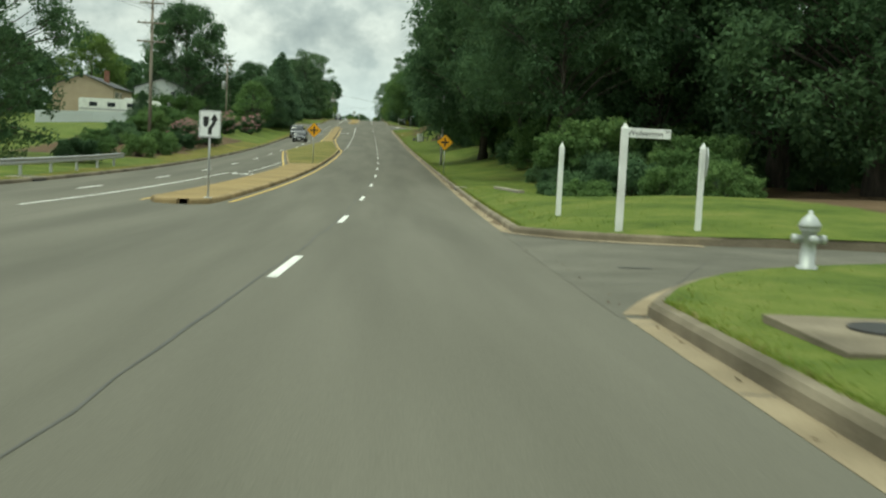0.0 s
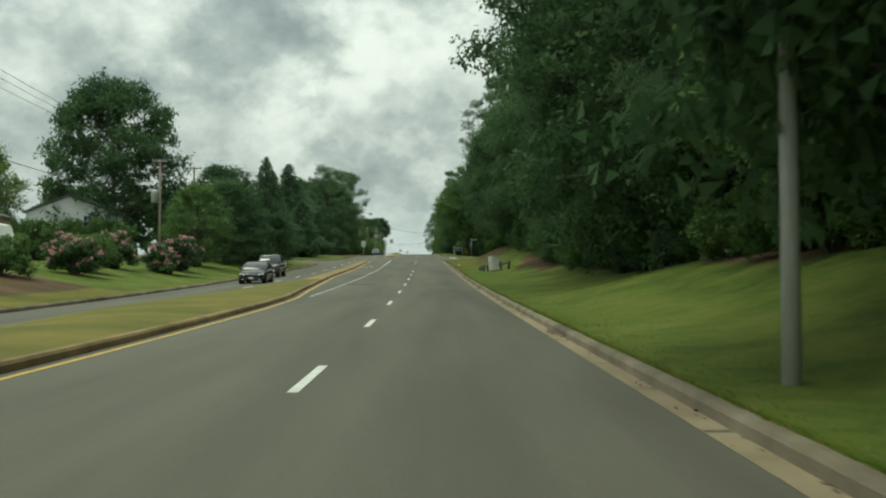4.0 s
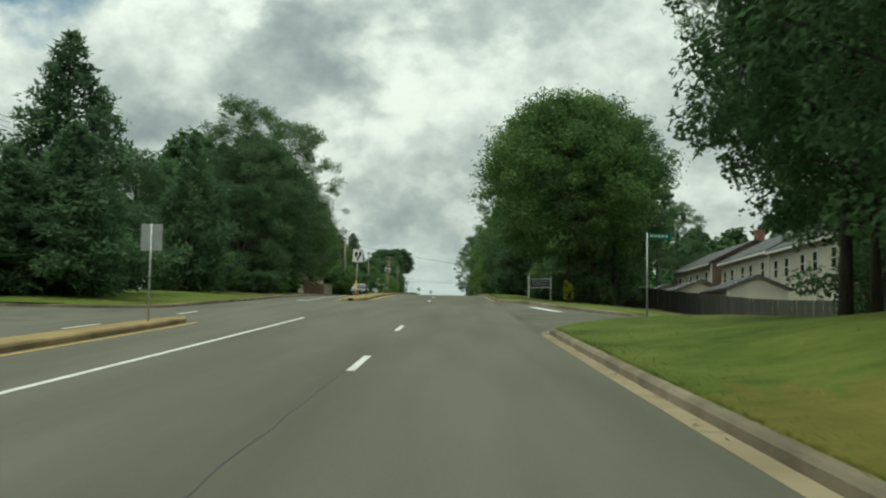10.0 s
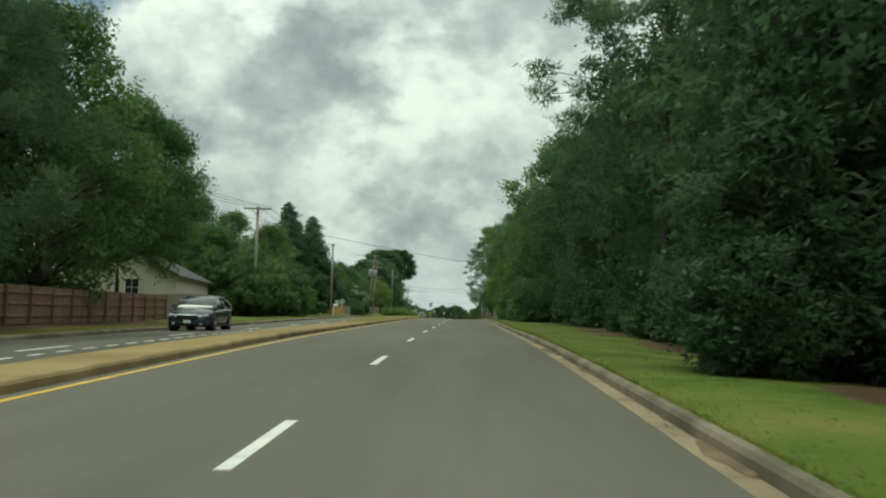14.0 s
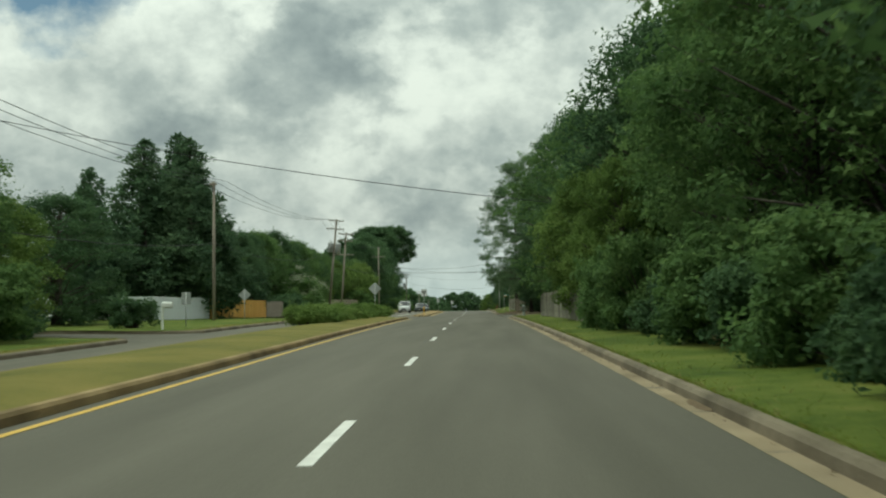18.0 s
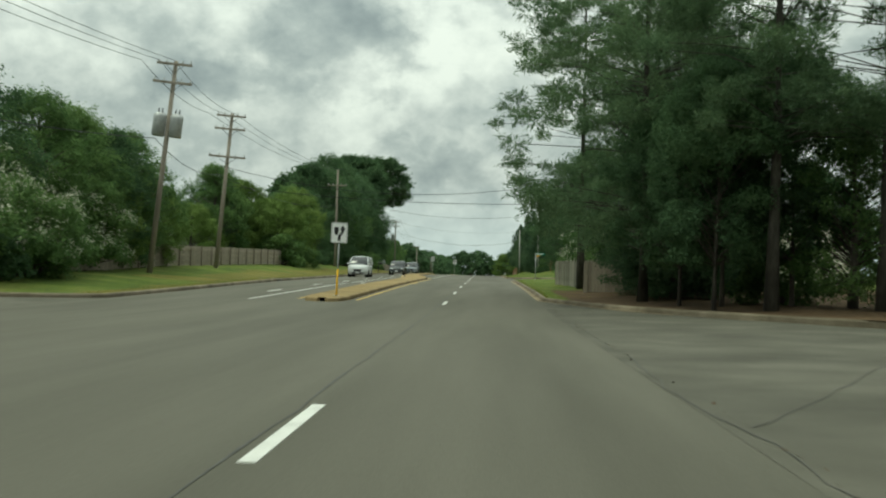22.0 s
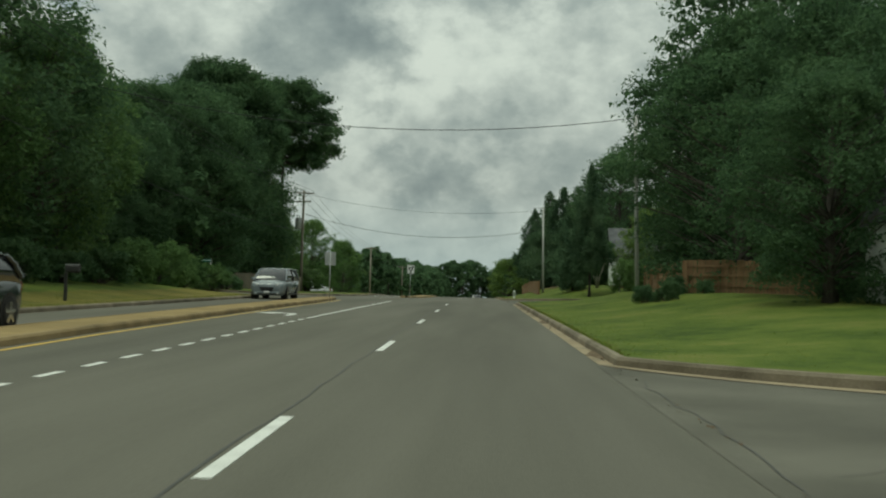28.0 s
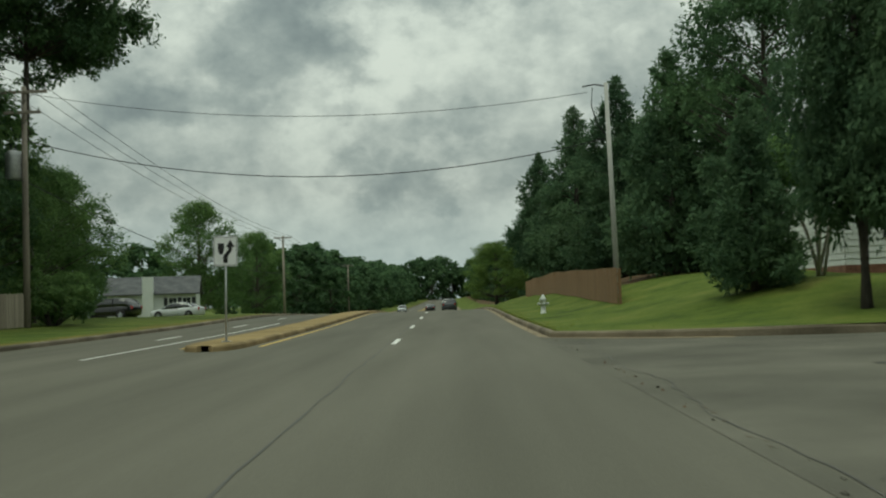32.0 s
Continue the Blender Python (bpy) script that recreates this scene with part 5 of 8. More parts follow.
# ---------------------------------------------------------------- poles and cables


def facing(u, y, spin=0.0, dz=None):
    """Pose on the verge, x across the road, y along it; spin in degrees."""
    p = on(u, y) if dz is None else at(u, y, dz)
    return Matrix.LocRotScale(p, Euler((0, 0, radians(turn_at(y) + spin))), None)


def utility_pole(u, y, height, arms=(), cans=0, lean=0.0, label="tall weathered wooden utility pole with crossarms", thick=0.15, bracket=False, timber=None):
    m = facing(u, y) @ pose(0, 0, 0, 0, lean, 0)
    ob = empty("utility_pole", m, label, "utility pole", "roadside utility poles")
    part("pole", tubed([(0, 0, -0.6), (0, 0, height * 0.5), (0, 0, height)], [thick, thick * 0.85, thick * 0.68], 12), timber or POLE_WOOD, ob, smooth_faces=True)
    for z, w in arms:
        a = part("crossarm", box(bmesh.new(), -w, w, -thick - 0.1, -thick + 0.02, z - 0.06, z + 0.06, 0.01), POLE_WOOD, ob, "weathered timber crossarm")
        for x in (-w + 0.08, -w * 0.45, w * 0.45, w - 0.08):
            part("insulator", tubed([(x, -thick - 0.04, z + 0.05), (x, -thick - 0.04, z + 0.1), (x, -thick - 0.04, z + 0.14), (x, -thick - 0.04, z + 0.22)], [0.02, 0.055, 0.035, 0.03], 8), GREY_METAL, a, "grey porcelain insulator")
        bm = bmesh.new()
        tube(bm, [(-w * 0.5, -thick - 0.02, z - 0.05), (0, -thick, z - 0.5)], [0.014, 0.014], 5)
        tube(bm, [(w * 0.5, -thick - 0.02, z - 0.05), (0, -thick, z - 0.5)], [0.014, 0.014], 5)
        part("brace", bm, DARK_METAL, ob)
    for k in range(cans):
        x = (-0.46, 0.46)[k]
        c = part("transformer", tubed([(x, -0.1, height - 4.1), (x, -0.1, height - 4.05), (x, -0.1, height - 3.1), (x, -0.1, height - 2.95), (x, -0.1, height - 2.85)], [0.3, 0.34, 0.34, 0.34, 0.18], 16), GREY_METAL, ob, "grey steel transformer can", True)
        for dx in (-0.1, 0.1):
            part("bushing", tubed([(x + dx, -0.1, height - 2.87), (x + dx, -0.1, height - 2.6)], [0.045, 0.03], 8), DARK_METAL, c)
        part("hanger", boxed(min(x, 0), max(x, 0), -0.05, 0.05, height - 3.5, height - 3.4), DARK_METAL, ob)
    if bracket:
        part("bracket", tubed([(0, 0, height - 0.15), (-0.45, 0, height - 0.05), (-0.95, 0, height - 0.12)], [0.03, 0.03, 0.03], 6), DARK_METAL, ob, "dark metal side bracket")
        part("drop_loop", tubed([(-0.55, 0, height - 0.2), (-0.62, 0, height - 0.9), (-0.45, 0, height - 1.6), (-0.1, 0, height - 2.1)], [0.025] * 4, 6), WIRE, ob)
    return ob


def cable(a, b, sag, r=0.014, label="dark overhead power cable between poles"):
    a, b = Vector(a), Vector(b)
    pts = []
    for i in range(17):
        w = i / 16
        p = a.lerp(b, w)
        p.z -= sag * 4 * w * (1 - w)
        pts.append(p)
    return solid("overhead_cable", bm_mesh("overhead_cable", tubed(pts, [r] * 17, 5), WIRE), label, "cable", "overhead cables")


PALE_POLE = material("pale_grey_pole", [(0.30, 0.30, 0.28), (0.38, 0.38, 0.36), (0.46, 0.46, 0.43)], 2, 0.8, bump=0.2, fine=30, stretch=(1, 1, 0.15))
LINE = ((-19.0, 93, 11.9), (-29.0, 150, 11.3), (-27.0, 208, 11.0), (-21, 285, 9.5), (-15.4, 358, 8.9), (-16.2, 416, 9.4), (-16.4, 475, 11.4), (-16.9, 491, 10.6), (-16.6, 547, 11.6), (-17.0, 636, 10.6), (-17.0, 712, 9.0), (-17, 790, 9.0))
ARMS = {93: ((11.5, 1.0), (9.9, 1.15), (8.4, 1.15)), 208: ((10.8, 0.9),), 358: ((8.7, 1.1),), 416: ((9.2, 0.25),), 475: ((11.2, 0.95), (10.2, 1.05)), 491: ((10.4, 1.0), (9.5, 1.05), (7.6, 1.25)), 547: ((9.7, 1.15),), 636: ((10.3, 1.1), (9.4, 0.8)), 712: ((8.8, 1.0),), 790: ((8.8, 1.0),)}
for u, y, h in LINE:
    if y in (150, 285):
        continue
    utility_pole(u, y, h, ARMS.get(y, ()), 2 if y == 475 else (1 if y == 636 else 0), lean={475: 5.0, 491: 4.0}.get(y, 0.0), thick=0.13 if y == 416 else 0.16)
utility_pole(-24.0, 178, 9.6, ((9.4, 0.7),), 1)
utility_pole(8.95, 573.4, 8.4, (), 0, lean=-1.5, label="slim grey utility pole beside the lawn", thick=0.11, timber=PALE_POLE)
utility_pole(8.1, 632.4, 8.6, (), 0, lean=-1.0, label="slim grey utility pole with a side bracket", thick=0.12, bracket=True, timber=PALE_POLE)
# Coloured paler than its grey-brown wood, to show up in the canopy's shade.
utility_pole(4.9, 86.0, 5.4, (), 0, label="short weathered wooden service pole on the verge", thick=0.1, timber=PALE_POLE)


def top(u, y, h, dx=0.0):
    return at(u + dx, y, ground(u, y) + h)


run = [p for p in LINE if p[1] not in (150,)]
for (u0, y0, h0), (u1, y1, h1) in zip(run, run[1:]):
    for dx in (-0.9, 0.1, 0.9):
        cable(top(u0, y0, h0, dx), top(u1, y1, h1, dx), 0.35 + 0.008 * (y1 - y0))
    cable(top(u0, y0, h0 - 4.2), top(u1, y1, h1 - 4.2), 0.5 + 0.008 * (y1 - y0), 0.02, "thick sagging telephone cable between poles")
cable(at(-18.6, 93, 11.7), at(-26, -20, 12), 1.0)
cable(at(-19.5, 93, 11.7), at(-27, -20, 12), 1.0)
cable(at(-30.0, 403, 13.0), at(10.2, 403, 6.0), 0.7, 0.022, "dark cable spanning over the road")
cable(top(-16.9, 491, 7.0), at(12, 493, 8.7), 2.1, 0.016, "dark cable spanning over the road")
cable(top(-16.9, 491, 5.7), at(20, 490.5, 6.9), 1.17, 0.018, "dark cable spanning over the road")
cable(at(-17.0, 572, 10.0), top(8.95, 573.4, 8.3), 1.3, 0.018, "dark cable spanning over the road")
cable(top(-17.0, 636, 8.2), top(8.1, 632.4, 6.4), 1.6, 0.02, "dark cable spanning over the road")
cable(top(-17.0, 636, 10.3), top(7.2, 632.4, 8.5), 1.0, 0.012, "thin cable spanning over the road")

# ---------------------------------------------------------------- signs


def flat_poly(pts, y0, y1, mat_name=None):
    """A plate in the xz plane from y0 (front) to y1."""
    bm = bmesh.new()
    a = [bm.verts.new((x, y0, z)) for x, z in pts]
    b = [bm.verts.new((x, y1, z)) for x, z in pts]
    n = len(pts)
    bm.faces.new(a)
    bm.faces.new(b[::-1])
    for i in range(n):
        bm.faces.new((a[i], b[i], b[(i + 1) % n], a[(i + 1) % n]))
    bmesh.ops.recalc_face_normals(bm, faces=bm.faces[:])
    return bm


def rounded(w, h, r, cx=0.0, cz=0.0, n=4):
    pts = []
    for sx, sz, a0 in ((1, 1, 0), (-1, 1, 90), (-1, -1, 180), (1, -1, 270)):
        for k in range(n + 1):
            a = radians(a0 + 90 * k / n)
            pts.append((cx + sx * (w / 2 - r) + r * math.cos(a), cz + sz * (h / 2 - r) + r * math.sin(a)))
    return pts


def writing(text, size, mat, parent, x, y, z, label="", wide=1.0):
    cu = bpy.data.curves.new("lettering", "FONT")
    cu.body, cu.size, cu.align_x, cu.align_y, cu.extrude = text, size, "CENTER", "CENTER", 0.001
    cu.materials.append(mat)
    ob = new("lettering", cu)
    ob.parent = parent
    ob.matrix_basis = Matrix.LocRotScale(Vector((x, y, z)), Euler((radians(90), 0, 0)), (wide, 1, 1))
    if label:
        ob["label"] = label
    return ob


def keep_right_sign(u, y, centre, lean=0.0, sleeve=False, spin=0.0):
    m = facing(u, y, spin, 0.15) @ pose(0, 0, 0, 0, lean, 0)
    ob = empty("median_sign", m, "white median sign with a black curved arrow" + (" and yellow sleeved post" if sleeve else ""), "traffic sign", "median arrow signs")
    part("post", tubed([(0, 0.04, -0.3), (0, 0.04, centre + 0.36)], [0.028, 0.028], 8), GREY_METAL, ob, "galvanised steel post", True)
    if sleeve:
        part("sleeve", tubed([(0, 0.04, 0.0), (0, 0.04, 1.0)], [0.034, 0.034], 8), POST_YELLOW, ob, "bright yellow reflective sleeve", True)
    part("foot_plate", boxed(-0.11, 0.11, -0.07, 0.15, 0, 0.02, 0.004), GREY_METAL, ob)
    pl = part("sign_plate", flat_poly(rounded(0.61, 0.76, 0.04, 0, centre), -0.004, 0.004), SIGN_WHITE, ob, "white sign plate")
    part("border", flat_poly(rounded(0.575, 0.725, 0.035, 0, centre), -0.0055, -0.0045), SIGN_BLACK, pl)
    part("field", flat_poly(rounded(0.55, 0.70, 0.03, 0, centre), -0.007, -0.006), SIGN_WHITE, pl)
    c = centre
    part("divider", flat_poly([(-0.19, c + 0.20), (-0.03, c + 0.20), (-0.03, c + 0.04), (-0.06, c - 0.06), (-0.11, c - 0.10), (-0.16, c - 0.06), (-0.19, c + 0.04)], -0.0085, -0.0075), SIGN_BLACK, pl, "black median symbol")
    bm = flat_poly([(-0.05, c - 0.30), (0.06, c - 0.30), (0.06, c - 0.14), (0.17, c + 0.02), (0.17, c + 0.1), (0.24, c + 0.1), (0.125, c + 0.29), (0.01, c + 0.1), (0.07, c + 0.1), (0.07, c + 0.03), (-0.05, c - 0.12)], -0.0085, -0.0075)
    part("arrow", bm, SIGN_BLACK, pl, "black curved arrow")
    return ob


keep_right_sign(-4.1, 32.5, 2.08, 0.0)
keep_right_sign(-4.35, 256.5, 2.45, 2.5, True)
keep_right_sign(-4.05, 458.4, 2.35, 1.0, True)
keep_right_sign(-4.3, 616.6, 2.3, 1.0)


def crossroad_sign(u, y, centre, base_z=None):
    ob = empty("crossroad_sign", facing(u, y, 0), "amber diamond crossroad warning sign on a steel post", "traffic sign", "crossroad signs")
    part("post", tubed([(0, 0.035, -0.4), (0, 0.035, centre + 0.3)], [0.028, 0.028], 8), GREY_METAL, ob, smooth_faces=True)
    d = 0.52
    rot = lambda pts: [(x * 0.7071 - z * 0.7071, centre + x * 0.7071 + z * 0.7071) for x, z in pts]
    pl = part("sign_plate", flat_poly(rot(rounded(d * 1.414, d * 1.414, 0.06)), -0.004, 0.004), SIGN_ORANGE, ob, "amber diamond plate")
    bm = flat_poly(rot(rounded(d * 1.36, d * 1.36, 0.05)), -0.0055, -0.0045)
    part("border", bm, SIGN_BLACK, pl)
    part("field", flat_poly(rot(rounded(d * 1.32, d * 1.32, 0.05)), -0.007, -0.006), SIGN_ORANGE, pl)
    part("cross", flat_poly([(-0.05, centre - 0.27), (0.05, centre - 0.27), (0.05, centre - 0.05), (0.27, centre - 0.05), (0.27, centre + 0.05), (0.05, centre + 0.05), (0.05, centre + 0.27), (-0.05, centre + 0.27), (-0.05, centre + 0.05), (-0.27, centre + 0.05), (-0.27, centre - 0.05), (-0.05, centre - 0.05)], -0.0085, -0.0075), SIGN_BLACK, pl, "black cross symbol")
    return ob


crossroad_sign(4.25, 70.4, 1.95)
ob = crossroad_sign(-4.55, 78.4, 2.25)
ob.matrix_basis = facing(-4.55, 78.4, 0, 0.2)


def sign_back(u, y, centre, shape, size, label, dz=None):
    ob = empty("road_sign", facing(u, y, 0, dz), label, "traffic sign", "signs seen from behind")
    part("post", tubed([(0, -0.035, -0.4), (0, -0.035, centre + size * 0.5)], [0.028, 0.028], 8), GREY_METAL, ob, smooth_faces=True)
    if shape == "diamond":
        pts = [(x * 0.7071 - z * 0.7071, centre + x * 0.7071 + z * 0.7071) for x, z in rounded(size, size, 0.05)]
    elif shape == "octagon":
        pts = [(size / 2 * math.cos(radians(22.5 + 45 * k)), centre + size / 2 * math.sin(radians(22.5 + 45 * k))) for k in range(8)]
    else:
        pts = rounded(size * 0.8, size, 0.04, 0, centre)
    part("sign_plate", flat_poly(pts, -0.004, 0.004), SIGN_BACK, ob, "bare aluminium back of the sign")
    return ob


sign_back(-7.1, 223.7, 2.35, "rect", 0.76, "grey back of a rectangular sign on the median", 0.15)
sign_back(-6.7, 583.8, 2.2, "rect", 0.76, "grey back of a rectangular sign on the median", 0.15)
sign_back(-15.4, 422.0, 1.75, "diamond", 0.66, "grey back of a diamond sign beside the fence")
sign_back(-5.9, 422.5, 2.1, "diamond", 0.66, "grey back of a diamond sign in the hedge", 0.2)
sign_back(-13.4, 398.5, 1.45, "rect", 0.62, "small grey back of a sign on the lawn")


def street_sign(u, y, h, color=SIGN_GREEN, spin=0.0, blade=0.85, side=1, octagon=False, amber=False, label="green street name sign on a steel post"):
    ob = empty("street_sign", facing(u, y, spin), label, "street sign", "street name signs")
    part("post", tubed([(0, 0, -0.4), (0, 0, h)], [0.03, 0.03], 8), GREY_METAL, ob, smooth_faces=True)
    b = part("name_blade", box(bmesh.new(), 0.02 if side > 0 else -blade, blade if side > 0 else -0.02, -0.006, 0.006, h - 0.2, h, 0.002), color, ob, "green name blade")
    n = 5
    for k in range(n):
        x = (0.1 + (blade - 0.2) * k / n) * side
        part("letter_bar", boxed(min(x, x + 0.09 * side), max(x, x + 0.09 * side), -0.008, -0.007, h - 0.14, h - 0.06), SIGN_WHITE, b)
    if amber:
        part("amber_plate", boxed(0.02, 0.38, -0.006, 0.006, h - 0.34, h - 0.24), SIGN_ORANGE, ob, "small amber plate")
    if octagon:
        part("stop_plate", flat_poly([(0.38 * math.cos(radians(22.5 + 45 * k)), h - 0.62 + 0.38 * math.sin(radians(22.5 + 45 * k))) for k in range(8)], -0.01, -0.006), SIGN_BACK, ob, "bare back of an octagonal plate")
    return ob


street_sign(7.9, 229.8, 2.75, spin=8)
street_sign(-18.9, 227.0, 2.5, side=-1, octagon=True, label="green street name sign above an octagonal plate")
street_sign(6.25, 523.4, 2.5, amber=True, label="green street name sign with a small amber plate")
street_sign(-19.2, 606.4, 2.2, side=-1)
street_sign(11.4, 599.0, 2.5, spin=10)


def white_post(u, y, h, cap=True, label="slim white painted timber post on the lawn", w=0.055):
    ob = empty("white_post", facing(u, y), label, "post", "white corner posts")
    bm = boxed(-w, w, -w, w, -0.3, h - 0.1, 0.008)
    part("shaft", bm, WHITE_TIMBER, ob)
    bm = bmesh.new()
    bmesh.ops.create_cone(bm, cap_ends=True, segments=4, radius1=w * 1.41, radius2=0.005, depth=0.12, matrix=Matrix.Translation((0, 0, h - 0.04)) @ Matrix.Rotation(radians(45), 4, "Z"))
    part("point", bm, WHITE_TIMBER, ob)
    return ob


white_post(5.05, 26.6, 1.69)
p = white_post(5.9, 23.6, 2.18, label="tall white timber post with a street name board", w=0.07)
b = part("name_board", boxed(0.075, 0.95, -0.015, 0.015, 1.90, 2.10, 0.004), WHITE_TIMBER, p, "white street name board")
writing("Wolverton", 0.165, SIGN_BLACK, b, 0.42, -0.0165, 1.992, "black street name lettering")
writing("DR", 0.07, SIGN_BLACK, b, 0.88, -0.0165, 2.045)
p = white_post(7.5, 23.4, 1.7, label="white timber post carrying a sign seen edge on")
part("sign_plate", flat_poly([(0.33 * math.cos(radians(22.5 + 45 * k)), 1.32 + 0.33 * math.sin(radians(22.5 + 45 * k))) for k in range(8)], -0.01, 0.01), SIGN_BACK, p, "octagonal plate seen from the side").matrix_basis = Matrix.Translation((0.09, 0, 0)) @ Matrix.Rotation(radians(80), 4, "Z")
white_post(-27.0, 186.5, 1.3, label="white mailbox post on the far lawn", w=0.14)


def townhome_sign():
    a, b = on(6.6, 268.6) - Vector((0, 0, 0.1)), on(8.05, 267.8) - Vector((0, 0, 0.1))
    m = Matrix.LocRotScale(a, Euler((0, 0, math.atan2(b.y - a.y, b.x - a.x))), None)
    ob = empty("entrance_sign", m, "dark green entrance sign between two white timber posts", "sign")
    w = (b - a).length
    for x in (0.0, w):
        ps = part("post", boxed(x - 0.06, x + 0.06, -0.06, 0.06, -0.3, 1.5, 0.008), WHITE_TIMBER, ob)
        part("finial", boxed(x - 0.045, x + 0.045, -0.045, 0.045, 1.502, 1.6, 0.02), WHITE_TIMBER, ps)
    part("rail", boxed(0.062, w - 0.062, -0.03, 0.03, 0.76, 0.80), WHITE_TIMBER, ob)
    part("rail", boxed(0.062, w - 0.062, -0.03, 0.03, 1.36, 1.40), WHITE_TIMBER, ob)
    pn = part("panel", boxed(0.075, w - 0.075, -0.02, 0.02, 0.81, 1.35), material("sign_dark_green", [(0.008, 0.022, 0.018), (0.014, 0.032, 0.026)], 3, 0.5), ob, "dark green board")
    cx, cz = w / 2, 1.08
    bm = flat_poly(rounded(w - 0.22, 0.46, 0.06, cx, cz), -0.023, -0.021)
    part("border", bm, SIGN_WHITE, pn)
    part("field", flat_poly(rounded(w - 0.25, 0.43, 0.05, cx, cz), -0.026, -0.024), pn.data.materials[0], pn)
    writing("PHEASANT RUN", 0.165, SIGN_WHITE, pn, cx, -0.028, cz + 0.085, "white raised lettering")
    writing("TOWNHOMES", 0.15, SIGN_WHITE, pn, cx, -0.028, cz - 0.085, "white raised lettering")


townhome_sign()


def hydrant(u, y, spin=0.0, color=None):
    mat = color or HYDRANT_GREY
    ob = empty("fire_hydrant", facing(u, y, spin), "silver painted fire hydrant on the grass", "fire hydrant", "fire hydrants")
    part("barrel", tubed([(0, 0, -0.1), (0, 0, 0.04), (0, 0, 0.05), (0, 0, 0.5), (0, 0, 0.51), (0, 0, 0.55)], [0.14, 0.14, 0.1, 0.1, 0.135, 0.135], 16), mat, ob, smooth_faces=True)
    part("bonnet", tubed([(0, 0, 0.552), (0, 0, 0.6), (0, 0, 0.68), (0, 0, 0.73), (0, 0, 0.735), (0, 0, 0.79)], [0.15, 0.145, 0.1, 0.045, 0.03, 0.028], 16), mat, ob, "domed bonnet", True)
    for d in ((1, 0), (-1, 0), (0, -1)):
        part("nozzle", tubed([(d[0] * 0.09, d[1] * 0.09, 0.4), (d[0] * 0.17, d[1] * 0.17, 0.4), (d[0] * 0.175, d[1] * 0.175, 0.4), (d[0] * 0.23, d[1] * 0.23, 0.4)], [0.055, 0.055, 0.07, 0.06], 10), mat, ob, "capped nozzle", True)
    return ob


hydrant(6.95, 15.8)
hydrant(4.75, 419.0, 20, material("hydrant_dull_paint", [(0.13, 0.15, 0.13), (0.2, 0.22, 0.2)], 5, 0.6))
hydrant(10.9, 521.0, 0, material("hydrant_white", [(0.5, 0.52, 0.5), (0.6, 0.62, 0.6)], 5, 0.5))
hydrant(5.3, 634.5, 0, material("hydrant_white_paint", [(0.5, 0.52, 0.5), (0.6, 0.62, 0.6)], 5, 0.5))

# ---------------------------------------------------------------- fences
BOARD = {}


def board_mesh(mat, h, w):
    key = (mat.name, round(h, 2), w)
    if key not in BOARD:
        bm = boxed(-w / 2, w / 2, -0.009, 0.009, 0.04, h)
        for v in bm.verts:
            if v.co.z > h - 0.01 and abs(v.co.x) > w * 0.4:
                v.co.z -= 0.015
        BOARD[key] = bm_mesh("board", bm, mat)
    return BOARD[key]


def fence(path, h, mat, label, posts_out=0, w=0.145, gap=0.012, cap=False, rnd=random.Random(5), base=None, wild=1.0):
    """Upright boards along path [(u, y)...]; posts_out 1 shows posts and rails on the right of the path, -1 on its left."""
    ob = empty("fence", Matrix(), label, "fence")
    for (u0, y0), (u1, y1) in zip(path, path[1:]):
        a, b = on(u0, y0), on(u1, y1)
        length = math.hypot(b.x - a.x, b.y - a.y)
        ang = math.atan2(b.y - a.y, b.x - a.x)
        n = int(length / (w + gap))
        for i in range(n):
            k = (i + 0.5) / n
            p = on(u0 + (u1 - u0) * k, y0 + (y1 - y0) * k)
            st = new("board", board_mesh(mat, h, w))
            st.parent = ob
            st.matrix_basis = Matrix.LocRotScale(p + Vector((0, 0, rnd.uniform(-0.02, 0.015) * wild)), Euler((rnd.uniform(-0.01, 0.01) * wild, rnd.uniform(-0.012, 0.012) * wild, ang)), None)
        m = max(int(length / 2.4), 1)
        s = -posts_out or 1
        nrm = Vector((-math.sin(ang), math.cos(ang), 0)) * s
        for i in range(m + 1):
            k = i / m
            p = on(u0 + (u1 - u0) * k, y0 + (y1 - y0) * k) + nrm * 0.09
            po = part("post", boxed(-0.05, 0.05, -0.05, 0.05, -0.3, h + (0.06 if cap else -0.05), 0.006), mat, ob)
            po.matrix_basis = Matrix.LocRotScale(p, Euler((0, 0, ang)), None)
        for i in range(m):
            p = on(u0 + (u1 - u0) * i / m, y0 + (y1 - y0) * i / m) + nrm * 0.035
            q = on(u0 + (u1 - u0) * (i + 1) / m, y0 + (y1 - y0) * (i + 1) / m) + nrm * 0.035
            for z in (0.35, h * 0.55, h - 0.25):
                r = part("rail", boxed(0, (q - p).length, -0.02, 0.02, z - 0.04, z + 0.04), mat, ob)
                r.matrix_basis = Matrix.LocRotScale(p, (q - p).to_track_quat("X", "Z"), None)
    return ob


OLD_TIMBER = material("old_lichened_fence_board", [(0.12, 0.117, 0.09), (0.26, 0.245, 0.195), (0.42, 0.40, 0.325)], 1.2, 0.95, bump=0.5, fine=34, per_object=0.75, stains=0.3, stretch=(1.4, 1.4, 0.12))
BROWN_TIMBER = material("brown_fence_board", [(0.13, 0.085, 0.055), (0.20, 0.135, 0.09), (0.27, 0.19, 0.13)], 1.5, 0.9, bump=0.3, fine=25, per_object=0.4, stretch=(1, 1, 0.2))
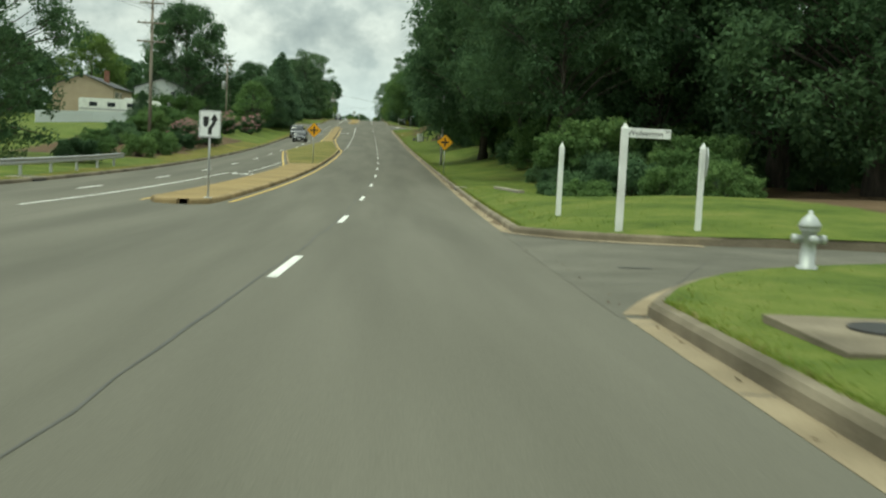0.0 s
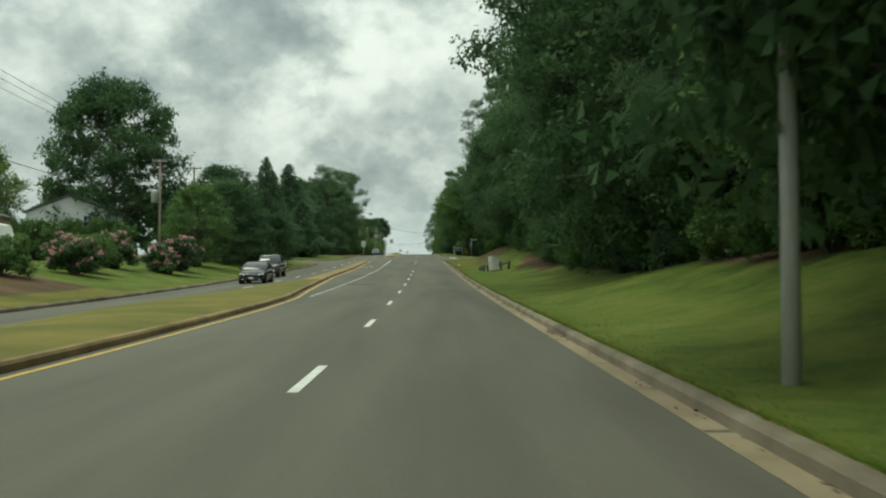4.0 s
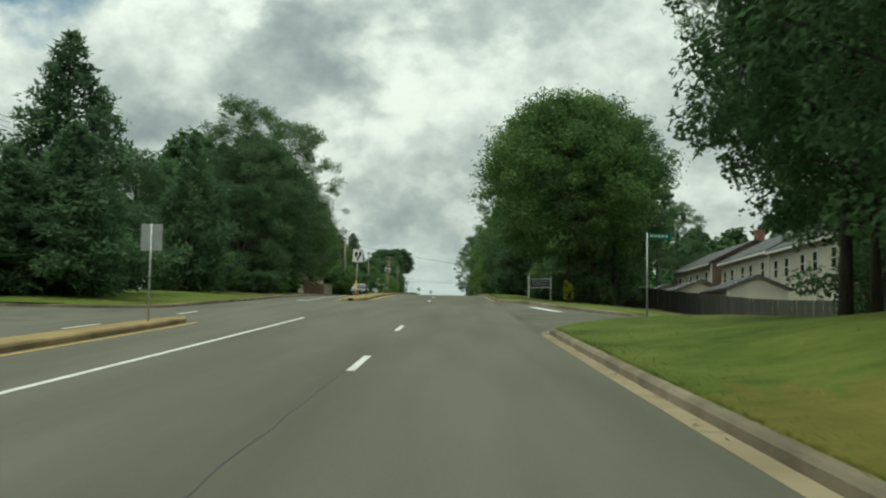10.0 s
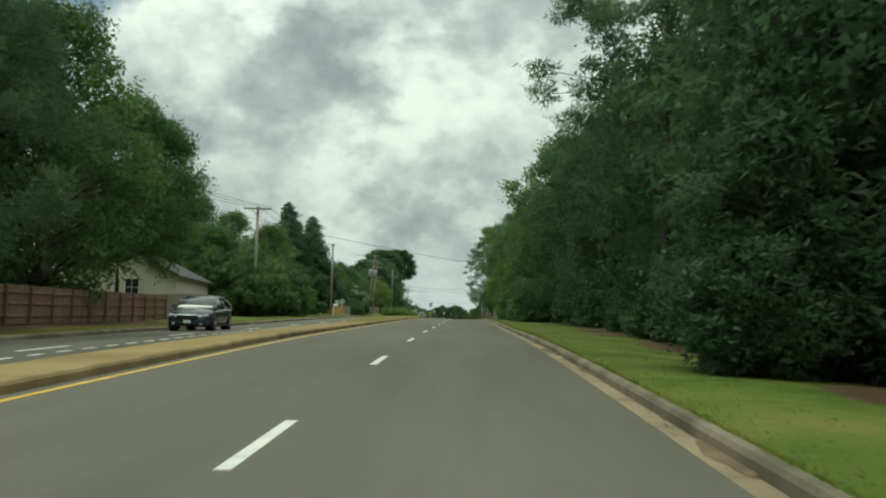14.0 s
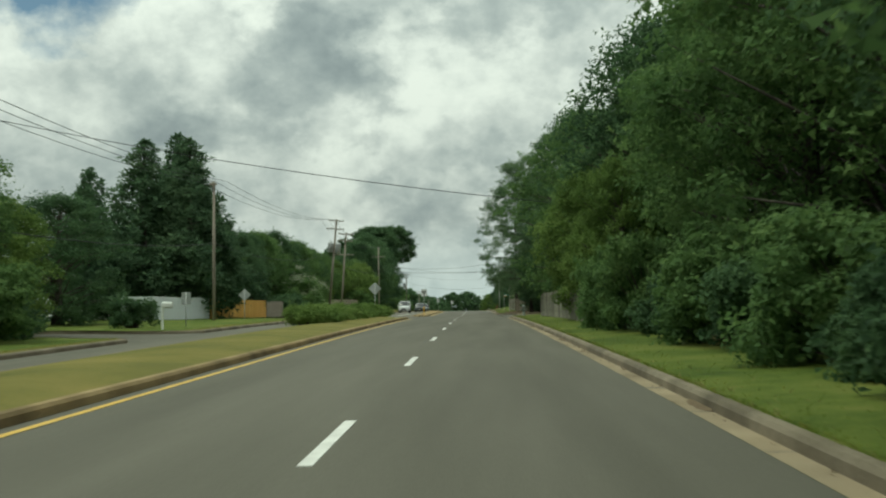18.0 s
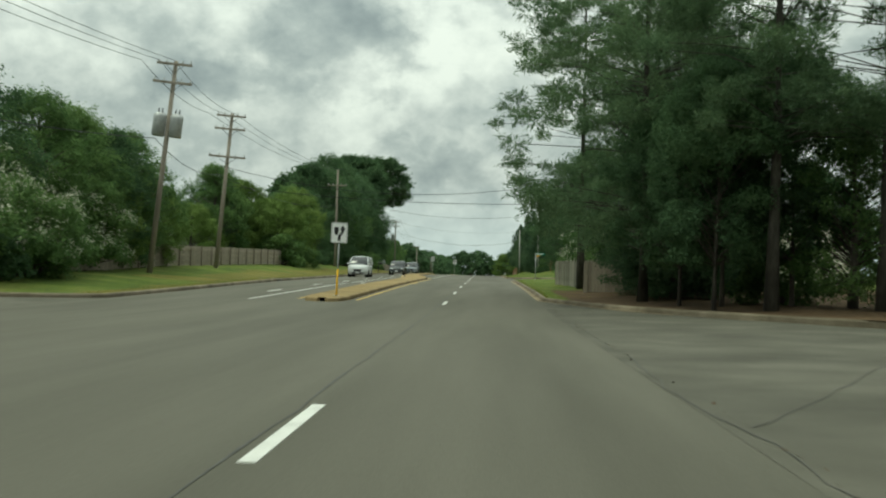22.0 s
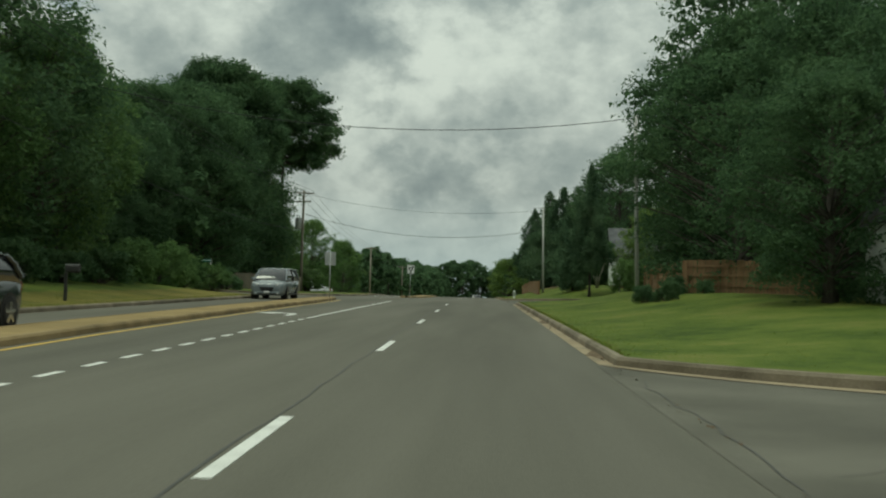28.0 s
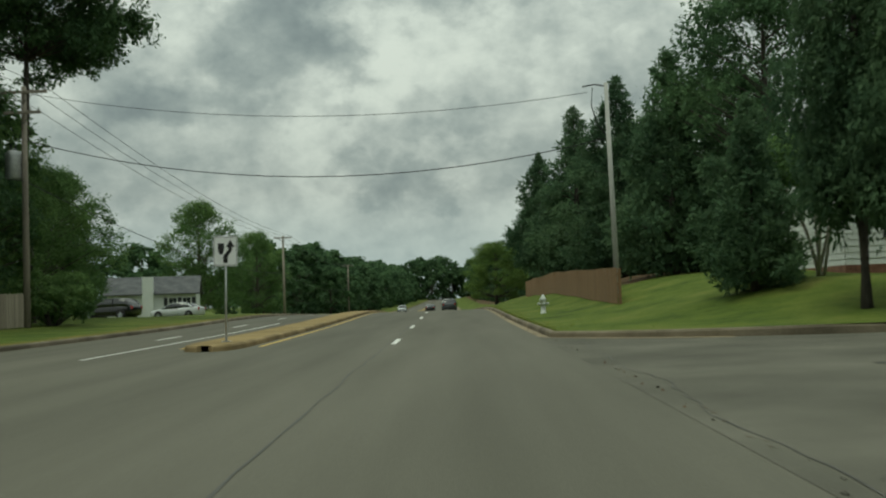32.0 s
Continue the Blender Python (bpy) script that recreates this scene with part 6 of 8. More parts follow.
DARK_TIMBER = material("dark_fence_board", [(0.055, 0.055, 0.052), (0.085, 0.084, 0.078), (0.12, 0.118, 0.11)], 1.5, 0.9, bump=0.3, fine=25, per_object=0.4, stretch=(1, 1, 0.2))
WHITE_VINYL = material("white_vinyl_panel", [(0.62, 0.65, 0.68), (0.70, 0.73, 0.76)], 1.5, 0.5, fine=20, per_object=0.15)
fence([(-13.9, 303), (-15.6, 333)], 1.45, BROWN_TIMBER, "brown board fence with posts and rails outside", 1)
fence([(-15.7, 333.4), (-16.8, 354)], 1.5, GREY_TIMBER, "plain weathered grey board fence", -1, 0.18)
fence([(-20.4, 410), (-18.4, 423.6)], 1.6, WHITE_VINYL, "white vinyl privacy fence along the lawn", -1, 0.3, 0.004)
fence([(-18.4, 423.8), (-16.8, 437.3)], 1.5, NEW_TIMBER, "new orange timber fence beside the lawn", -1)
fence([(-16.8, 437.5), (-16.5, 444)], 1.45, GREY_TIMBER, "short weathered grey board fence", -1)
fence([(-17.6, 458), (-18.5, 476.8)], 1.35, GREY_TIMBER, "weathered grey board fence below flowering shrubs", -1, 0.16)
fence([(-18.6, 477), (-17.5, 516.5)], 1.35, GREY_TIMBER, "weathered grey board fence with posts outside", 1, 0.16)
fence([(-26.0, 615), (-17.2, 618), (-17.0, 635.6)], 1.5, GREY_TIMBER, "weathered grey board fence round a yard corner", -1, 0.16)
fence([(6.1, 384), (5.5, 411.5), (11.5, 412.5)], 1.42, OLD_TIMBER, "tall old lichened board fence close to the road", 1, 0.13, 0.016, wild=2.6)
fence([(6.75, 477.0), (5.9, 487.5), (11.5, 488.3)], 1.5, OLD_TIMBER, "weathered board fence along the grass verge", 1, 0.14, wild=2.2)
fence([(12.0, 469.4), (6.15, 470.0), (6.7, 475.6)], 1.5, GREY_TIMBER, "taller weathered fence corner beside the pine", 1, 0.15)
fence([(10.9, 583.6), (10.5, 570.0), (16, 569)], 1.45, RED_TIMBER, "brown board fence behind the lawn", 1)
fence([(7.4, 628), (8.4, 684)], 1.35, RED_TIMBER, "brown board fence on the grassy bank", 1)
fence([(13.4, 275.5), (18.6, 262.0), (24.5, 251), (33, 238)], 1.5, DARK_TIMBER, "dark stained board fence below the townhouses", -1, 0.15)
fence([(13.5, 452), (24, 447)], 1.3, BROWN_TIMBER, "shaded brown board fence under the pines", 1)
fence([(-29, 168), (-26, 176)], 1.2, GREY_TIMBER, "short weathered fence behind flowering shrubs", 1)
fence([(-40, 132), (-38, 150), (-33, 158)], 1.5, WHITE_VINYL, "white vinyl fence below the tan house", -1, 0.3, 0.004)


def guard_rail():
    ob = empty("guard_rail", Matrix(), "galvanised steel guard rail beside the far kerb", "guard rail")
    ys = steps(31, 64, 1.9)
    prof = ((0.0, 0.42), (0.05, 0.46), (0.05, 0.50), (0.0, 0.54), (0.0, 0.58), (0.05, 0.62), (0.05, 0.66), (0.0, 0.70))
    vs, fs = [], []
    for y in ys:
        u = -14.0 - 0.25 * smooth(55, 64, y)
        g = ground(u, y)
        vs += [at(u + x, y, g + z) for x, z in prof]
    k = len(prof)
    for i in range(len(ys) - 1):
        for j in range(k - 1):
            fs.append((i * k + j, (i + 1) * k + j, (i + 1) * k + j + 1, i * k + j + 1))
    solid("rail_beam", mesh_of("rail_beam", vs, fs, (GREY_METAL,), None, True), parent=ob, label="corrugated steel beam")
    for y in ys[::2]:
        u = -14.1 - 0.25 * smooth(55, 64, y)
        st = part("post", boxed(-0.05, 0.05, -0.08, 0.08, -0.3, 0.72), GREY_METAL, ob)
        st.matrix_basis = Matrix.Translation(on(u, y))


guard_rail()


def headwall():
    """The low concrete wall of a culvert between the lawn and the ditch."""
    a, b = on(5.75, 41.0), on(5.45, 47.6)
    bm = boxed(-0.13, 0.13, 0, (b - a).length, -1.1, 0.09, 0.02)
    ob = solid("culvert_headwall", bm_mesh("culvert_headwall", bm, CONCRETE), "low weathered concrete culvert wall along the lawn", "wall", kind="structure")
    ob.matrix_basis = Matrix.LocRotScale(a, (b - a).to_track_quat("Y", "Z"), None)


headwall()


def utility_cabinets():
    ob = empty("utility_cabinet", Matrix.LocRotScale(on(6.15, 156.0) - Vector((0, 0, 0.06)), Euler((0, radians(-3), radians(8))), None), "pale grey steel utility cabinet on the grassy bank", "utility cabinet")
    part("plinth", boxed(0.03, 0.5, 0.04, 1.46, -0.4, 0.2, 0.01), CONCRETE, ob, "pale concrete plinth")
    part("body", boxed(0, 0.53, 0, 1.5, 0.202, 1.2, 0.015), PLASTIC_GREY, ob)
    for y0 in (0.05, 0.77):
        dr = part("door", boxed(-0.014, -0.002, y0, y0 + 0.68, 0.26, 1.14, 0.004), PLASTIC_GREY, ob)
        part("latch", boxed(-0.032, -0.016, y0 + 0.3, y0 + 0.36, 0.66, 0.76, 0.004), DARK_METAL, dr, "dark latch")
    part("vent", boxed(0.1, 0.43, -0.012, -0.002, 0.8, 1.0, 0.004), PLASTIC_GREY, ob, "vent panel")
    part("lid", boxed(-0.03, 0.56, -0.03, 1.53, 1.204, 1.24, 0.008), PLASTIC_GREY, ob)
    part("notice", boxed(-0.02, -0.0145, 0.3, 0.48, 0.84, 0.92), SIGN_BACK, ob, "small faded notice plate")
    ob = empty("utility_cabinet", Matrix.LocRotScale(on(6.2, 157.7) - Vector((0, 0, 0.06)), Euler((0, radians(-3), radians(10))), None), "smaller pale grey steel utility cabinet beside a taller one", "utility cabinet")
    part("plinth", boxed(0.03, 0.42, 0.03, 0.82, -0.4, 0.16, 0.01), CONCRETE, ob, "pale concrete plinth")
    part("body", boxed(0, 0.45, 0, 0.85, 0.162, 0.98, 0.015), PLASTIC_GREY, ob)
    dr = part("door", boxed(-0.014, -0.002, 0.05, 0.8, 0.22, 0.92, 0.004), PLASTIC_GREY, ob)
    part("latch", boxed(-0.032, -0.016, 0.36, 0.42, 0.5, 0.6, 0.004), DARK_METAL, dr, "dark latch")
    part("lid", boxed(-0.025, 0.475, -0.025, 0.875, 0.982, 1.01, 0.008), PLASTIC_GREY, ob)
    for u, y, tall, tilt in ((5.95, 159.3, 0.55, 8), (5.75, 160.9, 0.5, -6), (5.55, 162.2, 0.42, 10), (6.75, 155.5, 0.7, -7), (7.2, 154.7, 0.6, 9)):
        ob = empty("low_post", Matrix.LocRotScale(on(u, y), Euler((radians(tilt), radians(tilt * 0.6), 0.3)), None), "short dark weathered timber post by the cabinets", "post", "posts round the cabinets")
        part("shaft", boxed(-0.07, 0.07, -0.07, 0.07, -0.25, tall, 0.015), DARK_TIMBER, ob)
    for (u0, y0), (u1, y1), z in (((5.95, 159.3), (5.75, 160.9), 0.36), ((5.75, 160.9), (5.55, 162.2), 0.2), ((6.75, 155.5), (7.2, 154.7), 0.45)):
        a, b = on(u0, y0), on(u1, y1)
        ob = empty("barrier_rail", Matrix.LocRotScale(a + Vector((-0.11, 0, z)), (b - a).to_track_quat("Y", "Z"), None), "dark sagging timber rail between short posts", "rail", "rails round the cabinets")
        part("rail", boxed(-0.035, 0.035, -0.15, (b - a).length + 0.15, -0.08, 0.08, 0.012), DARK_TIMBER, ob)


utility_cabinets()


def mailbox(u, y, spin, mat, label):
    ob = empty("mailbox", facing(u, y, spin), label, "mailbox", "roadside mailboxes")
    part("post", boxed(-0.05, 0.05, -0.05, 0.05, -0.3, 0.98, 0.006), mat, ob)
    part("arm", boxed(-0.04, 0.04, -0.5, 0.05, 0.985, 1.04, 0.005), mat, ob)
    bm = flat_poly([(-0.1, 1.045), (0.1, 1.045), (0.1, 1.19)] + [(0.1 * math.cos(a), 1.19 + 0.1 * math.sin(a)) for a in (0.5, 1.05, 1.57, 2.1, 2.64)] + [(-0.1, 1.19)], -0.48, 0.02)
    bx = part("box", bm, mat, ob)
    part("flag", boxed(0.102, 0.108, -0.2, -0.05, 1.12, 1.2), LAMP_RED, bx, "small red flag")


mailbox(-13.2, 393.6, 90, WHITE_TIMBER, "white mailbox on a post beside the driveway")
mailbox(-12.7, 560.5, 90, DARK_METAL, "black mailbox on a dark post")
mailbox(-13.8, 181, 90, DARK_METAL, "dark mailbox on a post by the far lawn")


def brick_sign():
    ob = empty("brick_sign", facing(9.9, 518.9), "low brick sign with two piers and a white panel", "sign")
    for x in (-0.36, 0.36):
        part("pier", boxed(x - 0.16, x + 0.16, -0.2, 0.2, -0.2, 1.12, 0.01), BRICK_RED, ob, "dark red brick pier")
        part("cap", boxed(x - 0.19, x + 0.19, -0.23, 0.23, 1.122, 1.18, 0.01), CONCRETE, ob)
    part("panel", boxed(-0.195, 0.195, -0.05, 0.05, 0.1, 1.05), WHITE_TIMBER, ob, "white sign panel")


brick_sign()

# ---------------------------------------------------------------- houses


def window_set(parent, x, y, z, w, h, shutters=True, spin=0, dark=GLASS):
    """A sash window on a wall that faces -y."""
    wd = part("window", boxed(x - w / 2 - 0.07, x + w / 2 + 0.07, y - 0.05, y - 0.004, z - 0.07, z + h + 0.09, 0.004), WHITE_TIMBER, parent, "white framed sash window")
    for k in (0, 1):
        part("pane", boxed(x - w / 2, x + w / 2, y - 0.062, y - 0.054, z + k * h / 2 + 0.02, z + (k + 1) * h / 2 - 0.02), dark, wd)
    part("mullion", boxed(x - 0.015, x + 0.015, y - 0.074, y - 0.064, z, z + h), WHITE_TIMBER, wd)
    part("sill", boxed(x - w / 2 - 0.1, x + w / 2 + 0.1, y - 0.11, y - 0.006, z - 0.13, z - 0.075), WHITE_TIMBER, wd)
    if shutters:
        for s in (-1, 1):
            cx = x + s * (w / 2 + 0.32)
            part("shutter", boxed(cx - 0.2, cx + 0.2, y - 0.05, y - 0.006, z - 0.02, z + h + 0.03), SHUTTER, parent, "dark louvred shutter")
    return wd


def siding_wall(parent, x0, x1, y, z0, z1, mat, axis="x", peak=None, out=-1):
    """Lapped boards as one mesh; peak raises a gable."""
    bm = bmesh.new()
    z = z0
    while z < (peak or z1) - 0.02:
        t = min(z + 0.2, peak or z1)
        a, b = x0, x1
        if peak and t > z1:
            k = (min(z, peak) - z1) / (peak - z1)
            k = max(k, 0)
            mid = (x0 + x1) / 2
            a, b = x0 + (mid - x0) * k, x1 - (x1 - mid) * k
        lo, hi = y + out * 0.028, y + out * 0.006
        if axis == "x":
            q = [(a, lo, z), (b, lo, z), (b, hi, t), (a, hi, t), (a, y, z), (b, y, z)]
        else:
            q = [(lo, a, z), (lo, b, z), (hi, b, t), (hi, a, t), (y, a, z), (y, b, z)]
        vs = [bm.verts.new(v) for v in q]
        bm.faces.new(vs[:4])
        bm.faces.new((vs[0], vs[1], vs[5], vs[4]))
        z = t
    return part("siding", bm, mat, parent, "lapped siding boards")


def gable_roof(parent, x0, x1, y0, y1, eave, ridge, along_x=True, over=0.35, mat=None, thick=0.14):
    bm = bmesh.new()
    if along_x:
        m = (y0 + y1) / 2
        s = (ridge - eave) / (m - y0)
        prof = [(y0 - over, eave - s * over), (m, ridge), (y1 + over, eave - s * over)]
        a, b = x0 - over, x1 + over
        f = lambda p, x, d: (x, p[0], p[1] + d)
    else:
        m = (x0 + x1) / 2
        s = (ridge - eave) / (m - x0)
        prof = [(x0 - over, eave - s * over), (m, ridge), (x1 + over, eave - s * over)]
        a, b = y0 - over, y1 + over
        f = lambda p, y, d: (p[0], y, p[1] + d)
    rings = [[bm.verts.new(f(p, e, d)) for d in (0.0, thick) for p in prof] for e in (a, b)]
    for i, j in ((0, 1), (1, 2)):
        bm.faces.new((rings[0][3 + i], rings[0][3 + j], rings[1][3 + j], rings[1][3 + i]))
        bm.faces.new((rings[0][j], rings[0][i], rings[1][i], rings[1][j]))
    for r in rings:
        bm.faces.new((r[0], r[1], r[4], r[3]))
        bm.faces.new((r[1], r[2], r[5], r[4]))
    bm.faces.new((rings[0][0], rings[0][3], rings[1][3], rings[1][0]))
    bm.faces.new((rings[0][2], rings[1][2], rings[1][5], rings[0][5]))
    bmesh.ops.recalc_face_normals(bm, faces=bm.faces[:])
    return part("roof", bm, mat or SHINGLE, parent, "grey shingle roof")


def house_core(parent, x0, x1, y0, y1, z1, mat, base=-0.4, peak=None, along_x=True):
    bm = boxed(x0, x1, y0, y1, base, z1)
    part("wall", bm, mat, parent)
    if peak:
        if along_x:
            m = (y0 + y1) / 2
            ends = [((x, y0, z1), (x, y1, z1), (x, m, peak)) for x in (x0, x1)]
        else:
            m = (x0 + x1) / 2
            ends = [((x0, y, z1), (x1, y, z1), (m, y, peak)) for y in (y0, y1)]
        for end in ends:
            bm = bmesh.new()
            bm.faces.new([bm.verts.new(v) for v in end])
            part("gable", bm, mat, parent)


def house_at(u, y, spin, label, dz=0.0):
    m = facing(u, y, spin)
    return empty("house", Matrix.Translation((0, 0, dz)) @ m, label, "house", "roadside houses")


def colonial_house():
    h = house_at(13.1, 546.4, 0, "white two storey house with dark shutters and a porch", 0.35)
    house_core(h, 0, 9.6, 0, 8.0, 5.0, SIDING, -0.6, 8.3)
    siding_wall(h, 0.0, 9.6, 0.0, 0.1, 4.9, SIDING)
    siding_wall(h, 0.0, 8.0, 0.0, 0.1, 5.0, SIDING, "y", 8.3)
    gable_roof(h, 0, 9.6, 0, 8.0, 5.0, 8.4)
    # front gable
    bm = bmesh.new()
    v = [bm.verts.new(p) for p in ((2.4, -0.06, 4.95), (7.4, -0.06, 4.95), (4.9, -0.06, 8.0), (2.4, 3.0, 4.95), (7.4, 3.0, 4.95), (4.9, 3.6, 8.0))]
    bm.faces.new((v[0], v[1], v[2]))
    part("gable", bm, SIDING, h)
    siding_wall(h, 2.4, 7.4, -0.06, 4.95, 4.96, SIDING, "x", 7.95)
    bm = bmesh.new()
    for s in (-1, 1):
        c = 4.9
        p = [(c + s * 2.9, -0.35, 4.45), (c, -0.35, 8.15), (c, 4.2, 8.15), (c + s * 2.9, 4.2, 4.45)]
        q = [(a, b, z + 0.13) for a, b, z in p]
        vs = [bm.verts.new(w) for w in p + q]
        for f in ((0, 1, 2, 3), (4, 7, 6, 5), (0, 4, 5, 1), (3, 2, 6, 7)):
            bm.faces.new([vs[i] for i in f])
    bmesh.ops.recalc_face_normals(bm, faces=bm.faces[:])
    part("front_roof", bm, SHINGLE, h, "shingled cross gable roof")
    for x in (1.0, 2.9, 4.9, 6.8, 8.6):
        window_set(h, x, -0.03, 3.25, 0.72, 1.25)
    for x in (1.0, 2.9, 6.9, 8.6):
        window_set(h, x, -0.03, 0.75, 0.72, 1.3)
    dr = part("door", boxed(4.45, 5.35, -0.07, -0.03, 0.35, 2.4, 0.005), SHUTTER, h, "dark front door")
    part("door_handle", boxed(5.22, 5.28, -0.11, -0.075, 1.3, 1.42), CHROME, dr)
    for x in (3.75, 6.05):
        part("porch_post", boxed(x - 0.09, x + 0.09, -1.5, -1.32, -0.3, 2.75, 0.01), WHITE_TIMBER, h)
    part("porch_floor", boxed(3.5, 6.3, -1.6, -0.03, -0.4, 0.3, 0.01), BRICK_RED, h)
    part("porch_beam", boxed(3.55, 6.25, -1.55, -0.04, 2.752, 2.98), WHITE_TIMBER, h)
    gable_roof(h, 3.4, 6.4, -1.7, -0.05, 2.99, 3.85, False, 0.15)
    bm = bmesh.new()
    bm.faces.new([bm.verts.new(p) for p in ((3.4, -1.55, 2.98), (6.4, -1.55, 2.98), (4.9, -1.55, 3.8))])
    part("porch_gable", bm, WHITE_TIMBER, h)
    for x in (4.15, 5.65):
        part("step_rail", tubed([(x, -1.55, 1.2), (x, -2.7, 0.45), (x, -2.7, -0.5)], [0.035] * 3, 6), WHITE_TIMBER, h, "white stair rail")
    for k in range(3):
        part("step", boxed(4.2, 5.6, -1.9 - 0.3 * k, -1.602 - 0.3 * k, -0.5, 0.2 - 0.16 * k), BRICK_RED, h)
    # side wing
    house_core(h, 9.602, 16, 1.5, 8.0, 3.0, SIDING, -0.6, 5.6)
    siding_wall(h, 9.61, 16, 1.5, 0.1, 2.9, SIDING)
    gable_roof(h, 9.62, 16, 1.5, 8.0, 3.0, 5.7)
    window_set(h, 12.6, 1.47, 0.9, 0.8, 1.3)
    bm = boxed(-0.6, -0.04, 5.0, 7.8, -0.5, 2.4)
    part("lean_to", bm, SIDING, h, "small white side extension")
    gable_roof(h, -0.6, -0.05, 5.0, 7.8, 2.4, 3.2, False, 0.12)


colonial_house()


def tan_house():
    h = house_at(-49.0, 170, 0, "tan gabled house above a white fence", 0.35)
    house_core(h, 0, 9.0, 0, 13, 4.4, TAN_SIDING, -3.0, 6.1, False)
    siding_wall(h, 0, 9.0, 0, -0.5, 4.4, TAN_SIDING, "x", 6.1)
    gable_roof(h, 0, 9.0, 0, 13, 4.4, 6.15, False, 0.3)
    for x in (9.06,):
        for yy in (1.2, 2.6, 4.5):
            wd = part("window", boxed(9.0, 9.06, yy, yy + 0.8, 2.6, 3.8), WHITE_TIMBER, h, "white framed side window")
            part("pane", boxed(9.062, 9.07, yy + 0.06, yy + 0.74, 2.66, 3.74), GLASS, wd)
    part("chimney", boxed(6.4, 7.1, 5.0, 5.7, 4.0, 7.2), BRICK_RED, h, "brick chimney")
    h2 = house_at(-41, 190, 0, "white house with a shallow roof behind trees", 0.0)
    house_core(h2, 0, 9, 0, 9, 5.0, SIDING, -1.0, 6.6, False)
    siding_wall(h2, 0, 9, 0, 0.0, 5.0, SIDING, "x", 6.6)
    gable_roof(h2, 0, 9, 0, 9, 5.0, 6.7, False, 0.3)
    window_set(h2, 6.5, -0.03, 3.4, 0.8, 1.2, False)


tan_house()


def caravan():
    ob = empty("motorhome", facing(-36.2, 158, 0), "long white motorhome parked behind shrubs", "motorhome")
    pts = [(-5.4, 0.5), (5.0, 0.5), (5.6, 1.2), (5.7, 2.0), (5.4, 3.0), (5.0, 3.15), (-5.2, 3.15), (-5.5, 2.9)]
    bm = flat_poly(pts, -1.2, 1.2)
    part("body", bm, WHITE_TIMBER, ob)
    part("stripe", boxed(-5.3, 5.3, -1.216, -1.204, 1.5, 1.75), GREY_METAL, ob, "grey side stripe")
    for x in (-4.0, -1.5, 1.2, 3.6):
        part("window", boxed(x, x + 1.1, -1.22, -1.204, 2.0, 2.6), GLASS, ob)
    part("roof_unit", boxed(0.6, 1.7, -0.4, 0.4, 3.152, 3.4, 0.04), WHITE_TIMBER, ob, "roof air conditioner")
    for x in (-3.6, 3.8):
        for s in (-1.0, 1.0):
            part("wheel", tubed([(x, s - 0.12, 0.4), (x, s + 0.12, 0.4)], [0.4, 0.4], 18), RUBBER, ob)


caravan()


def white_bungalow():
    h = house_at(14.0, 623.8, -4, "white sided bungalow on a brick base", -0.25)
    house_core(h, 0, 12, 0, 8, 3.3, SIDING, 0.0, 5.8)
    siding_wall(h, 0, 12, 0, 0.5, 3.2, SIDING)
    siding_wall(h, 0, 8, 0, 0.5, 3.3, SIDING, "y", 5.8)
    part("brick_base", boxed(-0.03, 12.03, -0.03, 8.03, -0.8, 0.5), BRICK_RED, h, "brick foundation")
    gable_roof(h, 0, 12, 0, 8, 3.3, 5.9)
    for x in (2.2, 5.5, 9.6):
        window_set(h, x, -0.03, 1.35, 0.95, 1.4)
    dr = part("door", boxed(7.2, 8.1, -0.07, -0.03, 0.5, 2.55), SHUTTER, h, "dark front door")
    part("door_handle", boxed(7.95, 8.01, -0.1, -0.072, 1.5, 1.6), CHROME, dr)
    part("porch_floor", boxed(6.6, 8.8, -1.4, -0.04, -0.6, 0.45), WHITE_TIMBER, h, "white porch landing")
    for k in range(3):
        part("step", boxed(7.0, 8.3, -1.7 - 0.3 * k, -1.402 - 0.3 * k, -0.6, 0.3 - 0.16 * k), CONCRETE, h)
    for x in (6.7, 8.7):
        part("rail", tubed([(x, -0.1, 1.4), (x, -1.35, 1.4), (x, -2.3, 0.6)], [0.04] * 3, 6), WHITE_TIMBER, h, "white porch rail")


white_bungalow()


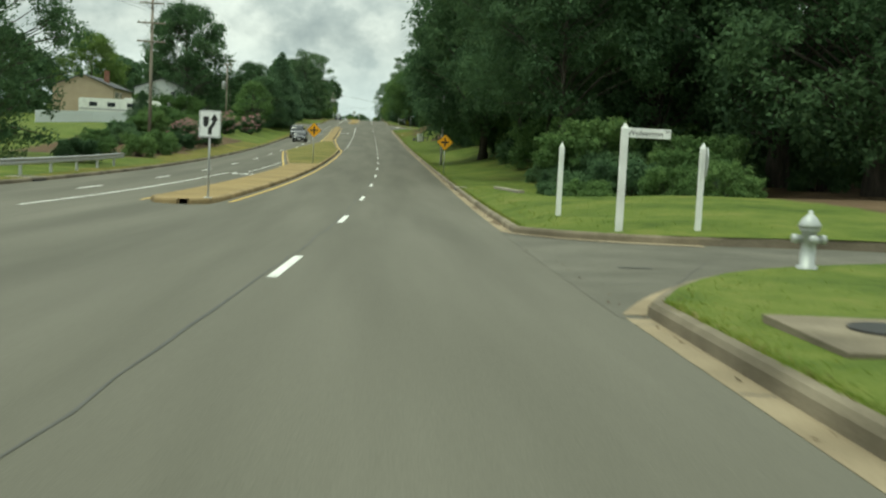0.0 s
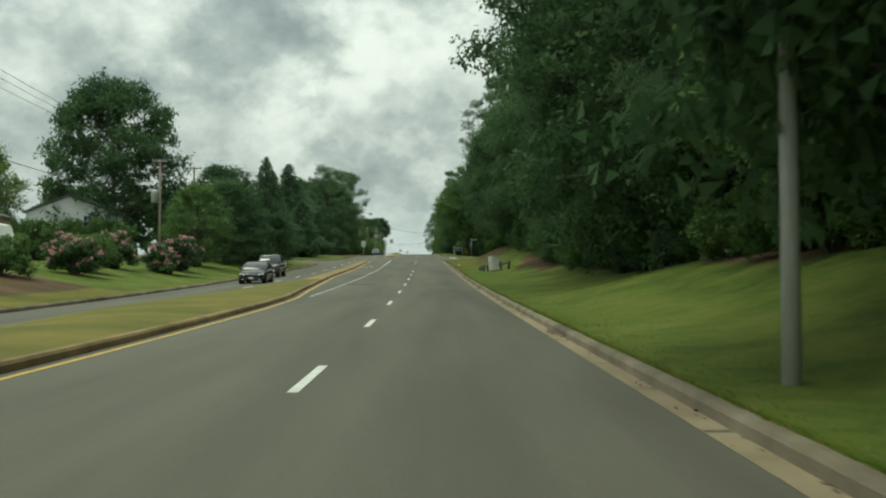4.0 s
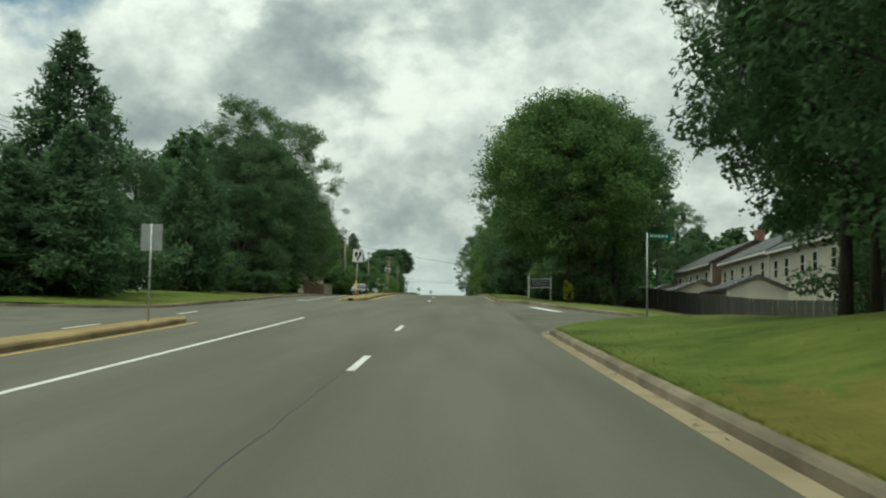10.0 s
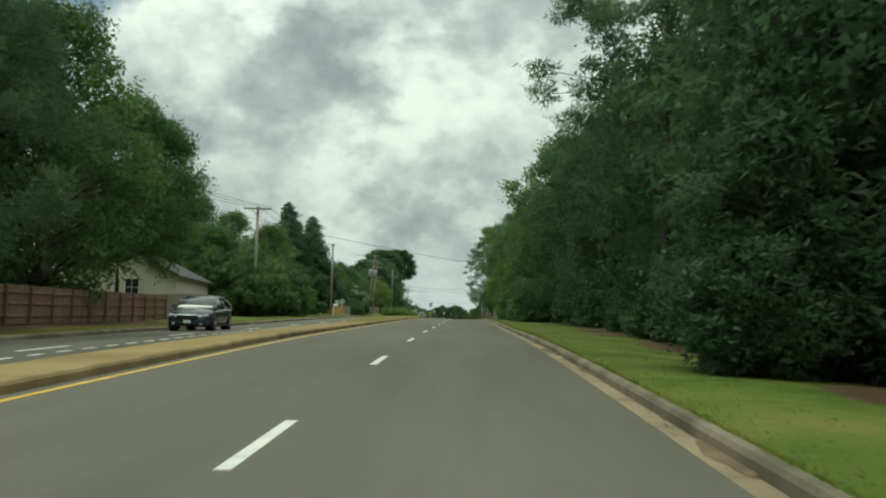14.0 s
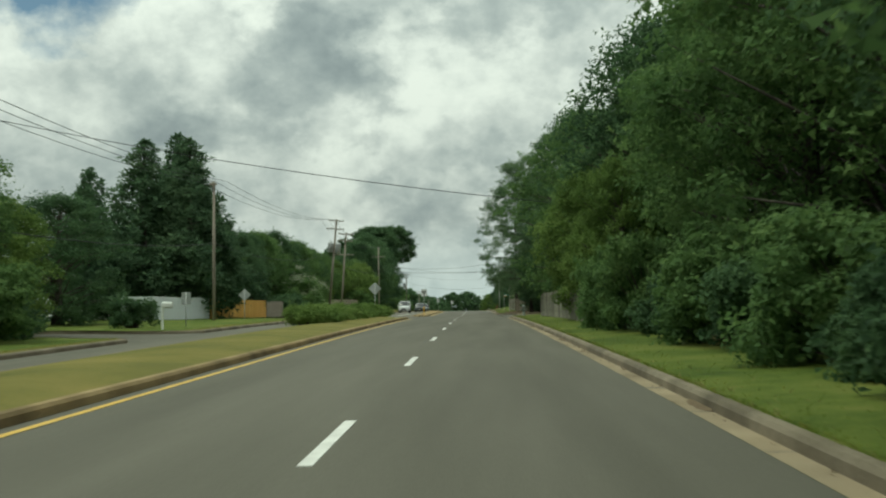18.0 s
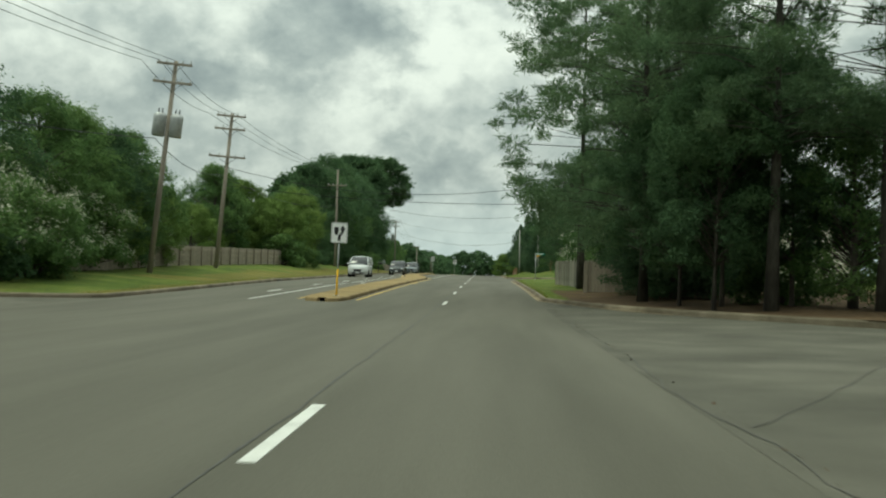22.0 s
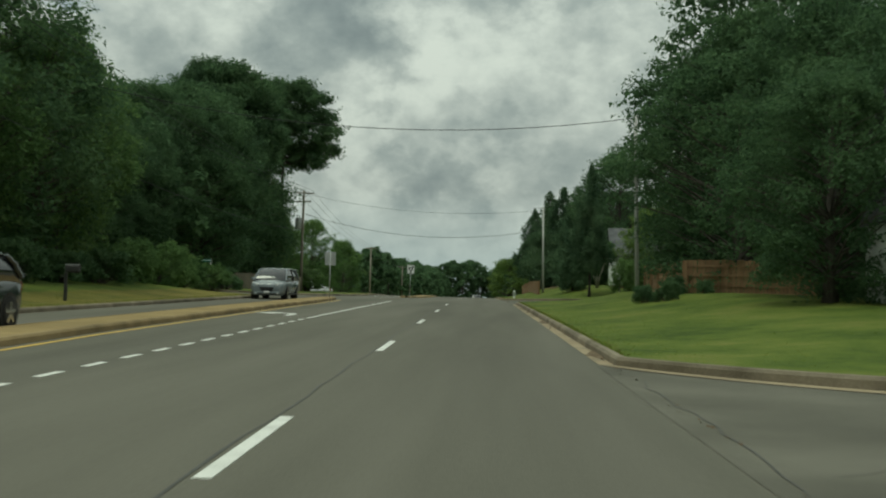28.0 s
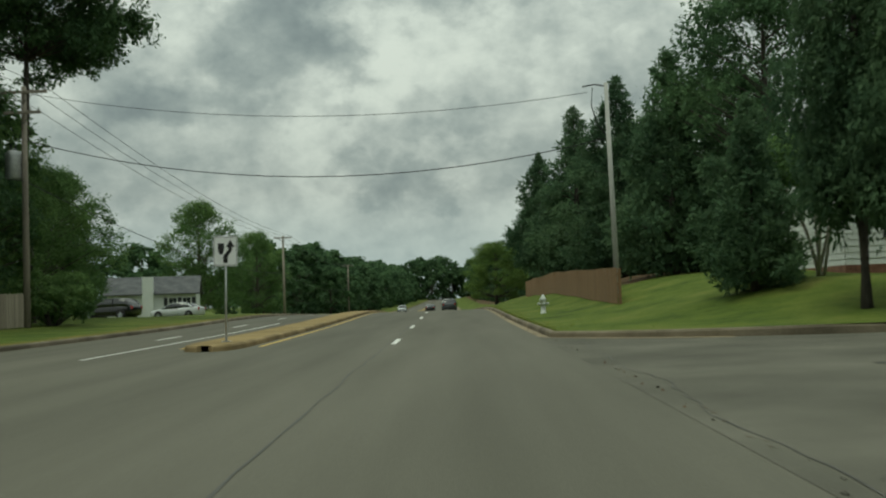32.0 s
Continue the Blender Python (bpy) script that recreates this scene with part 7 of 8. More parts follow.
def townhouses():
    """A terrace along the road: tall rear blocks with eaves to the front, low garages with gables before them."""
    blocks_at = ((24.9, 258.5, 274.0, 12.3), (25.1, 275.2, 290.2, 12.5), (24.5, 291.6, 302.0, 12.7), (26.2, 309.0, 318.0, 13.3))
    garages_at = ((19.5, 264.6, 9.95), (18.4, 276.6, 10.25), (19.3, 294.0, 10.8), (20.2, 314.0, 11.2))
    for k, (x, y0, y1, eave) in enumerate(blocks_at):
        h = empty("house", Matrix.Translation((x, y0, eave - 5.0)), "beige two storey townhouse with brown end walls", "house", "townhouses")
        n = y1 - y0
        part("wall", boxed(0, 8.0, 0, n, -1.5, 5.0), CREAM_SIDING, h)
        siding_wall(h, 0, n, 0, -0.4, 4.95, CREAM_SIDING, "y")
        siding_wall(h, 0, 8.0, 0, -0.4, 5.0, BROWN_SIDING, "x", 7.0)
        part("gable", prism_end(8.0, n, 5.0, 7.0), BROWN_SIDING, h, "brown gable end")
        gable_roof(h, 0, 8.0, 0, n, 5.0, 7.0, False, 0.3)
        part("fascia", boxed(-0.36, -0.31, -0.3, n + 0.3, 4.72, 4.9), WHITE_TIMBER, h, "white fascia board")
        part("corner_board", boxed(-0.05, 0.07, -0.05, 0.07, -0.4, 4.9), WHITE_TIMBER, h, "white corner board")
        m = max(int(n / 2.6), 3)
        for i in range(m):
            yy = n * (i + 0.5) / m + (0.25 if i % 2 else -0.25)
            wd = part("window", boxed(-0.09, -0.03, yy - 0.45, yy + 0.45, 2.85, 4.2), WHITE_TIMBER, h, "white framed window")
            for z in (2.92, 3.56):
                part("pane", boxed(-0.105, -0.092, yy - 0.37, yy + 0.37, z, z + 0.57), GLASS, wd)
        if k == 2:
            part("chimney", boxed(4.6, 5.4, 2.0, 2.8, 5.5, 8.2), BRICK_RED, h, "red brick chimney")
    for x, y, peak in garages_at:
        h = empty("garage", Matrix.Translation((x, y, peak - 3.3)), "low beige garage with a gable before the townhouses", "garage", "townhouse garages")
        part("wall", boxed(0, 3.9, 0, 7.0, -1.5, 2.4), CREAM_SIDING, h)
        siding_wall(h, 0, 3.9, 0, -0.4, 2.4, CREAM_SIDING, "x", 3.2)
        siding_wall(h, 0, 7.0, 0, -0.4, 2.38, CREAM_SIDING, "y")
        part("gable", prism_end(3.9, 7.0, 2.4, 3.2), CREAM_SIDING, h)
        gable_roof(h, 0, 3.9, 0, 7.0, 2.4, 3.2, False, 0.28)
        part("garage_door", boxed(1.1, 2.8, -0.09, -0.035, -0.3, 1.5), SHUTTER, h, "dark garage opening")
        for s in (0.0, 3.9):
            part("corner_board", boxed(s - 0.06, s + 0.06, -0.06, 0.06, -0.4, 2.35), WHITE_TIMBER, h, "white corner board")


def prism_end(width, deep, eave, peak):
    """A solid gable between the eaves and the ridge."""
    bm = bmesh.new()
    a, b = ([bm.verts.new(p) for p in ((0.02, y, eave), (width - 0.02, y, eave), (width / 2, y, peak - 0.02))] for y in (0.01, deep - 0.01))
    bm.faces.new(a)
    bm.faces.new(b[::-1])
    for i in range(3):
        bm.faces.new((a[i], b[i], b[(i + 1) % 3], a[(i + 1) % 3]))
    return bm


BROWN_SIDING = material("brown_siding", [(0.13, 0.095, 0.075), (0.19, 0.14, 0.11)], 0.8, 0.8, fine=20)
townhouses()


def low_white_house():
    h = house_at(-33.5, 700, 10, "low white house with a broad chimney", 0.0)
    house_core(h, 0, 9, 0, 7, 2.6, SIDING, -1.0, 4.2)
    siding_wall(h, 0, 9, 0, 0.0, 2.5, SIDING)
    gable_roof(h, 0, 9, 0, 7, 2.6, 4.3)
    part("chimney", boxed(3.6, 4.7, -0.7, -0.04, -0.4, 4.3), SIDING, h, "wide white chimney")
    for x in (1.6, 6.6, 8.0):
        window_set(h, x, -0.03, 0.9, 0.8, 1.2)
    h = house_at(-25.5, 509, 0, "small house with a pale roof behind a fence", -0.6)
    house_core(h, -5, 3, 0, 7, 2.0, SIDING, -0.5, 3.3, True)
    gable_roof(h, -5, 3, 0, 7, 2.0, 3.4, True, 0.4, material("pale_roof", [(0.22, 0.22, 0.21), (0.32, 0.32, 0.31)], 1.5, 0.9, fine=16))
    h = house_at(-36.0, 604, 0, "white house with dark shutters behind trees", 0.0)
    house_core(h, 0, 9, 0, 7, 4.2, SIDING, -0.5, 6.2)
    siding_wall(h, 0, 9, 0, 0, 4.1, SIDING)
    gable_roof(h, 0, 9, 0, 7, 4.2, 6.3)
    for x in (1.5, 4.5, 7.2):
        window_set(h, x, -0.03, 2.2, 0.8, 1.2)
    h = house_at(-25.0, 344, 0, "tan house gable behind a board fence", 0.0)
    house_core(h, 0, 7, 0, 9, 2.7, CREAM_SIDING, -0.5, 4.3, False)
    siding_wall(h, 0, 7, 0, 0, 2.7, CREAM_SIDING, "x", 4.3)
    gable_roof(h, 0, 7, 0, 9, 2.7, 4.4, False, 0.35)
    window_set(h, 4.0, -0.03, 1.2, 0.9, 1.2, False)
    h = house_at(16.5, 499, 0, "pale grey two storey house behind the pines", 0.0)
    house_core(h, 0, 13, 4, 12, 5.2, CREAM_SIDING, -0.5, 7.6)
    siding_wall(h, 0, 13, 4, 0, 5.1, CREAM_SIDING)
    gable_roof(h, 0, 13, 4, 12, 5.2, 7.7)
    for x in (2.2, 5.5, 9.6):
        window_set(h, x, 3.97, 3.1, 0.9, 1.3, False)
        window_set(h, x, 3.97, 0.9, 0.9, 1.3, False)
    h = empty("shed", facing(10.6, 490.6, -3), "cream sided shed with a low roof behind the fence", "shed")
    house_core(h, 0, 5, 0, 5, 3.3, CREAM_SIDING, -0.3, 5.3)
    siding_wall(h, 0, 5, 0, 0, 3.2, material("yellow_cream_siding", [(0.55, 0.49, 0.31), (0.64, 0.58, 0.38)], 0.8, 0.7, fine=20))
    gable_roof(h, 0, 5, 0, 5, 3.3, 5.4)
    h = house_at(-33, 428, 0, "small white house behind the orange fence", 0.0)
    house_core(h, 0, 8, 0, 7, 2.9, SIDING, -0.5, 4.4)
    gable_roof(h, 0, 8, 0, 7, 2.9, 4.5)
    window_set(h, 6.0, -0.03, 1.0, 0.9, 1.2, False)


low_white_house()

# ---------------------------------------------------------------- vehicles


def paint(name, c):
    m = material(name, [tuple(x * 0.85 for x in c), c], 1.0, 0.14, 0.0, spec=0.7)
    return m


def loft(sections):
    """A closed hull through cross sections of equal length."""
    bm = bmesh.new()
    rings = [[bm.verts.new(p) for p in s] for s in sections]
    n = len(rings[0])
    for a, b in zip(rings, rings[1:]):
        for k in range(n):
            bm.faces.new((a[k], a[(k + 1) % n], b[(k + 1) % n], b[k]))
    bm.faces.new(rings[0][::-1])
    bm.faces.new(rings[-1])
    bmesh.ops.recalc_face_normals(bm, faces=bm.faces[:])
    return bm


def ring(y, hw, z0, z1, belt=None, r=0.16):
    """Half-round body section: hw half width, z0 sill, z1 top."""
    t = min(r, (z1 - z0) * 0.45)
    right = [(hw * 0.86, z0), (hw * 0.97, z0 + 0.10), (hw, z0 + (z1 - z0) * 0.45), (hw * 0.985, z1 - t), (hw * 0.93, z1 - t * 0.35), (hw * 0.8, z1 - 0.02), (hw * 0.4, z1 + 0.01)]
    return [(x, y, z) for x, z in right] + [(-x, y, z) for x, z in right[::-1]]


# length, half width, height, wheel radius, sill, hood height, rear deck height, and where windscreen and rear glass begin and end
CAR_FORMS = {
    "sedan": (4.55, 0.89, 1.42, 0.325, 0.19, 0.90, 1.01, (1.15, 0.22, -0.95, -1.72)),
    "suv": (4.45, 0.92, 1.64, 0.36, 0.26, 1.02, 1.10, (1.20, 0.40, -1.55, -2.02)),
    "minivan": (5.0, 0.97, 1.74, 0.34, 0.21, 1.03, 1.12, (1.70, 0.75, -2.05, -2.36)),
    "pickup": (5.6, 0.98, 1.86, 0.40, 0.42, 1.18, 1.22, (1.05, 0.42, -0.85, -1.02)),
    "van": (4.45, 0.90, 1.82, 0.32, 0.22, 1.08, 1.12, (1.62, 0.78, -2.08, -2.18)),
}


def car_thing(u, y, color, label, kind="sedan", spin=180.0, dz=0.0, category="car"):
    """A vehicle whose nose points along +y of its own; spin 180 turns it towards the camera."""
    L, W, H, wr, sill, hood, deck, (y1, y2, y3, y4) = CAR_FORMS[kind]
    a, b = at(u, y - 1), at(u, y + 1)
    slope = (b - a).to_track_quat("Y", "Z")
    m = Matrix.LocRotScale(at(u, y, dz), slope, None) @ Matrix.Rotation(radians(spin), 4, "Z")
    ob = empty(category.replace(" ", "_"), m, label, category, "vehicles on the road")
    f, r = L / 2, -L / 2
    blunt = 0.1 if kind in ("pickup", "van", "minivan") else 0.0
    body = [ring(f, W * (0.60 + blunt), sill + 0.16, hood * (0.66 + blunt)), ring(f - 0.06, W * (0.74 + blunt), sill + 0.06, hood * (0.74 + blunt)), ring(f - 0.2, W * (0.88 + blunt * 0.5), sill, hood * (0.83 + blunt * 0.8)),
            ring(f - 0.5, W * 0.965, sill, hood * (0.91 + blunt * 0.4)), ring((f - 0.5 + y1) / 2, W * 0.99, sill, hood * 0.97), ring(y1, W, sill, hood + 0.01),
            ring(0.0, W, sill, hood + (deck - hood) * 0.4), ring(-1.2, W, sill, hood + (deck - hood) * 0.8), ring(r + 0.5, W * 0.985, sill, deck), ring(r + 0.2, W * 0.94, sill + 0.03, deck), ring(r + 0.06, W * 0.86, sill + 0.1, deck * 0.96), ring(r, W * 0.76, sill + 0.18, deck * 0.86)]
    part("body", loft(body), color, ob, "", True)
    zb = hood
    ch = H - zb

    def cab(y, k, top):
        w0, w1 = W * 0.95, W * (0.95 - 0.19 * k)
        return [(w0, y, zb - 0.05), (w0 + (w1 - w0) * 0.5, y, zb + top * 0.5), (w1, y, zb + top * 0.88), (w1 * 0.86, y, zb + top), (-w1 * 0.86, y, zb + top), (-w1, y, zb + top * 0.88), (-w0 - (w1 - w0) * 0.5, y, zb + top * 0.5), (-w0, y, zb - 0.05)]

    rear_lift = deck - hood
    part("glass_house", loft([cab(y1, 0.0, 0.02), cab(y1 + (y2 - y1) * 0.5, 0.55, ch * 0.56), cab(y2, 1.0, ch - 0.03), cab((y2 + y3) / 2, 1.0, ch - 0.02), cab(y3, 1.0, ch - 0.05), cab(y3 + (y4 - y3) * 0.55, 0.6, ch * 0.55), cab(y4, 0.15, rear_lift + 0.02)]), CAR_GLASS, ob, "dark tinted windows", True)

    def rf(y, z, s=1.0):
        w1 = W * 0.78 * s
        return [(w1, y, z - 0.075), (w1 * 0.99, y, z - 0.03), (w1 * 0.9, y, z), (w1 * 0.5, y, z + 0.02), (-w1 * 0.5, y, z + 0.02), (-w1 * 0.9, y, z), (-w1 * 0.99, y, z - 0.03), (-w1, y, z - 0.075)]

    part("roof", loft([rf(y2 + 0.05, H - 0.075, 0.97), rf(y2 - 0.15, H - 0.03), rf((y2 + y3) / 2, H), rf(y3 + 0.15, H - 0.04), rf(y3 - 0.05, H - 0.085, 0.97)]), color, ob, "", True)
    ym = (y2 + y3) / 2
    for s in (-1, 1):
        part("pillar", tubed([(s * W * 0.945, y1, zb), (s * W * 0.86, (y1 + y2) / 2, zb + ch * 0.5), (s * W * 0.775, y2, H - 0.09)], [0.035, 0.035, 0.035], 6), color, ob)
        part("pillar", tubed([(s * W * 0.965, ym, zb), (s * W * 0.775, ym, H - 0.08)], [0.035, 0.035], 6), SIGN_BLACK, ob, "black door pillar")
        part("pillar", tubed([(s * W * 0.935, y4 + 0.05, deck - 0.02), (s * W * 0.86, y3 + (y4 - y3) * 0.5, zb + ch * 0.55), (s * W * 0.77, y3, H - 0.1)], [0.07, 0.06, 0.045], 6), color, ob)
        part("sill_trim", boxed(s * W - 0.012, s * W + 0.012, r + L * 0.29, f - L * 0.27, sill + 0.02, sill + 0.1, 0.008), SIGN_BLACK, ob, "dark lower sill trim")
    if kind == "van":
        for s in (-1, 1):
            part("side_panel", boxed(s * W * 0.87 - 0.05, s * W * 0.87 + 0.05, r + 0.14, 0.0, zb - 0.02, H - 0.14, 0.03), color, ob, "blank cargo side panel")
    if kind == "pickup":
        for s in (-1, 1):
            part("bed_side", boxed(s * W * 0.95 - 0.05, s * W * 0.95 + 0.05, r + 0.08, -1.06, deck - 0.04, deck + 0.14, 0.03), color, ob, "pickup bed side")
        part("tailgate", boxed(-W * 0.88, W * 0.88, r + 0.05, r + 0.12, deck - 0.04, deck + 0.13, 0.02), color, ob)
    low = part("front_bumper", boxed(-W * 0.74, W * 0.74, f - 0.2, f + 0.025, sill + 0.05, sill + 0.22, 0.05), CHROME if kind == "pickup" else DARK_METAL if kind == "van" else color, ob)
    gw = 0.5 if kind in ("pickup", "sedan") else 0.42
    part("grille", flat_poly([(-W * gw, hood * 0.64), (-W * gw * 0.72, sill + 0.24), (W * gw * 0.72, sill + 0.24), (W * gw, hood * 0.64)], f - 0.04, f + 0.03), SIGN_BLACK, ob, "dark grille")
    part("air_intake", boxed(-W * 0.55, W * 0.55, f + 0.02, f + 0.034, sill + 0.07, sill + 0.13, 0.004), SIGN_BLACK, ob, "dark lower air intake")
    part("number_plate", boxed(-0.15, 0.15, f + 0.036, f + 0.044, sill + 0.14, sill + 0.25), SIGN_WHITE, low, "blank pale number plate")
    if kind == "pickup":
        part("grille_bar", boxed(-W * 0.5, W * 0.5, f + 0.032, f + 0.05, hood * 0.5, hood * 0.55), CHROME, ob, "chrome grille bar")
        part("grille_bar", boxed(-0.03, 0.03, f + 0.032, f + 0.052, sill + 0.26, hood * 0.63), CHROME, ob, "chrome grille bar")
    for s in (-1, 1):
        hl = part("headlight", boxed(-0.21, 0.21, -0.1, 0.05, -0.05, 0.05 + blunt * 0.5, 0.03), LAMP_LENS, ob, "clear headlight")
        hl.matrix_basis = Matrix.LocRotScale(Vector((s * W * 0.68, f - 0.13, hood * (0.68 + blunt))), Euler((0, radians(-9 * s), radians(-34 * s))), None)
        part("fog_light", boxed(s * W * 0.62 - 0.05, s * W * 0.62 + 0.05, f - 0.02, f + 0.03, sill + 0.08, sill + 0.14, 0.01), LAMP_LENS, ob, "small fog light")
        tl = part("tail_light", boxed(-0.09, 0.09, -0.05, 0.06, -0.13, 0.13, 0.02), LAMP_RED, ob, "red tail light")
        tl.matrix_basis = Matrix.Translation((s * W * 0.76, r + 0.05, deck * 0.82))
        mi = part("mirror", boxed(-0.09, 0.09, -0.06, 0.05, -0.065, 0.065, 0.03), color, ob, "door mirror")
        mi.matrix_basis = Matrix.Translation((s * (W + 0.06), y1 - 0.35, zb + 0.09))
        for hy in (0.1, -0.85):
            hd = part("door_handle", boxed(-0.012, 0.012, -0.09, 0.09, -0.014, 0.014), CHROME if kind == "pickup" else color, ob)
            hd.matrix_basis = Matrix.Translation((s * (W + 0.004), hy, hood - 0.13))
        part("door_seam", boxed(s * W - 0.004, s * W + 0.004, ym - 0.006, ym + 0.006, sill + 0.08, hood - 0.06), SIGN_BLACK, ob)
    for wy in (f - L * 0.19, r + L * 0.2):
        for s in (-1, 1):
            # A black disc proud of the body paints the wheel well's shade.
            part("wheel_arch", tubed([(s * (W - 0.3), wy, wr + 0.01), (s * (W + 0.006), wy, wr + 0.01)], [wr * 1.16, wr * 1.16], 24), SIGN_BLACK, ob, "black disc in place of the shaded wheel arch")
            wh = part("wheel", tubed([(0, -0.11, 0), (0, -0.09, 0), (0, 0.09, 0), (0, 0.11, 0)], [wr * 0.88, wr, wr, wr * 0.88], 24), RUBBER, ob, "black tyre", True)
            wh.matrix_basis = Matrix.LocRotScale(Vector((s * (W - 0.085), wy, wr)), Euler((0, 0, radians(90))), None)
            part("rim", tube(bmesh.new(), [(0, -0.114, 0), (0, 0.114, 0)], [wr * 0.66, wr * 0.66], 20), DARK_METAL, wh, "dark rim well")
            for k in range(5):
                sp = part("spoke", boxed(-0.035, 0.035, -0.122, 0.122, 0.03, wr * 0.64), CHROME, wh, "bright alloy spoke")
                sp.matrix_basis = Matrix.Rotation(radians(72 * k), 4, "Y")
    return ob


car_thing(-10.2, 148.5, paint("black_paint", (0.012, 0.014, 0.016)), "black saloon car driving in the far lane", "sedan")
car_thing(-11.7, 165.5, paint("graphite_paint", (0.075, 0.08, 0.09)), "dark grey crew cab pickup truck with chrome grille", "pickup", category="pickup truck")
car_thing(-9.4, 316.5, paint("slate_blue_paint", (0.03, 0.042, 0.058)), "dark blue grey saloon car in the far lane", "sedan")
car_thing(-9.7, 514, paint("white_van_paint", (0.62, 0.64, 0.64)), "white compact cargo van in the far lane", "van", category="van")
car_thing(-8.7, 543.6, paint("dark_green_grey_paint", (0.02, 0.028, 0.028)), "dark crossover car with lit slim headlights", "suv")
car_thing(-9.9, 584.5, paint("silver_blue_paint", (0.20, 0.23, 0.25)), "silver blue minivan in the far lane", "minivan", category="minivan")
car_thing(1.7, 726, paint("charcoal_paint", (0.05, 0.055, 0.06)), "grey crossover car driving ahead down the road", "suv", 0.0)
car_thing(-1.9, 790, paint("black_car_paint", (0.015, 0.015, 0.017)), "small dark car far down the road", "sedan", 0.0)
car_thing(-8.0, 810, paint("pale_car_paint", (0.4, 0.42, 0.43)), "pale car far down the road", "sedan")
car_thing(-24.5, 672, paint("parked_black_paint", (0.012, 0.012, 0.014)), "black car parked beside the white house", "suv", 75, 0.12)
car_thing(-22.0, 683, paint("parked_pale_paint", (0.5, 0.52, 0.53)), "pale car parked on the grass by the drive", "sedan", 80, 0.12)

# ---------------------------------------------------------------- seams, covers, litter and grass blades


def ribbon(name, mat, path, width, dz, label, seed=1, jitter=0.03):
    """A thin uneven band over the asphalt through (u, y) points."""
    r = random.Random(seed)
    vs, fs = [], []
    for i, (u, y) in enumerate(path):
        a, b = path[max(i - 1, 0)], path[min(i + 1, len(path) - 1)]
        d = Vector((b[1] - a[1], -(b[0] - a[0]))).normalized()
        w = width * r.uniform(0.4, 1.2) / 2
        u += r.uniform(-jitter, jitter)
        z = dz + (0.02 * min(max(u - 3.95, 0), 6) - dip(u, y) if u > 0 else 0)
        vs += [at(u - d.x * w, y - d.y * w, z), at(u + d.x * w, y + d.y * w, z)]
    for i in range(len(path) - 1):
        fs.append((2 * i, 2 * i + 1, 2 * i + 3, 2 * i + 2))
    return solid(name, mesh_of(name, vs, fs, (mat,)), label, "road seam", kind="structure")


def winding(u0, y0, u1, y1, seed, wob=0.1, step=0.7):
    r = random.Random(seed)
    n = max(int(math.hypot(u1 - u0, y1 - y0) / step), 2)
    k = 0.0
    out = []
    for i in range(n + 1):
        k = k * 0.85 + r.uniform(-wob, wob) * 0.5
        w = i / n
        out.append((u0 + (u1 - u0) * w + k, y0 + (y1 - y0) * w + k * 0.4))
    return out


for k, (a, b) in enumerate(((-20, 62), (100, 228), (232, 262), (300, 330), (372, 560), (560, 640))):
    ribbon("tar_seam", TAR, winding(-0.16, a, -0.12, b, 70 + k, 0.03, 1.0), 0.035, 0.004, "dark cracked seam along the lane joint", k)
ribbon("tar_seam", TAR, winding(-3.7, 130, -3.62, 192, 81, 0.03, 1.0), 0.05, 0.004, "dark cracked seam along the lane joint", 9)
for k, (u0, y0, u1, y1) in enumerate(((3.9, 13.5, 7.0, 16.2), (3.8, 14.6, 8.5, 17.0), (5.0, 15.0, 6.2, 18.5), (-3.4, 24, -9.5, 30.0), (3.7, 222, 3.9, 256), (3.9, 243, 9.0, 247),
                                     (3.7, 424, 3.8, 461), (3.9, 428, 8.0, 436), (3.7, 520, 3.9, 538), (4.2, 531, 9.0, 534), (3.7, 590, 4.2, 614), (4.0, 596, 9.0, 601), (4.6, 604, 10, 606))):
    ribbon("pavement_crack", TAR, winding(u0, y0, u1, y1, 90 + k, 0.16, 0.5), 0.02, 0.009, "thin dark crack in the old asphalt", 30 + k)


def patch(u0, u1, y0, y1, mat, label, dz=0.005, name="road_patch"):
    ys = steps(y0, y1, 1.0)
    return strip(name, mat, ys, lambda y: u0, lambda y: u1, lambda u, y: dz + (0.02 * min(max(u - 3.95, 0), 6) - dip(u, y) if u > 0 else 0), label, "road patch")


DARK_PATCH = material("dark_patch", [(0.05, 0.049, 0.044), (0.08, 0.078, 0.07)], 1.5, 0.85, fine=60)
NEW_ASPHALT = material("newer_asphalt", [(0.070, 0.068, 0.058), (0.088, 0.086, 0.074)], 1.5, 0.85, fine=90)
patch(-3.35, -1.7, 136, 139.3, NEW_ASPHALT, "dark square patch of newer asphalt")
for k, (u, y, l, w) in enumerate(((4.9, 17.2, 0.5, 0.16), (7.2, 17.6, 0.6, 0.14), (6.6, 597.5, 0.7, 0.3), (8.2, 600.5, 0.8, 0.35), (7.4, 604, 0.6, 0.25), (-5.5, 238, 0.6, 0.2))):
    patch(u - l / 2, u + l / 2, y - w / 2, y + w / 2, DARK_PATCH, "small dark pothole patch in the asphalt", 0.012)
vs = [at(a, y, 0.014 + 0.02 * (a - 3.95) - dip(a, y)) for a, y in ((4.95, 246.2), (5.45, 246.2), (6.3, 240.6), (5.6, 240.4))]
solid("stop_line", mesh_of("stop_line", vs, [(0, 1, 2, 3)], (WHITE_PAINT,)), "broad white stop line across the side street", "road marking", kind="structure")


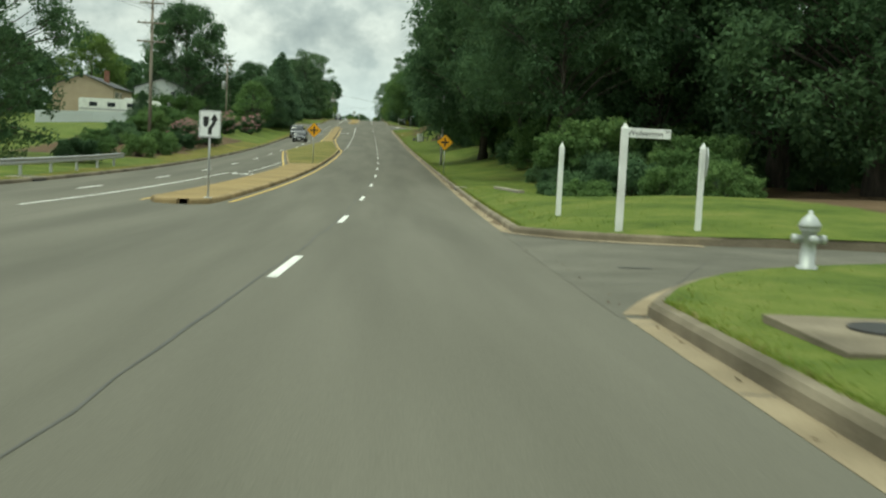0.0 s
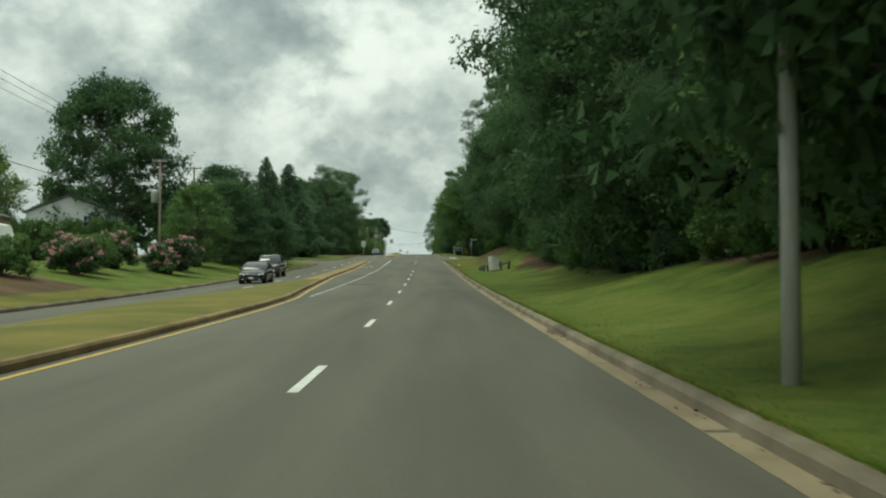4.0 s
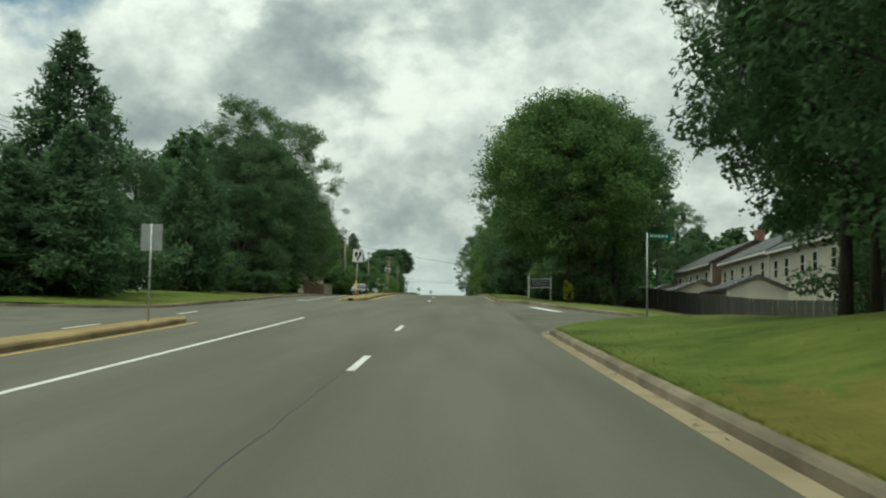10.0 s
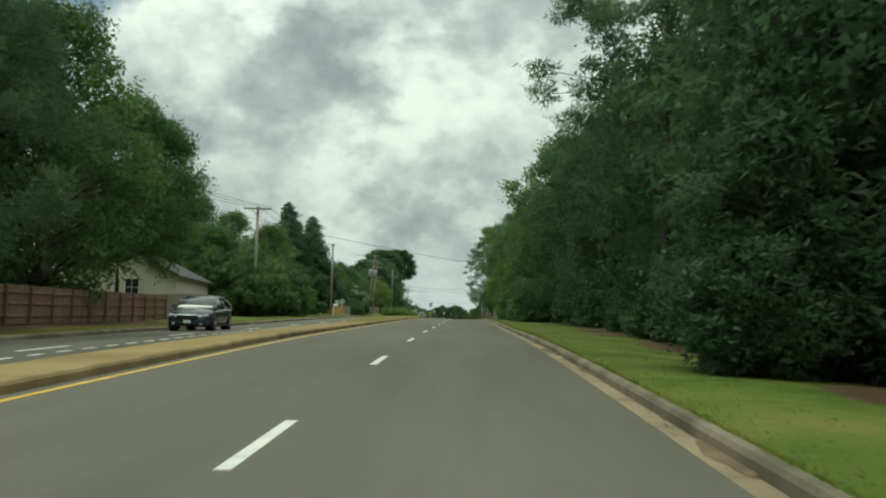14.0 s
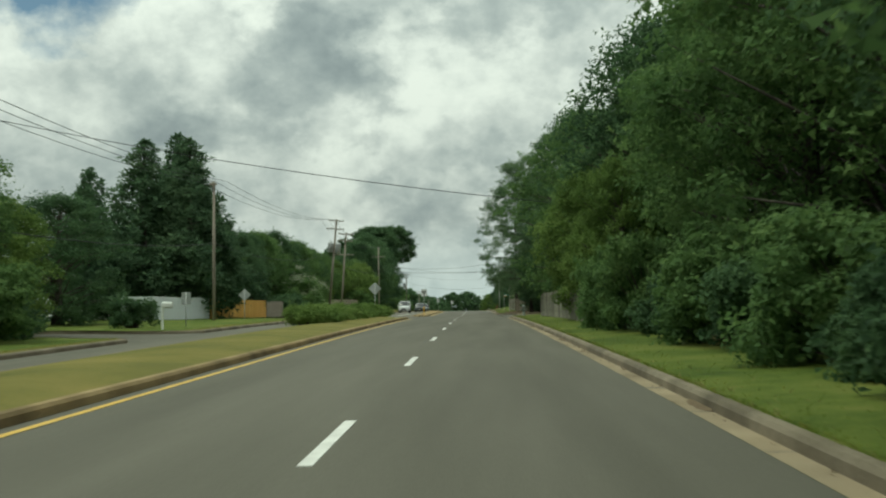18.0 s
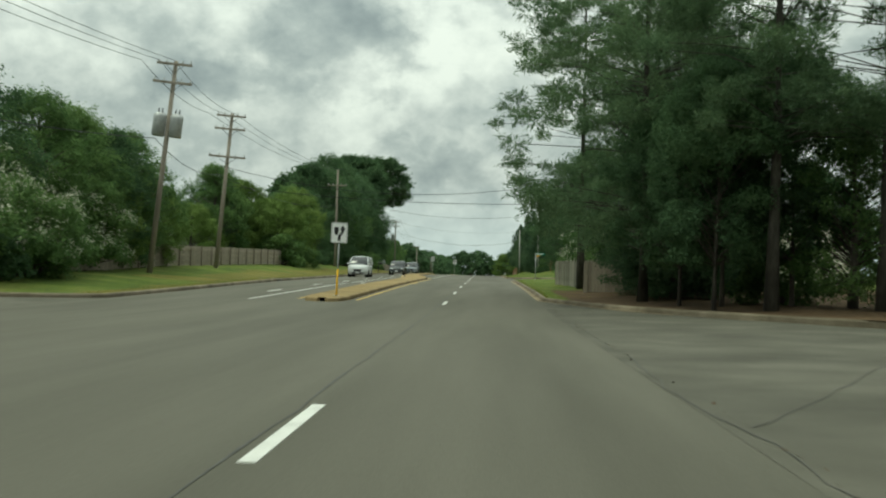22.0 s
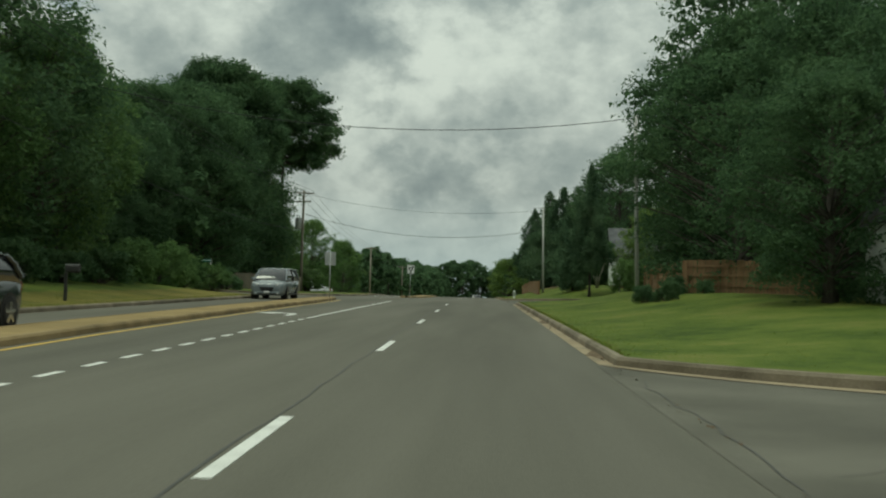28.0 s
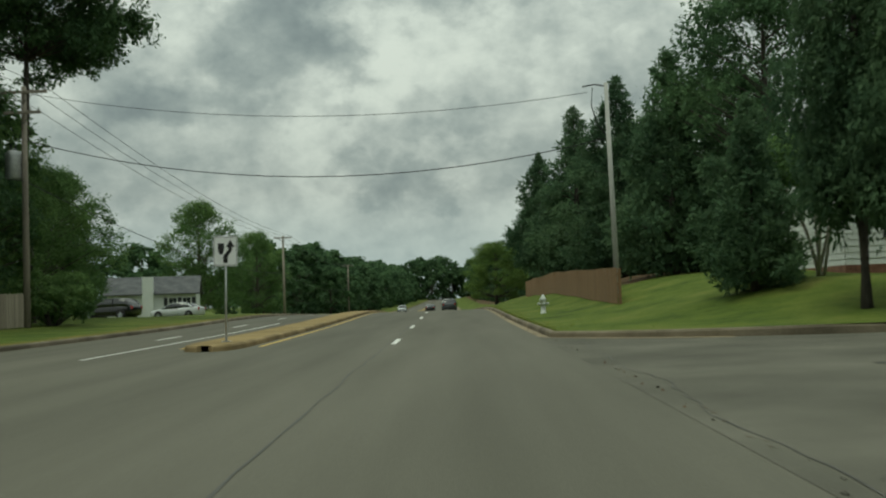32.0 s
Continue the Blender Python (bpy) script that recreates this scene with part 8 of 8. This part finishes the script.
SILT = material("gutter_silt", [(0.085, 0.060, 0.036), (0.140, 0.102, 0.062), (0.205, 0.155, 0.098)], 2.0, 0.95, bump=0.6, fine=40)


def gutter_joints():
    """Dark open joints across the gutter every three metres, some of them cracked wide."""
    r = random.Random(12)
    vs, fs = [], []
    y = 2.0
    while y < 660:
        y += 3.05
        if street_fade(STREETS_R, 0.0, y, 0.5) < 0.9:
            continue
        w, d = r.choice((0.012, 0.015, 0.02, 0.05)), r.uniform(-0.05, 0.05)
        k = len(vs)
        vs += [at(3.645, y - w, 0.0055), at(3.87, y - w + d, 0.0055), at(3.87, y + w + d, 0.0055), at(3.645, y + w, 0.0055)]
        fs.append((k, k + 1, k + 2, k + 3))
    solid("gutter_joint", mesh_of("gutter_joint", vs, fs, (TAR,)), "dark open joints across the concrete gutter", "gutter joint", kind="stuff")


gutter_joints()


def silt(u, y, long, wide, seed):
    """A flat drift of silt and needles against the kerb, ragged towards the road."""
    r = random.Random(seed)
    n = max(int(long / 0.18), 6)
    vs, fs = [], []
    for i in range(n + 1):
        k = i / n
        w = wide * math.sin(math.pi * min(max(k, 0.03), 0.97)) ** 0.6 * r.uniform(0.55, 1.0)
        yy = y + long * k
        vs += [at(u, yy, 0.03), at(u - w * 0.5, yy, 0.022), at(u - w, yy, 0.0065)]
    for i in range(n):
        for j in range(2):
            fs.append((3 * i + j, 3 * i + 3 + j, 3 * i + 4 + j, 3 * i + 1 + j))
    solid("silt_drift", mesh_of("silt_drift", vs, fs, (SILT,), None, True), "brown silt and needles drifted against the kerb", "silt", "drifts along the gutter")


rs = random.Random(33)
for a, b, gap in ((28, 62, 6.5), (96, 215, 17), (262, 300, 12), (330, 420, 17), (464, 516, 4.6), (542, 586, 11)):
    y = a
    while y < b:
        silt(KERB_R, y, rs.uniform(0.8, 3.2), rs.uniform(0.12, 0.3), int(y * 7))
        y += gap * rs.uniform(0.6, 1.4)


def drain_inlet(u, y, side):
    """A kerb inlet: slab lid on the verge; a black block paints the throat's shade."""
    ob = empty("drain_inlet", facing(u, y, 0, 0.0), "concrete kerb drain inlet with a dark throat", "drain inlet", "kerb drain inlets")
    s = side
    part("lid", boxed(min(0.02 * s, 1.1 * s), max(0.02 * s, 1.1 * s), -0.9, 0.9, 0.08, 0.168, 0.012), CONCRETE, ob, "weathered concrete lid")
    part("throat", boxed(min(-0.03 * s, 0.015 * s), max(-0.03 * s, 0.015 * s), -0.75, 0.75, -0.02, 0.075), SIGN_BLACK, ob, "black block in place of the shaded opening")
    part("cover", tubed([(0.6 * s, 0, 0.15), (0.6 * s, 0, 0.178)], [0.33, 0.33], 20), DARK_METAL, ob, "round iron cover")


for u, y, s in ((KERB_R, 51.2, 1), (KERB_R, 263.5, 1), (kerb_l(45), 45.5, -1), (kerb_l(484), 484, -1)):
    drain_inlet(u, y, s)


def slab_and_cover():
    ob = empty("access_slab", facing(5.35, 9.6), "flat concrete slab with a round iron cover in the grass", "slab")
    part("slab", boxed(-0.8, 0.8, -1.0, 0.8, -0.2, 0.03, 0.01), KERB, ob)
    part("cover", tubed([(0, 0.1, 0.03), (0, 0.1, 0.05)], [0.34, 0.34], 24), DARK_METAL, ob, "dark iron cover")


slab_and_cover()


def blades(name, label, regions, mat, seed, tall):
    """Grass blades thickly set along the edge of the verges."""
    rng = np.random.default_rng(seed)
    V = []
    for u0, u1, y0, y1, count in regions:
        k = rng.random(count) ** 7
        for uu, yy in zip(u0 + (u1 - u0) * k, y0 + (y1 - y0) * rng.random(count)):
            if street_fade(STREETS_R if uu > 0 else STREETS_L, (uu - 4.0) if uu > 0 else kerb_l(yy) - uu, yy, 0.3) < 0.9:
                continue
            V.append(on(uu, yy))
    P = np.array([tuple(v) for v in V])
    n = len(P)
    a = rng.random(n) * 6.283
    h = tall * (0.5 + rng.random(n))
    w = 0.006 + 0.008 * rng.random(n)
    lean = rng.normal(size=(n, 2)) * 1.3
    v = np.empty((n, 3, 3))
    v[:, 0] = P + np.stack([np.cos(a) * w, np.sin(a) * w, 0 * a - 0.02], 1)
    v[:, 1] = P - np.stack([np.cos(a) * w, np.sin(a) * w, 0 * a + 0.02], 1)
    v[:, 2] = P + np.stack([lean[:, 0] * h, lean[:, 1] * h, h], 1)
    me = bpy.data.meshes.new(name)
    me.vertices.add(n * 3)
    me.vertices.foreach_set("co", v.reshape(-1))
    me.loops.add(n * 3)
    me.loops.foreach_set("vertex_index", np.arange(n * 3))
    me.polygons.add(n)
    me.polygons.foreach_set("loop_start", np.arange(n) * 3)
    me.materials.append(mat)
    me.update()
    me.validate()
    solid(name, me, label, "grass", kind="stuff")


BLADE = material("grass_blades", [(0.087, 0.133, 0.018), (0.145, 0.196, 0.029), (0.232, 0.238, 0.058)], 0.5, 0.8, fine=3, island=0.7, translucent=0.55, spec=0.1)
STRAW = material("dry_blades", [(0.13, 0.13, 0.04), (0.20, 0.18, 0.07), (0.30, 0.26, 0.12)], 0.5, 0.8, fine=3, island=0.7, translucent=0.2, spec=0.15)
blades("grass_blades", "uneven green grass blades along the verge", ((4.05, 9.5, 4, 120, 26000), (4.05, 8.5, 120, 420, 34000), (4.05, 9.5, 462, 680, 26000)), BLADE, 3, 0.032)
blades("grass_blades", "uneven green grass blades on the far verge", ((-13.2, -17.5, 36, 230, 9000), (-11.6, -15, 246, 600, 15000)), BLADE, 4, 0.05)
blades("dry_grass_blades", "dry straw coloured grass along the kerb", ((4.04, 4.8, 4, 680, 9000), (-11.5, -13.0, 250, 600, 5000)), STRAW, 5, 0.05)


def litter():
    rng = random.Random(8)
    vs, fs = [], []
    for _ in range(1100):
        y = rng.uniform(4, 680)
        u = 3.875 - abs(rng.gauss(0, 0.09))
        p = at(u, y, 0.008) if u < 4 else on(u, y) + Vector((0, 0, 0.03))
        a, s = rng.uniform(0, 6.28), rng.uniform(0.015, 0.05)
        d, e = Vector((math.cos(a), math.sin(a), rng.uniform(0, 0.4))) * s, Vector((-math.sin(a), math.cos(a), 0)) * s * 0.5
        k = len(vs)
        vs += [p - d, p + e, p + d + Vector((0, 0, 0.008)), p - e]
        fs.append((k, k + 1, k + 2, k + 3))
    solid("leaf_litter", mesh_of("leaf_litter", vs, fs, (SOIL,)), "brown fallen leaves and bits in the gutter", "leaf litter", kind="stuff")
    ob = empty("paper_scrap", Matrix.Translation(on(4.75, 190.5) + Vector((0, 0, 0.03))), "crumpled white paper scrap on the grass", "litter")
    part("sheet", flat_poly([(-0.14, 0.0), (0.12, 0.02), (0.15, 0.06), (0.02, 0.08), (-0.15, 0.05)], -0.04, 0.03), WHITE_TIMBER, ob)


litter()
